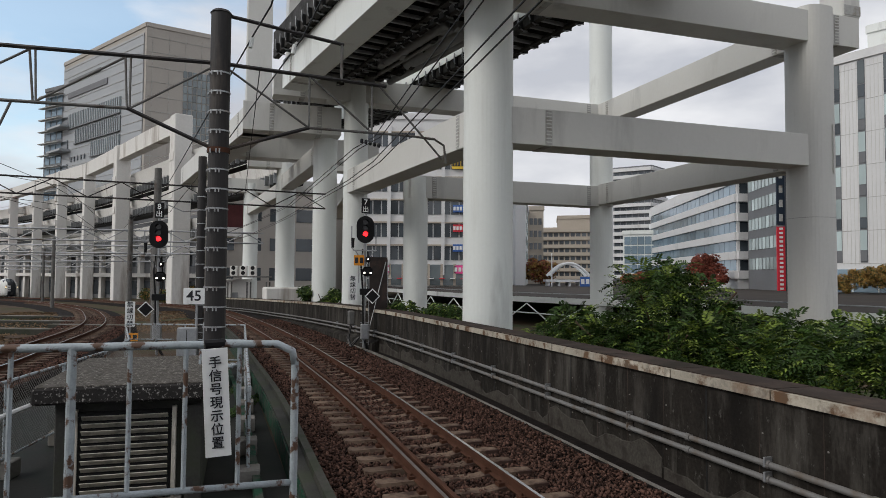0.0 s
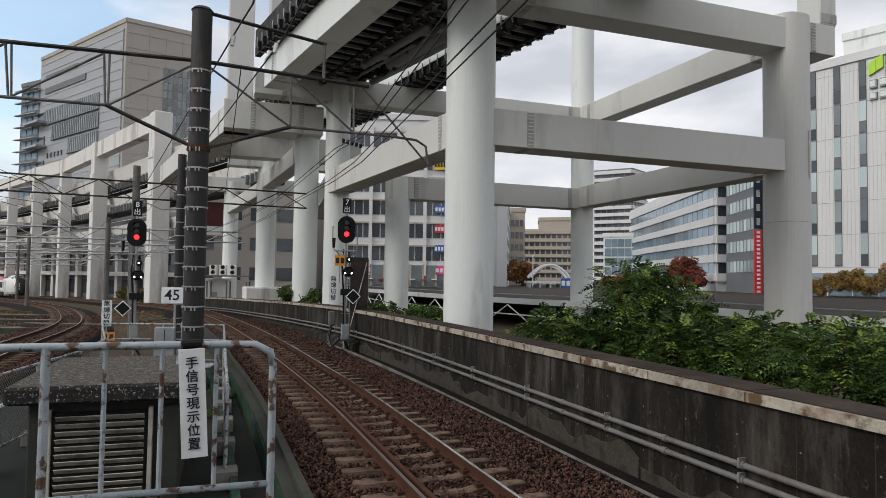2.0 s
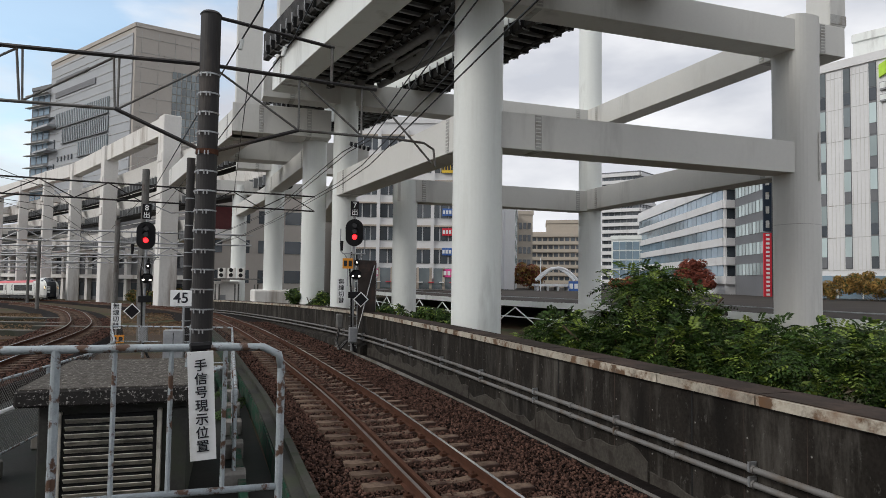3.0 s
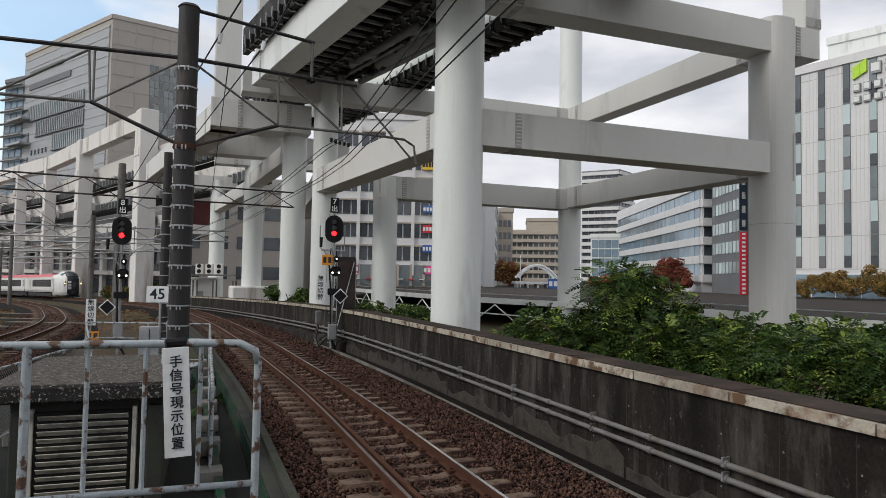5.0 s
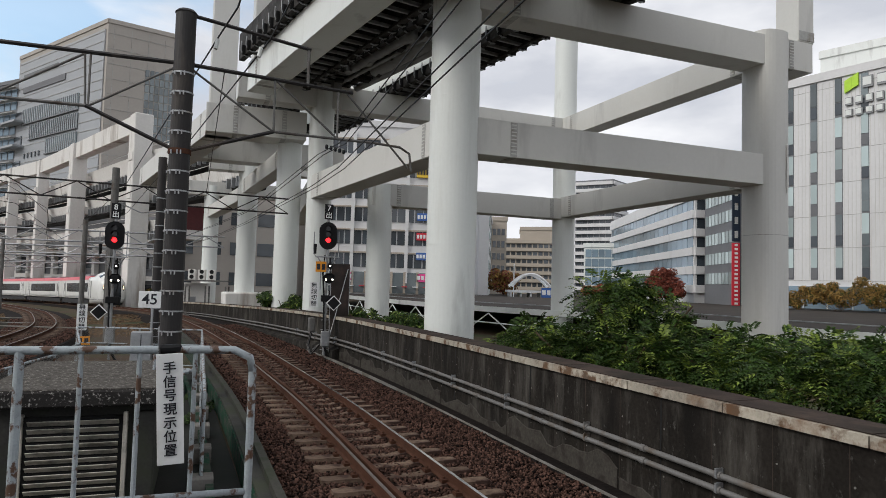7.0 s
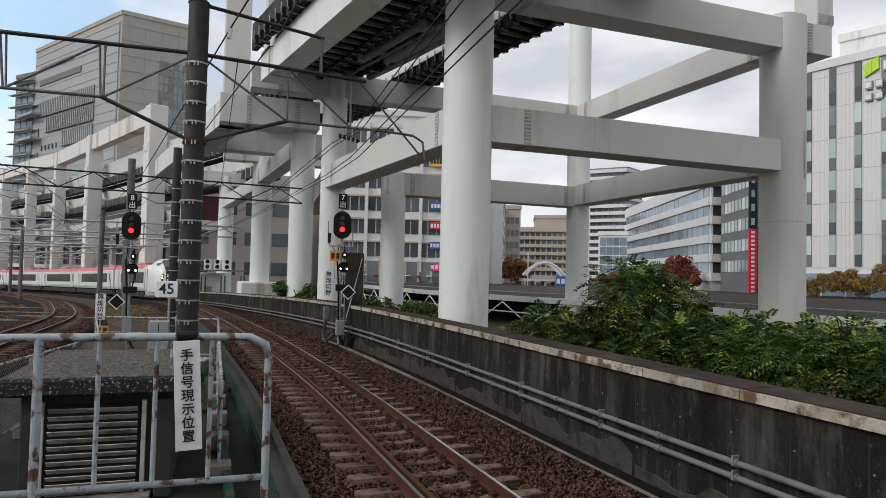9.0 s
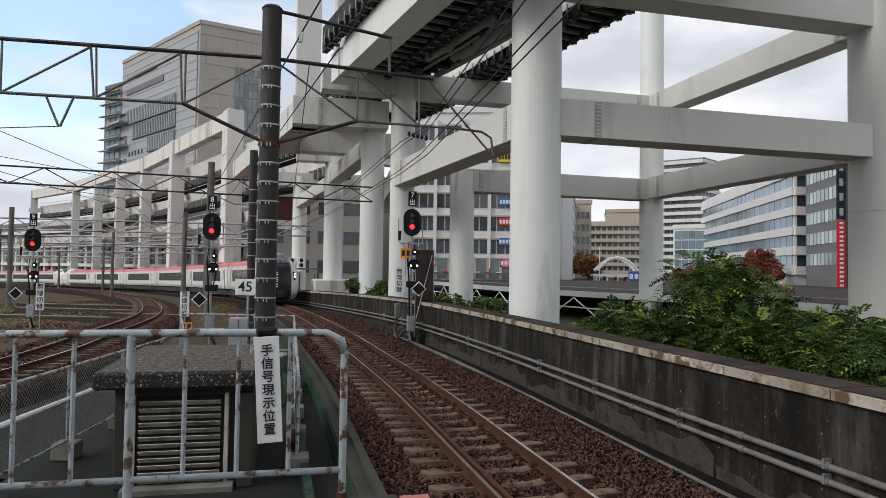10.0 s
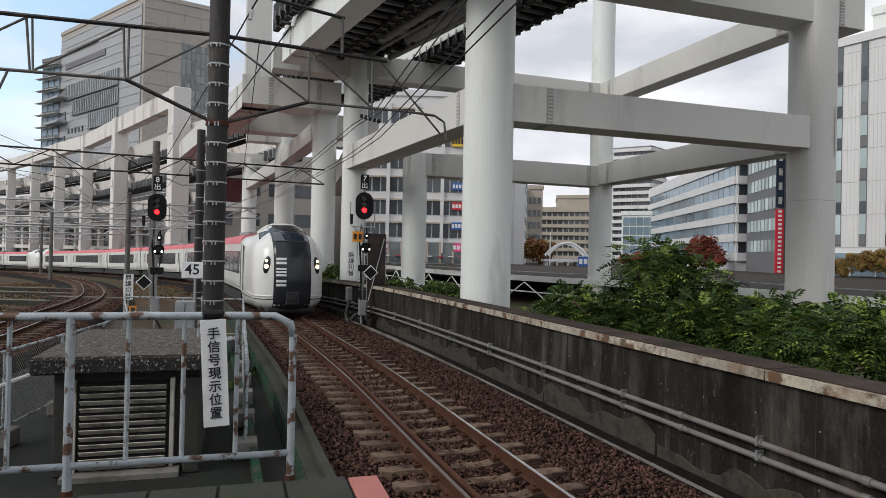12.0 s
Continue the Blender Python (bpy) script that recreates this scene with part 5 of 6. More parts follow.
    for k in range(5):
        part("insulator", cy(top(3.6 + k * 0.12, -1.55 - k * 0.02), top(3.65 + k * 0.12, -1.55 - k * 0.02), 0.06, 0.06, 8), M_BLACK, g)
    q = thing("catenary_pole", "dark steel tube pole standing behind another pole", "catenary pole", at=Matrix.Translation((-8.45, 23.2, -0.55)))
    part("tube", cy((0, 0, 0), (0, 0, 7.4), 0.15, 0.14, 20), M_POLE, q)
    for k in range(12):
        part("band", cy((0, 0, 0.8 + k * 0.47), (0, 0, 0.83 + k * 0.47), 0.158, 0.158, 20), M_GALV, q)
    return P, R, top


GP, GR, GTOP = build_gantry()


def wire(pts, r=0.012, label="thin black overhead wire", sag=0.0):
    out = []
    for a, c in zip(pts, pts[1:]):
        for k in range(8):
            t = k / 8
            out.append(Vector(a).lerp(Vector(c), t) - Vector((0, 0, sag * 4 * t * (1 - t))))
    out.append(Vector(pts[-1]))
    tagged(part("overhead_wire", tb(out, r, 5), M_WIRE), label, "wire", "overhead wires")


def build_wires():
    for dx, dz in ((0, 0), (0.16, 0.0)):
        wire([(3.2 + dx, -3, 5.3), (0.59 + dx, 6.74, 5.3), (-1.6 + dx, 15, 5.3), (-2.6 + dx, 18, 5.3), (-7.2 + dx, 30, 5.3), (-11.8 + dx, 40.6, 5.2), (-18.6, 54.5, 5.1), (-27.3, 68, 4.8)], 0.011)
        wire([(3.3 + dx, -3, 6.45), (0.33 + dx, 8.43, 6.25), (-1.71 + dx, 16.3, 6.15), (-2.5 + dx, 18.2, 6.2), (-7.0 + dx, 30, 5.9), (-11.6 + dx, 40.6, 6.0), (-18.6, 54.5, 5.8), (-27.3, 68, 5.5)], 0.012)
    wire([(0.2, 4, 8.9), (-3.9, 14.7, 8.75), (-4.75, 16.4, 8.75), (-18.8, 45, 8.7), (-36, 75, 8.0)], 0.022)
    wire([(1.0, 5, 8.9), (-3.57, 16.6, 8.75), (-9.3, 28.7, 8.7), (-24.7, 60, 8.4), (-38, 82, 8.0)], 0.022)
    wire([(-10.0, 14.8, 5.9), (-14, 14.4, 5.7), (-24, 13, 5.8)], 0.012)
    for z in (5.2, 6.3):
        wire([(-11.5, 4, z), (-12.6, 14, z), (-15.5, 25.8, z), (-19.2, 36.5, z - 0.05), (-24.7, 47.3, z - 0.15), (-33.9, 62.5, z - 0.4), (-50, 84, z - 0.85)], 0.011)
    wire([(-4.6, 16.4, 7.85), (-12, 40, 7.4)], 0.014)
    wire([(-22, 12, 6.0), (-16, 28, 5.6), (-25, 50, 5.3), (-60, 88, 4.2)], 0.012)
    wire([(-22, 12, 7.0), (-16, 28, 6.4), (-25, 50, 6.1), (-60, 88, 5.0)], 0.012)


build_wires()


def far_gantry(p, q, z, legs, label, chord=0.07, steel=None):
    """A lattice portal across the tracks further on."""
    th = thing("lattice_gantry", label, "gantry", "far gantries")
    steel = steel or M_GALV
    p, q = Vector((*p, 0)), Vector((*q, 0))
    L = (q - p).length
    d = (q - p) / L
    n = max(6, int(L / 1.4))
    for dz in (0, 0.8):
        part("chord", tb([lift(p, z + dz), lift(q, z + dz)], chord, 6), steel, th)
    for k in range(n):
        a, c = p + d * L * k / n, p + d * L * (k + 1) / n
        part("strut", tb([lift(a, z + (0.8 if k % 2 else 0)), lift(c, z + (0 if k % 2 else 0.8))], chord * 0.6, 5), steel, th)
    for s in legs:
        b = p + d * s
        part("leg", cy(lift(b, ground_z(b.x, b.y) - 0.1), lift(b, z + 1.6), 0.19, 0.17, 12), M_OLDGALV, th)
        part("drop_bracket", tb([lift(b, z), lift(b + d * 1.2, z - 0.5), lift(b + d * 2.2, z - 0.4)], 0.03, 5), M_GALV, th)
    return th


def build_far_gantries():
    far_gantry((-38, 22), (-6.5, 36.5), 6.4, [26.2], "thin steel lattice gantry across the curving tracks", 0.045, M_POLE)
    far_gantry((-58, 40), (-14, 52), 5.2, [12, 24, 36], "grey lattice gantry across the tracks", 0.065)
    far_gantry((-75, 66), (-24, 73), 5.0, [10, 22, 34, 44], "grey lattice gantry across the tracks", 0.09)
    far_gantry((-95, 85), (-37, 97), 4.6, [12, 26, 40], "grey lattice gantry across the tracks", 0.11)
    far_gantry((-115, 105), (-55, 117), 4.0, [12, 26, 40], "grey lattice gantry across the tracks", 0.09)
    far_gantry((-135, 128), (-75, 140), 3.6, [12, 26, 40], "grey lattice gantry across the tracks", 0.1)


build_far_gantries()


def text_on(parent, s, size, m, material, name="lettering", width=1.0):
    cu = bpy.data.curves.new(name, "FONT")
    cu.body = s
    cu.size = size
    cu.align_x = cu.align_y = "CENTER"
    cu.extrude = 0.002
    cu.offset = size * 0.012
    tmp = bpy.data.objects.new(name, cu)
    scene.collection.objects.link(tmp)
    bpy.context.view_layer.update()
    me = bpy.data.meshes.new_from_object(tmp.evaluated_get(bpy.context.evaluated_depsgraph_get()))
    bpy.data.objects.remove(tmp)
    me.materials.clear()
    me.materials.append(material)
    me.name = name
    ob = new(name, me)
    ob.parent = parent
    ob.matrix_basis = m @ Matrix.Diagonal((width, 1, 1, 1))
    return ob


FACE = Matrix.Rotation(radians(90), 4, "X")     # text turned to stand up and face -y


def signal(p, number, label, turn, base, head_z, scale=1.0, post=True):
    th = thing("railway_signal", label, "railway signal", "railway signals", at=Matrix.Translation((p[0], p[1], base)) @ Matrix.Rotation(radians(turn), 4, "Z"))
    H = head_z - base
    part("post", cy((0, 0.12, 0), (0, 0.12, H + 0.9), 0.055, seg=12), M_GALV, th)
    bm = bmesh.new()
    loop = [(0.36 * math.cos(a), 0.2 * (1 if math.sin(a) > 0 else -1) + 0.36 * math.sin(a)) for a in [2 * math.pi * k / 28 for k in range(28)]]
    rings(bm, [[(x, -0.02, H + z) for x, z in loop], [(x, 0.02, H + z) for x, z in loop]])
    hd = part("backboard", bm, M_BLACK, th)
    rings_b = bx((0, 0.14, H), (0.34, 0.22, 0.8), None, 0.05)
    part("lamp_case", rings_b, M_BLACK, hd)
    for k, z in enumerate((0.3, 0.06, -0.18)):
        part("hood", rings(bmesh.new(), [[(0.115 * math.cos(a), y, H + z + 0.115 * math.sin(a)) for a in [math.pi * j / 8 for j in range(9)]] for y in (-0.02, -0.22)], False, False), M_BLACK, hd)
        part("lens", cy((0, -0.03, H + z), (0, -0.045, H + z), 0.1, seg=18), M_REDLAMP if k == 2 else M_DEADLENS, hd, "lit red lens" if k == 2 else "dark unlit lens")
    pl = part("number_plate", bx((0, 0.0, H + 0.98), (0.34, 0.03, 0.62), None, 0.01), M_BLACK, th, "black plate with white writing")
    text_on(pl, number, 0.3, Matrix.Translation((0, -0.02, H + 1.12)) @ FACE, M_WHITE)
    text_on(pl, "出", 0.27, Matrix.Translation((0, -0.02, H + 0.82)) @ FACE, M_WHITE)
    # shunting lamps below the head
    sh = part("shunt_signal", bx((0.1, -0.02, H - 1.72), (0.42, 0.12, 0.4), None, 0.1), M_BLACK, th)
    for x, z in ((-0.03, -1.78), (0.23, -1.78)):
        part("lens", cy((x + 0.0, -0.08, H + z), (x, -0.1, H + z), 0.04, seg=14), M_WHITELAMP, sh, "lit white lens")
    s2 = part("marker_lamp", bx((0.12, 0, H - 1.22), (0.2, 0.16, 0.26), None, 0.06), M_BLACK, th)
    part("lens", cy((0.12, -0.08, H - 1.22), (0.12, -0.1, H - 1.22), 0.035, seg=12), M_WHITELAMP, s2, "lit white lens")
    # step cage
    fr = part("service_platform", tb([(-0.55, 0.1, H + 0.15), (-0.55, 0.1, H - 0.75), (-0.45, 0.1, H - 0.85), (0.45, 0.1, H - 0.85), (0.45, 0.1, H + 0.2)], 0.025, 6), M_GALV, th)
    part("grating", bx((0, 0.1, H - 0.86), (0.95, 0.4, 0.04)), M_GALV, fr)
    part("terminal_box", bx((0.05, -0.02, H - 2.55), (0.5, 0.22, 0.26), None, 0.02), M_BLACK, th)
    part("case", bx((0.02, -0.02, 0.95), (0.34, 0.26, 0.62), None, 0.03), M_GALV, th, "grey steel case")
    part("cable", tb([(0.02, -0.02, 0.6), (0.1, -0.05, 0.3), (0.25, 0, 0.0)], 0.05, 8), M_BLACK, th)
    part("cable", tb([(-0.1, 0.06, H - 0.8), (-0.16, 0.0, H - 1.5), (-0.08, 0.02, H - 2.5), (-0.05, 0, 1.2)], 0.035, 8), M_BLACK, th)
    part("cable", tb([(0.12, 0.08, H - 0.9), (0.2, 0.05, H - 2.0), (0.1, 0.02, H - 2.5)], 0.03, 8), M_BLACK, th)
    part("side_horn", cy((-0.5, 0.05, H - 0.35), (-0.5, 0.05, H - 0.75), 0.07, 0.05, 8), M_BLACK, th)
    part("brace", tb([(0.4, 0.1, H - 0.85), (0.05, 0.12, H - 1.4)], 0.025, 6), M_GALV, th)
    part("brace", tb([(-0.4, 0.1, H - 0.85), (-0.05, 0.12, H - 1.4)], 0.025, 6), M_GALV, th)
    for z in (0.5, 0.9, 1.3, 1.7, 2.1):
        if z < H - 1:
            part("rung", cy((-0.16, 0.12, z), (0.16, 0.12, z), 0.014, seg=6), M_GALV, th)
    return th, H


def diamond(p, z, turn, label="black diamond marker board with a white border"):
    th = thing("diamond_board", label, "sign", "diamond boards", at=Matrix.Translation((p[0], p[1], z)) @ Matrix.Rotation(radians(turn), 4, "Z"))
    part("border", bx((0, 0, 0), (0.44, 0.02, 0.44), Matrix.Rotation(radians(45), 4, "Y")), M_WHITE, th)
    part("panel", bx((0, -0.014, 0), (0.37, 0.02, 0.37), Matrix.Rotation(radians(45), 4, "Y")), M_BLACK, th)
    part("stay", cy((0, 0.03, -0.1), (0.18, 0.12, -0.1), 0.015, seg=6), M_GALV, th)


def tall_sign(p, z, turn, s, w, h, size, label, board=M_WHITE, ink=M_INK, post=None):
    th = thing("sign_plate", label, "sign", at=Matrix.Translation((p[0], p[1], z)) @ Matrix.Rotation(radians(turn), 4, "Z"))
    part("plate", bx((0, 0, 0), (w, 0.015, h), None, 0.003), board, th)
    n = len(s)
    for k, ch in enumerate(s):
        text_on(th, ch, size, Matrix.Translation((0, -0.012, h * (0.5 - (k + 0.5) / n))) @ FACE, ink)
    if post:
        part("post", cy((0, 0.05, post - z), (0, 0.05, h / 2), 0.03, seg=8), M_GALV, th)
    return th


def build_signals():
    signal((-3.2, 27.3), "7", "black railway signal showing red beside the retaining wall", 12, -0.5, 4.62)
    signal((-11.55, 27.0), "8", "black railway signal showing red between two tracks", 14, -0.55, 4.35)
    signal((-22.2, 31.0), "9", "black railway signal showing red beside the curving track", 20, -0.55, 3.85)
    tall_sign((-3.66, 27.1), 2.22, 12, "無線切替", 0.36, 1.0, 0.235, "white vertical sign plate with black writing on a signal post")
    tall_sign((-12.26, 26.2), 1.15, 14, "無線切替", 0.36, 1.0, 0.235, "white vertical sign plate with black writing on a post", post=-0.55)
    tall_sign((-21.6, 30.8), 1.1, 20, "無線切替", 0.36, 1.3, 0.3, "white vertical sign plate with black writing on a post", post=-0.55)
    diamond((-2.85, 27.0), 1.9, 12)
    diamond((-11.65, 26.2), 1.35, 14)
    diamond((-22.7, 30.6), 1.25, 20)
    for x, y, z, w, h in ((-3.42, 27.1, 3.35, 0.42, 0.42), (-12.12, 26.1, 0.27, 0.46, 0.32), (-22.6, 27.3, 1.1, 0.55, 0.36)):
        th = thing("orange_board", "small orange marker board with dark bars", "sign", "orange boards", at=Matrix.Translation((x, y, z)) @ Matrix.Rotation(radians(14), 4, "Z"))
        part("plate", bx((0, 0, 0), (w, 0.015, h), None, 0.003), M_ORANGE, th)
        for k in (-1, 1):
            part("bar", bx((k * w * 0.24, -0.012, 0), (w * 0.3, 0.01, h * 0.55)), M_INK, th)
        part("stay", bx((0, 0.04, -h), (0.03, 0.03, h * 2.4)), M_GALV, th)
    # dark panel and relay box beside signal 7
    th = thing("shield_panel", "brown-black sheet panel with a thin steel frame beside a signal", "panel", at=Matrix.Translation((-2.68, 27.6, 1.3)) @ Matrix.Rotation(radians(35), 4, "Z"))
    part("sheet", bx((0, 0, 1.05), (0.85, 0.03, 2.3), None, 0.005), M_SHIELD, th)
    part("stay", cy((-0.5, -0.1, -0.9), (0.3, -0.1, 2.0), 0.02, seg=6), M_GALV, th)
    for x in (-0.43, 0.43):
        part("edge", cy((x, 0, -1.4), (x, 0, 2.1), 0.02, seg=6), M_GALV, th)
    th = thing("relay_box", "grey steel relay box on the wall with drooping cables", "junction box", at=Matrix.Translation((-3.65, 26.6, 0.85)) @ Matrix.Rotation(radians(-70), 4, "Z"))
    part("case", bx((0, 0, 0.2), (0.34, 0.22, 0.55), None, 0.03), M_OLDGALV, th)
    for k in range(4):
        part("cable", tb([(-0.15 + k * 0.1, 0, -0.1), (-0.2 + k * 0.1, -0.1, -0.6), (0.1 + k * 0.12, -0.05, -0.9), (0.5 + k * 0.1, 0.1, -0.6), (0.9, 0.15, -0.5)], 0.025, 6), M_BLACK if k % 2 else M_OLDGALV, th)
    # speed board
    th = thing("speed_board", "square white speed board with black numerals", "sign", at=Matrix.Translation((-8.05, 21.6, 2.02)) @ Matrix.Rotation(radians(10), 4, "Z"))
    part("plate", bx((0, 0, 0), (0.66, 0.02, 0.52), None, 0.01), M_WHITE, th)
    text_on(th, "45", 0.47, Matrix.Translation((0, -0.016, 0)) @ FACE, M_INK)
    part("post", cy((0.08, 0.06, -2.52), (0.08, 0.06, 0.2), 0.035, seg=8), M_GALV, th)
    th = thing("speed_board", "square white speed board with black numerals", "sign", at=Matrix.Translation((-22.3, 27.6, 2.0)) @ Matrix.Rotation(radians(20), 4, "Z"))
    part("plate", bx((0, 0, 0), (0.7, 0.02, 0.55), None, 0.01), M_WHITE, th)
    text_on(th, "45", 0.5, Matrix.Translation((0, -0.016, 0)) @ FACE, M_INK)
    part("post", cy((0, 0.06, -2.6), (0, 0.06, 0.2), 0.035, seg=8), M_GALV, th)


build_signals()


def build_railing():
    th = thing("end_railing", "grey pipe railing with peeling paint and rust at the platform end", "railing", at=frame_at(P_CORNER, P_CORNER - PX))
    # local x runs away from the corner post
    part("top_rail", tb([(-0.03, 0, 2.1), (-0.01, 0, 2.19), (0.09, 0, 2.24), (0.3, 0, 2.245), (10, 0, 2.245)], 0.026, 12), M_PIPEPAINT, th, smooth=True)
    part("mid_rail", tb([(-0.03, 0, 1.31), (10, 0, 1.31)], 0.022, 10), M_PIPEPAINT, th, smooth=True)
    for k in range(8):
        x = 1.33 * k if k else -0.03
        part("post", cy((x, 0, 1.1), (x, 0, 2.12 if k == 0 else 2.24), 0.026 if k == 0 else 0.028, seg=12), M_PIPEPAINT, th, smooth=False)
        part("foot", cy((x, 0, 1.1), (x, 0, 1.16), 0.036, seg=12), M_RUST, th)
        for j in (1, 2, 3):
            part("baluster", cy((1.33 * k + 0.333 * j, 0, 1.32), (1.33 * k + 0.333 * j, 0, 2.23), 0.0155, seg=8), M_PIPEPAINT, th)
    # hanging sign
    sg = thing("hanging_sign", "white enamel sign plate with black writing hanging from a railing", "sign", at=Matrix.Translation(P_CORNER - PX * 0.47 - PY * 0.05 + Vector((0, 0, 1.875))) @ Matrix.Rotation(math.atan2(PX.y, PX.x), 4, "Z") @ Matrix.Rotation(radians(-3.2), 4, "Y"))
    part("plate", bx((0, 0, 0), (0.16, 0.008, 0.70), None, 0.002), M_WHITE, sg)
    for k, ch in enumerate("手信号現示位置"):
        text_on(sg, ch, 0.082, Matrix.Translation((0, -0.007, 0.255 - 0.0865 * k)) @ FACE, M_INK)
    part("strap", tb([(-0.06, 0.0, 0.33), (-0.06, 0.03, 0.4)], 0.006, 5), M_WIRE, sg)
    part("tape", bx((0, 0.05, 0.375), (0.155, 0.062, 0.058), None, 0.018), M_BLACK, sg)
    # striped barrier further along
    b = thing("striped_barrier", "black and yellow striped pipe barrier", "barrier", at=frame_at(P_CORNER - PX * 2.28 + PY * 0.25 + Vector((0, 0, -0.5)), P_CORNER - PX * 5))
    for k in range(10):
        t = k / 10
        part("stripe", cy((0.9 * t, 0, 1.2 + 1.1 * t), (0.9 * (t + 0.1), 0, 1.2 + 1.1 * (t + 0.1)), 0.03, seg=10), M_YELLOW if k % 3 == 0 else M_BLACK, b)
    part("post", cy((0, 0, 0), (0, 0, 1.2), 0.03, seg=10), M_YELLOW, b)


build_railing()


def build_shed():
    # louvred concrete hut below the platform end
    o = Vector((-3.27, 9.6, -0.5))
    m = frame_at(o, o - PX)
    th = thing("louvred_hut", "low concrete hut with a pebbled roof slab and louvred vent", "hut", at=m)
    part("body", bx((1.1, -1.5, 0.735), (1.9, 2.7, 1.47), None, 0.02), M_DARKCONC, th)
    slab = part("roof_slab", bx((1.08, -1.45, 1.585), (2.36, 3.3, 0.23), None, 0.03), M_SLAB, th, "pebbled dark concrete roof slab")
    part("roof_gravel", bx((1.08, -1.45, 1.705), (2.3, 3.25, 0.02), None, 0.005), M_SLABTOP, slab, "worn rough slab top")
    fr = part("louvre_frame", bx((1.15, -0.13, 0.66), (1.22, 0.06, 1.3), None, 0.01), M_DARKSTEEL, th)
    for k in range(12):
        part("slat", bx((0, 0, 0), (1.1, 0.012, 0.105), Matrix.Translation((1.15, -0.06, 0.13 + k * 0.1)) @ Matrix.Rotation(radians(-48), 4, "X"), 0.003), M_LOUVRE, fr)
    for x in (0.52, 1.78):
        part("jamb", bx((x, -0.1, 0.68), (0.06, 0.1, 1.34), None, 0.008), M_LOUVRE, fr)
    part("sill", bx((1.15, 0.0, -0.02 + 0.05), (1.5, 0.3, 0.1), None, 0.01), M_CONC, th)
    part("pillar", bx((0.25, -0.06, 0.68), (0.22, 0.16, 1.36), None, 0.02), M_DARKCONC, th)


build_shed()


def mesh_fence(pts, z0, h, label, blocks=True, mesh=True):
    th = thing("mesh_fence", label, "fence", "mesh fences")
    for (a, c) in zip(pts, pts[1:]):
        a, c = Vector((*a, z0)), Vector((*c, z0))
        L = (c - a).length
        m = frame_at(a, c)
        n = max(1, round(L / 1.9))
        part("top_pipe", tb([m @ Vector((0, 0, h)), m @ Vector((L, 0, h))], 0.026, 8), M_PIPEPAINT, th)
        if mesh and blocks:
            part("mid_pipe", tb([m @ Vector((0, -0.05, h * 0.66)), m @ Vector((L, -0.05, h * 0.66))], 0.045, 8), M_WHITE, th, "white painted pipe")
        else:
            part("mid_pipe", tb([m @ Vector((0, 0, h * 0.66)), m @ Vector((L, 0, h * 0.66))], 0.02, 8), M_PIPEPAINT, th)
        part("low_pipe", tb([m @ Vector((0, 0, 0.3)), m @ Vector((L, 0, 0.3))], 0.02, 8), M_PIPEPAINT, th)
        for k in range(n + 1):
            part("post", cy(m @ Vector((L * k / n, 0, 0)), m @ Vector((L * k / n, 0, h)), 0.03, seg=8), M_PIPEPAINT, th)
            if blocks:
                part("block", bx((L * k / n, 0, 0.14), (0.36, 0.36, 0.28), m, 0.02), M_CONC, th, "concrete foot block")
        if mesh:
            bm = bmesh.new()
            step = 0.075
            nn = int(L / step)
            for k in range(-int(h / step), nn):
                for sgn in (1, -1):
                    x0 = k * step if sgn == 1 else k * step + (h - 0.3)
                    p, q = Vector((x0, 0.01 * sgn, 0.3)), Vector((x0 + sgn * (h - 0.3), 0.01 * sgn, h))
                    lo, hi = 0.0, 1.0
                    dx = q.x - p.x
                    ts = sorted(((0 - p.x) / dx, (L - p.x) / dx))
                    lo, hi = max(lo, ts[0]), min(hi, ts[1])
                    if hi > lo:
                        a1, b1 = m @ p.lerp(q, lo), m @ p.lerp(q, hi)
                        w = Vector((0, 0, 0.0035))
                        dd = (m.to_3x3() @ Vector((0, 0.004, 0)))
                        rings(bm, [[a1 - w, a1 + dd, a1 + w], [b1 - w, b1 + dd, b1 + w]], True, False)
            part("wire_mesh", bm, M_OLDGALV, th, "woven wire mesh")
    return th


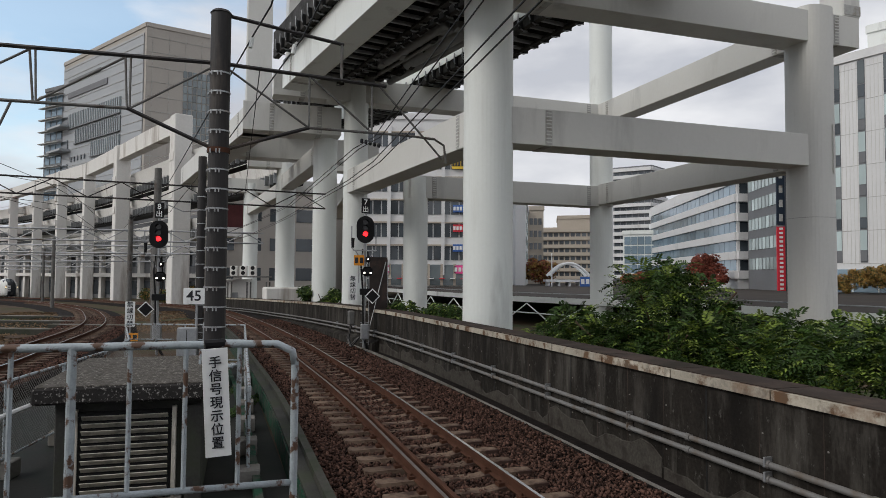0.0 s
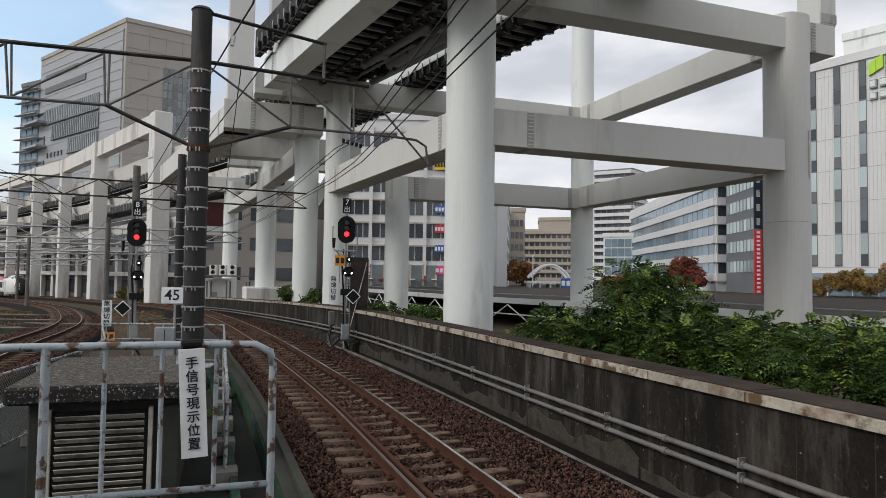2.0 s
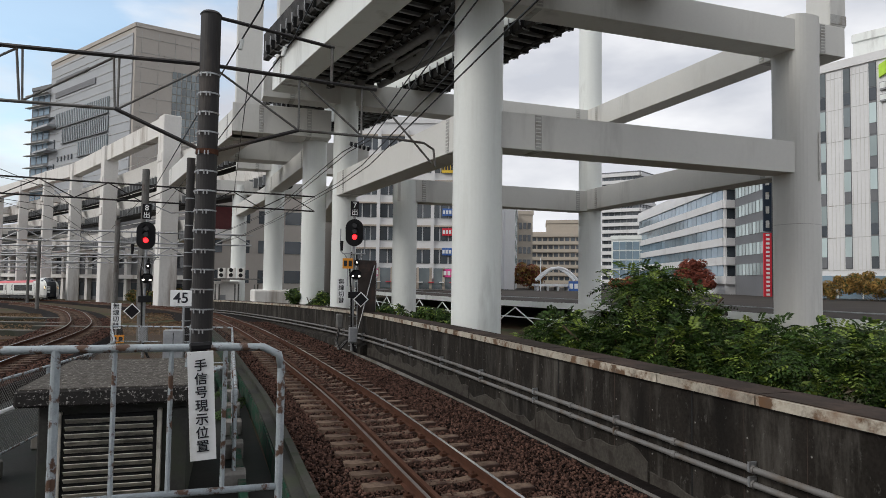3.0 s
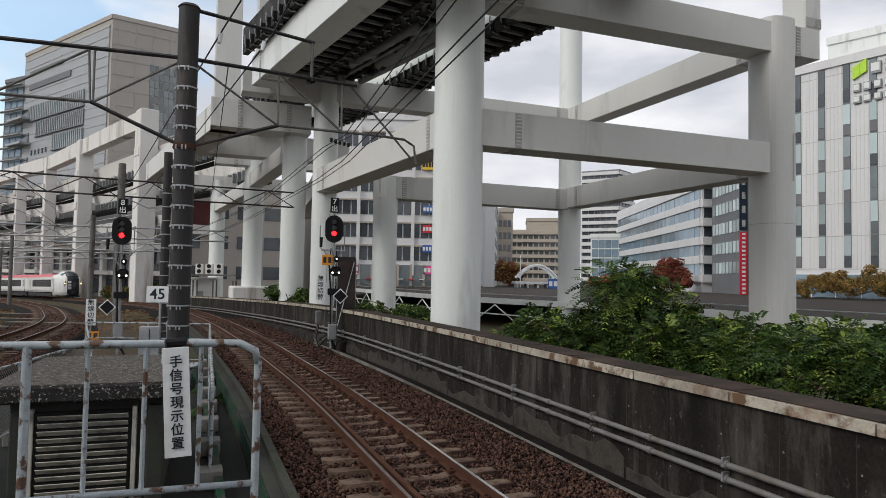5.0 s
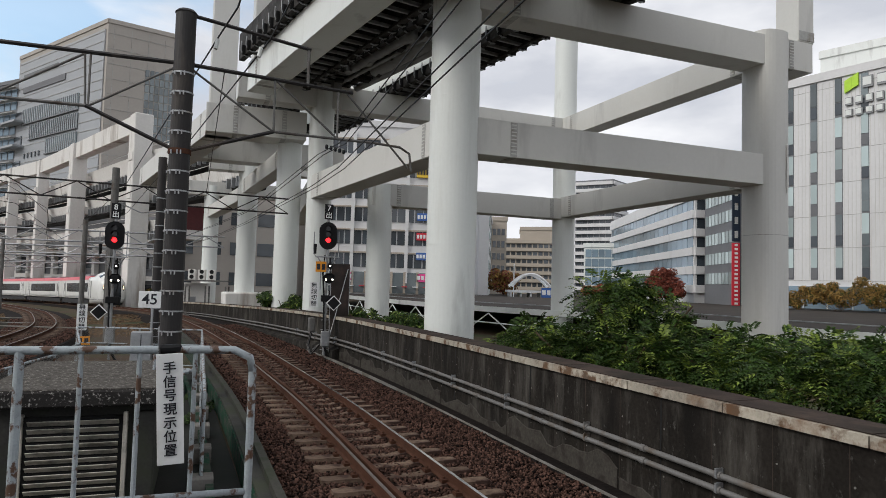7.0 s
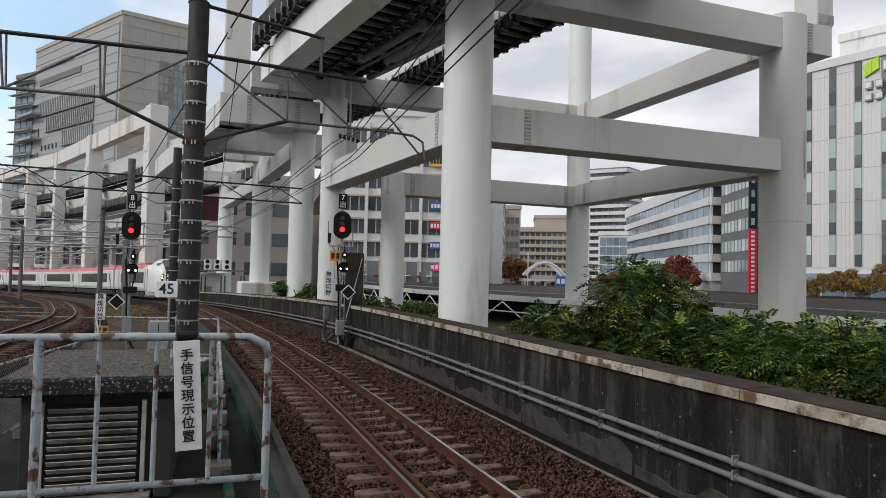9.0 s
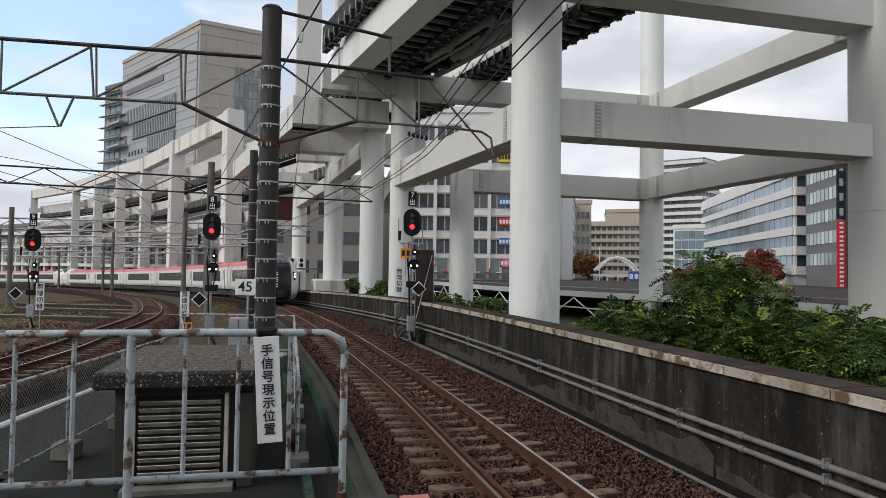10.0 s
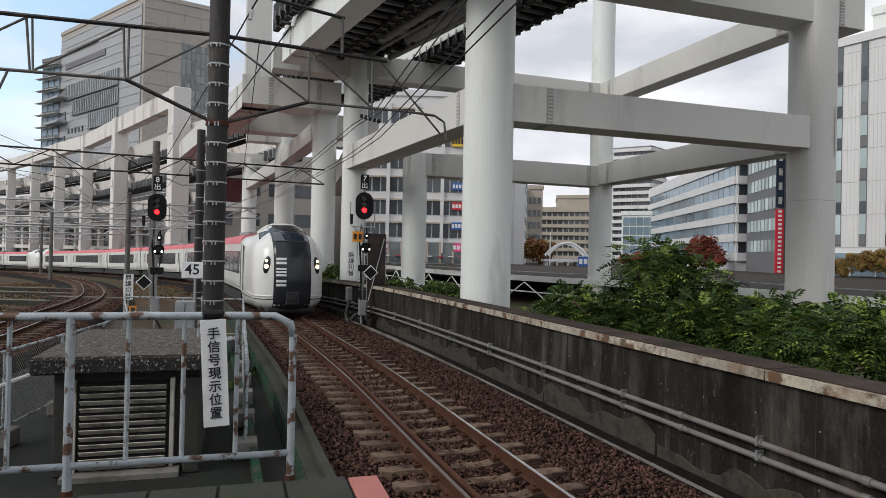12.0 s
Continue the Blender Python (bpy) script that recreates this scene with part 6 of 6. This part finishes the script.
def build_fences():
    mesh_fence([(-6.3, 6.3), (-6.6, 8.5), (-7.45, 14.8), (-8.2, 17.5), (-10.9, 23)], -0.5, 1.5, "grey wire mesh fence on concrete foot blocks")
    mesh_fence([(-10.9, 23), (-6.8, 23.0)], -0.5, 1.5, "grey wire mesh fence closing the yard", False)
    mesh_fence([(-6.8, 23.0), (-2.96, 10.3)], -0.5, 1.5, "grey pipe fence beside the drain", True, False)
    # cabinets behind the hut
    for x, y, w, h in ((-7.55, 19.8, 0.55, 1.35), (-6.95, 20.1, 0.45, 1.5)):
        th = thing("equipment_cabinet", "grey steel trackside equipment cabinet", "cabinet", "trackside cabinets", at=Matrix.Translation((x, y, -0.5)) @ Matrix.Rotation(radians(15), 4, "Z"))
        part("case", bx((0, 0, h / 2 + 0.3), (w, 0.4, h), None, 0.015), M_GALV, th)
        part("base", bx((0, 0, 0.15), (w + 0.1, 0.5, 0.3)), M_CONC, th)
        part("door_seam", bx((0, -0.204, h / 2 + 0.3), (0.02, 0.01, h * 0.9)), M_DARKSTEEL, th)
    th = thing("cable_trough", "grey pipe rack lying behind the hut", "pipe rack")
    for k in range(3):
        part("pipe", tb([(-8.2 + 0.2 * k, 18.3 + 0.35 * k, 0.1), (-6.0, 18.9 + 0.35 * k, 0.1)], 0.06, 8), M_PIPEPAINT, th)
    for x in (-7.8, -7.1, -6.3):
        part("support", bx((x, 18.9, -0.2), (0.12, 1.2, 0.55)), M_GALV, th)
    th = thing("ladder", "grey steel ladder standing beside the yard fence", "ladder", at=frame_at((-4.05, 11.2, -0.5), (-4.4, 12.6, -0.5)))
    for x in (0, 0.45):
        part("stile", cy((x, 0, 0), (x, 0, 2.0), 0.022, seg=8), M_PIPEPAINT, th)
    for k in range(6):
        part("rung", cy((0, 0, 0.3 + k * 0.3), (0.45, 0, 0.3 + k * 0.3), 0.014, seg=6), M_PIPEPAINT, th)

    for x, y, l, h in ((-31, 50.5, 13, 0.35), (-27.5, 43, 9, 0.4), (-24, 36.5, 10, 0.3), (-20.5, 39, 5, 0.35)):
        th = thing("culvert_wall", "low grey concrete culvert wall between the tracks", "low wall", "culvert walls", at=Matrix.Translation((x, y, ground_z(x, y))) @ Matrix.Rotation(radians(-4), 4, "Z"))
        part("wall_body", bx((0, 0, h / 2 - 0.1), (l, 0.5, h + 0.2), None, 0.03), M_KERB, th)
        part("coping", bx((0, 0, h + 0.012), (l * 0.98, 0.46, 0.03), None, 0.006), M_CONC, th)


build_fences()

# ---- unseen canopy added over the platform behind the viewer, to cut light ----
def build_unseen_canopy():
    th = thing("platform_canopy", "unseen grey steel canopy roof added behind the viewpoint to cut light", "canopy")
    part("roof_sheet", bx((-1.5, -9.5, 5.2), (9, 20, 0.15), Matrix.Rotation(radians(16), 4, "Z"), 0.02), M_MIDSTEEL, th)
    for k in range(3):
        part("post", cy((-1.5 + 1.8 * k, -3.2 - 6 * k, 1.1), (-1.5 + 1.8 * k, -3.2 - 6 * k, 5.15), 0.12, seg=12), M_GALV, th)


build_unseen_canopy()


# ---- sleepers and ballast stones ----
def sleeper_mesh():
    bm = bmesh.new()
    secs = [(-1.17, 0.10, 0.13, 0.0), (-1.12, 0.115, 0.14, 0.0), (-0.5, 0.12, 0.145, 0.0), (-0.3, 0.105, 0.13, -0.035), (0.3, 0.105, 0.13, -0.035), (0.5, 0.12, 0.145, 0.0), (1.12, 0.115, 0.14, 0.0), (1.17, 0.10, 0.13, 0.0)]
    rings(bm, [[(x, -b, -0.17), (x, b, -0.17), (x, a, z), (x, -a, z)] for x, a, b, z in secs])
    me = bpy.data.meshes.new("sleeper")
    bm.to_mesh(me)
    bm.free()
    me.materials.append(M_SLEEPER)
    return me


def clip_mesh():
    bm = bmesh.new()
    for x in (-0.1, 0.1):
        box(bm, (x, 0, 0.02), (0.09, 0.13, 0.05))
        cyl(bm, (x, 0, 0.03), (x, 0, 0.075), 0.02, seg=6)
    me = bpy.data.meshes.new("rail_fastening")
    bm.to_mesh(me)
    bm.free()
    me.materials.append(M_RUST)
    return me


def lay_sleepers(line, th, s0, s1, spacing, clips):
    me, cl = sleeper_mesh(), clip_mesh()
    rng = random.Random(7)
    s = s0
    while s < s1:
        d = line.heading(s)
        m = frame_at(line.off(s, 0, -0.152), line.off(s, 1, -0.152)) @ Matrix.Rotation(radians(rng.uniform(-1.2, 1.2)), 4, "Z") @ Matrix.Translation((rng.uniform(-0.03, 0.03), 0, rng.uniform(-0.008, 0.002)))
        sl = part("sleeper", me, M_SLEEPER, th)
        sl.matrix_basis = m
        if s < clips:
            for x in (-0.566, 0.566):
                f = part("rail_fastening", cl, M_RUST, sl)
                f.matrix_basis = Matrix.Translation((x, 0, 0.0))
        s += spacing


lay_sleepers(TRACK, track_near, 3.0, 130, 0.62, 45)
lay_sleepers(TRACK_LEFT, track_left, 3.0, 95, 0.66, 0)


def scatter_stones(name, line, n, s0, s1, left, right, size, seed, z=-0.2, heap=0.02):
    """Loose angular stones over a track bed."""
    rng = np.random.default_rng(seed)
    octa = np.array([(1, 0, 0), (-1, 0, 0), (0, 1, 0), (0, -1, 0), (0, 0, 1), (0, 0, -1)], float)
    faces = np.array([(0, 2, 4), (2, 1, 4), (1, 3, 4), (3, 0, 4), (2, 0, 5), (1, 2, 5), (3, 1, 5), (0, 3, 5)])
    s = rng.uniform(s0, s1, n)
    r = rng.uniform(left, right, n)
    grid = np.linspace(s0 - 1, s1 + 1, 300)
    P = np.array([line.at(g) for g in grid])
    Hd = np.array([line.heading(g) for g in grid])
    px = [np.interp(s, grid, P[:, k]) for k in range(3)]
    hx, hy = np.interp(s, grid, Hd[:, 0]), np.interp(s, grid, Hd[:, 1])
    c = np.stack([px[0] + hy * r, px[1] - hx * r, px[2] + z + rng.uniform(-0.012, heap, n)], 1)
    v = octa[None] * (size * rng.uniform(0.5, 1.35, (n, 1, 1))) * rng.uniform(0.45, 1.3, (n, 6, 1))
    v[:, :, 2] *= 0.75
    q = rng.normal(size=(n, 3, 3))
    q = np.linalg.qr(q)[0]
    v = np.einsum("nij,nkj->nki", q, v) + c[:, None]
    f = (faces[None] + (np.arange(n) * 6)[:, None, None]).reshape(-1, 3)
    me = bpy.data.meshes.new(name)
    me.vertices.add(n * 6)
    me.vertices.foreach_set("co", v.reshape(-1))
    me.loops.add(len(f) * 3)
    me.loops.foreach_set("vertex_index", f.reshape(-1).astype(np.int32))
    me.polygons.add(len(f))
    me.polygons.foreach_set("loop_start", np.arange(0, len(f) * 3, 3, dtype=np.int32))
    me.update(calc_edges=True)
    me.validate()
    me.materials.append(M_STONE)
    tagged(new(name, me), "loose rust-brown crushed ballast stones", "ballast stones", kind="stuff")


scatter_stones("ballast_stones", TRACK, 92000, 9.0, 34, -1.84, 2.5, 0.034, 21, -0.24, 0.045)
scatter_stones("ballast_stones", TRACK, 24000, 34, 60, -1.84, 2.5, 0.055, 22, -0.24, 0.04)
scatter_stones("ballast_stones", TRACK_LEFT, 26000, 3, 45, -1.9, 1.9, 0.055, 23, -0.24, 0.04)

# ---- the express train ----
def outline(w, z0, z1, shoulder, n=5):
    """The cross-section of a carriage as (across, up), from one foot round to the other."""
    right = [(w * 0.94, z0), (w, z0 + 0.35), (w, z1 - shoulder)]
    arc = [(w - shoulder * 0.9 + shoulder * 0.9 * math.cos(a), z1 - shoulder + shoulder * 0.86 * math.sin(a)) for a in [math.pi / 2 * k / n for k in range(1, n + 1)]]
    top = [(w * 0.3, z1)]
    r = right + arc + top
    return r + [(-x, z) for x, z in r[::-1]]


# the nose by height: half-width, foremost point, rearmost point
NOSE = ((0.26, 1.16, -0.30, -5.2), (0.5, 1.36, -0.10, -5.2), (0.69, 1.44, -0.03, -5.2), (0.9, 1.46, 0.0, -5.2), (1.5, 1.47, 0.02, -5.2), (2.1, 1.46, -0.01, -5.2), (2.5, 1.43, -0.09, -5.2),
        (2.8, 1.38, -0.22, -5.2), (3.0, 1.30, -0.38, -5.2), (3.15, 1.20, -0.54, -5.2), (3.3, 1.09, -0.74, -5.2), (3.44, 0.99, -0.97, -5.2), (3.58, 0.90, -1.25, -4.8), (3.72, 0.78, -1.6, -4.4),
        (3.84, 0.62, -2.0, -4.0), (3.91, 0.44, -2.35, -3.7), (3.95, 0.2, -2.7, -3.4))


def nose_at(z):
    zs = [r[0] for r in NOSE]
    return [float(np.interp(z, zs, [r[k] for r in NOSE])) for k in (1, 2, 3)]


def nose_front(y, z):
    """How far forward the nose reaches at the offset y and the height z."""
    w, f, back = nose_at(z)
    c = min(1.45, (f - back) * 0.5)
    k = min(abs(y) / w, 1.0) ** 2.5
    return f - c * (1 - (1 - k) ** 0.4)


def nose_side(x, z):
    """Half-width of the nose beside the point x, at the height z."""
    w, f, back = nose_at(z)
    body = float(np.interp(z, (0.26, 0.62, 0.97, 2.95, 3.2, 3.36, 3.44), (1.3, 1.37, 1.46, 1.46, 1.38, 1.17, 0.8)))
    t = min(max((x + 5.2) / 2.4, 0), 1)
    return (body + (w - body) * t * t * (3 - 2 * t)) if z < 3.45 else w * min(1.0, 0.25 + 1.5 * (x - back))


def build_nose(th):
    """A rounded white nose with a glossy black centre panel and a raised cab."""
    loops = []
    for z, w, f, back in NOSE:
        half = []
        c = min(1.45, (f - back) * 0.5)
        for k in range(7):
            x = back + (f - c - back) * k / 6
            half.append((x, nose_side(x, z), z))
        for k in range(1, 13):
            y = w * math.cos(math.pi / 2 * k / 12)
            half.append((nose_front(y, z), y, z))
        loops.append(half + [(x, -y, z) for x, y, z in half[-2::-1]])
    part("nose_shell", rings(bmesh.new(), loops), M_TRAINWHITE, th, "white rounded nose", True)

    def skin(z0, z1, n, width, lift_off, depth=0.05, side=0.0):
        out = []
        for i in range(n + 1):
            z = z0 + (z1 - z0) * i / n
            p = width(z)
            ys = [side + p * (k / 5 - 1) for k in range(11)]
            out.append([(nose_front(y, z) + lift_off, y, z + lift_off * 0.4) for y in ys] + [(nose_front(y, z) - depth, y, z) for y in ys[::-1]])
        return rings(bmesh.new(), out)

    fp = part("front_panel", skin(0.28, 3.93, 30, lambda z: min(0.76, nose_at(z)[0] * 0.93), 0.014), M_TRAINBLACK, th, "glossy black front panel", True)
    part("windscreen", skin(3.08, 3.52, 8, lambda z: min(0.68, nose_at(z)[0] * 0.8), 0.03), M_SCREEN, fp, "cab windscreen reflecting the sky", True)
    part("screen_pillar", skin(3.06, 3.54, 4, lambda z: 0.03, 0.036), M_TRAINBLACK, fp)
    for z, h in ((2.36, 0.10), (2.2, 0.10), (1.96, 0.08), (1.83, 0.08), (1.70, 0.08), (1.46, 0.10), (1.3, 0.10)):
        part("mark", skin(z - h / 2, z + h / 2, 2, lambda q: 0.2, 0.024, 0.03, -0.47), M_WHITE, fp, "pale plain mark")
    part("coupler_hatch", bx((0.0, 0.0, 0.80), (0.10, 0.52, 0.5), None, 0.04), M_TRAINUNDER, fp)
    part("coupler", cy((0.0, 0, 0.78), (0.13, 0, 0.78), 0.13, seg=12), M_TRAINUNDER, fp)
    part("coupler_shelf", bx((0.02, 0, 0.55), (0.14, 0.6, 0.06), None, 0.01), M_TRAINUNDER, fp)
    for side in (-1, 1):
        # seam between the cheek and the lower skirt
        ys = [side * (0.76 + 0.72 * k / 8) for k in range(9)]
        pts = [(nose_front(y, 0.72) + 0.004, y, 0.72) for y in ys if abs(y) < nose_at(0.72)[0]]
        part("skirt_seam", tb(pts + [(x, side * (nose_side(x, 0.72) + 0.006), 0.72) for x in (-1.8, -2.6, -3.6, -5.0)], 0.022, 6), M_TRAINBLACK, th)
        part("skirt_ledge", tb([(x, y, z + 0.13) for x, y, z in pts] + [(x, side * (nose_side(x, 0.85) - 0.01), 0.86 + 0.02 * k) for k, x in enumerate((-1.8, -2.3, -2.9))], 0.045, 8), M_TRAINWHITE, th, "", True)
        m = Matrix.Translation((nose_front(1.02, 2.12) + 0.0, side * 1.02, 2.12)) @ Matrix.Rotation(side * radians(33), 4, "Z") @ Matrix.Rotation(radians(-4), 4, "Y")
        bm = bmesh.new()
        bmesh.ops.create_uvsphere(bm, u_segments=16, v_segments=10, radius=1, matrix=m @ Matrix.Rotation(side * radians(8), 4, "X") @ Matrix.Diagonal((0.05, 0.15, 0.36, 1)))
        case = part("lamp_case", bm, M_TRAINBLACK, th, "dark almond-shaped headlamp case", True)
        for dz, r in ((0.16, 0.07), (-0.06, 0.105)):
            part("headlamp", cy(m @ Vector((0.03, 0, dz)), m @ Vector((0.065, 0, dz)), r, r * 0.8, 16), M_HEADLAMP, case, "lit warm headlamp")
        # cab side window, narrowing towards the rear
        out = []
        for i in range(7):
            x = -1.45 - 1.5 * i / 6
            hi = 3.60 - 0.03 * i
            lo = 3.16 + 0.055 * i
            out.append([(x, side * (min(nose_side(x, z), nose_edge(x, z)) + o), z) for o in (0.016, -0.06) for z in ([lo + (hi - lo) * j / 4 for j in range(5)] if o > 0 else [lo + (hi - lo) * (4 - j) / 4 for j in range(5)])])
        part("side_glass", rings(bmesh.new(), out), M_SCREEN, th, "dark cab side window", True)
        # cab door and its handrails
        d = part("cab_door", bx((-4.55, side * 1.463, 1.9), (0.72, 0.03, 2.05), None, 0.01), M_TRAINWHITE, th)
        part("handrail", cy((-4.1, side * 1.5, 1.1), (-4.1, side * 1.5, 2.7), 0.02, seg=6), M_TRAINGREY, d)
        part("handrail", cy((-5.0, side * 1.5, 1.1), (-5.0, side * 1.5, 2.7), 0.02, seg=6), M_TRAINGREY, d)
        part("door_seam", bx((-4.92, side * 1.47, 1.9), (0.025, 0.03, 2.05)), M_TRAINUNDER, d)
        part("door_seam", bx((-4.18, side * 1.47, 1.9), (0.025, 0.03, 2.05)), M_TRAINUNDER, d)
    part("plough", bx((-0.62, 0, 0.26), (0.7, 2.0, 0.24), None, 0.08), M_TRAINUNDER, th)
    part("nose_floor", bx((-2.9, 0, 0.4), (4.2, 2.3, 0.3)), M_TRAINUNDER, th)


def nose_edge(x, z):
    """Half-width of the front curve at the point x."""
    w, f, back = nose_at(z)
    c = min(1.45, (f - back) * 0.5)
    q = min(max((f - x) / c, 0), 1)
    return w * (1 - (1 - q) ** 2.5) ** 0.4


def carriage(name, label, length, cab=False):
    """A carriage along local x, front end at x = 0, rear at -length, standing on z = 0."""
    th = thing(name, label, "train carriage", "express train carriages")
    W, Z0, Z1 = 1.46, 0.8, 3.45
    front = -5.2 if cab else -0.15
    lo = [(x, z) for x, z in outline(W, Z0, Z1, 0.5)]
    part("body_shell", rings(bmesh.new(), [[(xx, x, z) for x, z in lo] for xx in (-length + 0.15, front)]), M_TRAINWHITE, th, "white painted carriage body")
    ro = [(W - 0.05, 3.02), (W + 0.012, 3.02), (W - 0.06, 3.24), (W - 0.2, 3.39), (W - 0.42, 3.462), (0.4, 3.475), (-0.4, 3.475), (-W + 0.42, 3.462), (-W + 0.2, 3.39), (-W + 0.06, 3.24), (-W - 0.012, 3.02), (-W + 0.05, 3.02), (-W + 0.3, 3.3), (W - 0.3, 3.3)]
    part("roof", rings(bmesh.new(), [[(xx, x, z) for x, z in ro] for xx in (-length + 0.2, front - 0.3 if cab else front)]), M_TRAINRED, th, "red painted roof")
    x = -length + 3.6
    stop = front - (0.5 if cab else 2.9)
    for side in (-1, 1):
        y = side * (W + 0.004)
        wb = part("window_band", bx(((x + stop) / 2, y, 2.12), (stop - x, 0.03, 1.08), None, 0.01), M_TRAINBLACK, th, "dark tinted window band")
        k = x + 1.9
        while k < stop - 1:
            part("pane", bx((k, y + side * 0.012, 2.12), (1.6, 0.015, 0.94)), M_GLASS, wb)
            k += 1.85
        for xd in (-length + 2.2,) if cab else (-length + 2.2, front - 1.6):
            d = part("door", bx((xd, y, 1.85), (0.95, 0.04, 2.0), None, 0.012), M_TRAINWHITE, th, "white sliding door")
            part("door_pane", bx((xd, y + side * 0.02, 2.15), (0.2, 0.02, 1.0)), M_GLASS, d)
            for e in (-0.48, 0.48):
                part("door_seam", bx((xd + e, y + side * 0.008, 1.85), (0.04, 0.035, 2.0)), M_TRAINUNDER, d)
        part("grey_skirt_line", bx((-length / 2 + front / 2, y, 0.98), (length + front - 0.4, 0.02, 0.06)), M_TRAINGREY, th)
        part("skirt", bx((-length / 2 + front / 2, side * 1.33, 0.42), (length + front - 1.2, 0.05, 0.5), None, 0.01), M_TRAINUNDER, th)
    part("underframe", bx((-length / 2 + front / 2, 0, 0.52), (length + front - 0.6, 2.5, 0.3)), M_TRAINUNDER, th)
    for xb in (-3.4, -length + 3.4):
        bg = part("bogie", bx((xb, 0, 0.5), (3.0, 2.0, 0.3), None, 0.03), M_TRAINUNDER, th)
        for dx in (-1.05, 1.05):
            for sy in (-0.57, 0.57):
                part("wheel", cy((xb + dx, sy - 0.06, 0.43), (xb + dx, sy + 0.06, 0.43), 0.43, seg=20), M_TRAINUNDER, bg)
    ac = part("roof_unit", bx((-length / 2, 0, 3.58), (3.6, 1.6, 0.26), None, 0.06), M_TRAINGREY, th)
    part("roof_unit", bx((-length / 2 + 5, 0, 3.55), (1.6, 1.2, 0.2), None, 0.05), M_TRAINGREY, th)
    part("gangway", bx((-length + 0.02, 0, 1.95), (0.5, 1.0, 2.1), None, 0.02), M_TRAINUNDER, th)
    if cab:
        build_nose(th)
    return th


CAR = 20.0
TRAIN = []


def build_train():
    lead = carriage("train_carriage", "white express lead carriage with black front and red roof", CAR, True)
    mid = carriage("train_carriage", "white express train carriage with red roof and dark windows", CAR)
    TRAIN.append((lead, 0.0, 1))
    for k in range(1, 9):
        if k in (5, 6):
            c = copy_thing(lead, Matrix())
            TRAIN.append((c, CAR * k + (0 if k == 6 else 0), -1 if k == 5 else 1))
        elif k == 1:
            TRAIN.append((mid, CAR * k, 1))
        else:
            TRAIN.append((copy_thing(mid, Matrix()), CAR * k, 1))


build_train()

# distance of the front along the track line, by time
FRONT = [(0, 182.3), (1, 172.5), (2, 161.3), (3, 150.2), (4, 138.2), (5, 123.6), (5.5, 116.5), (6, 109.8), (6.5, 103.6), (7.5, 95.5), (8.5, 87.6), (9, 81.1), (9.5, 73.6), (10, 65.9), (10.5, 59.2), (11, 52.6), (11.5, 47.1), (12, 41.4)]


def car_pose(s_front, flip):
    """A carriage whose front end, nearest the viewer, stands at s_front on the track line."""
    a, b = TRACK.at(s_front + 3.4), TRACK.at(s_front + CAR - 3.4)
    d = (a - b).normalized()
    x = a + d * 3.4
    if flip < 0:
        x, d = x - d * CAR, -d
    rot = d.to_track_quat("X", "Z").to_matrix().to_4x4()
    return Matrix.Translation(x) @ rot


def motions():
    for ob, back, flip in TRAIN:
        walk(ob, [(t, car_pose(s + back, flip)) for t, s in FRONT])


motions()
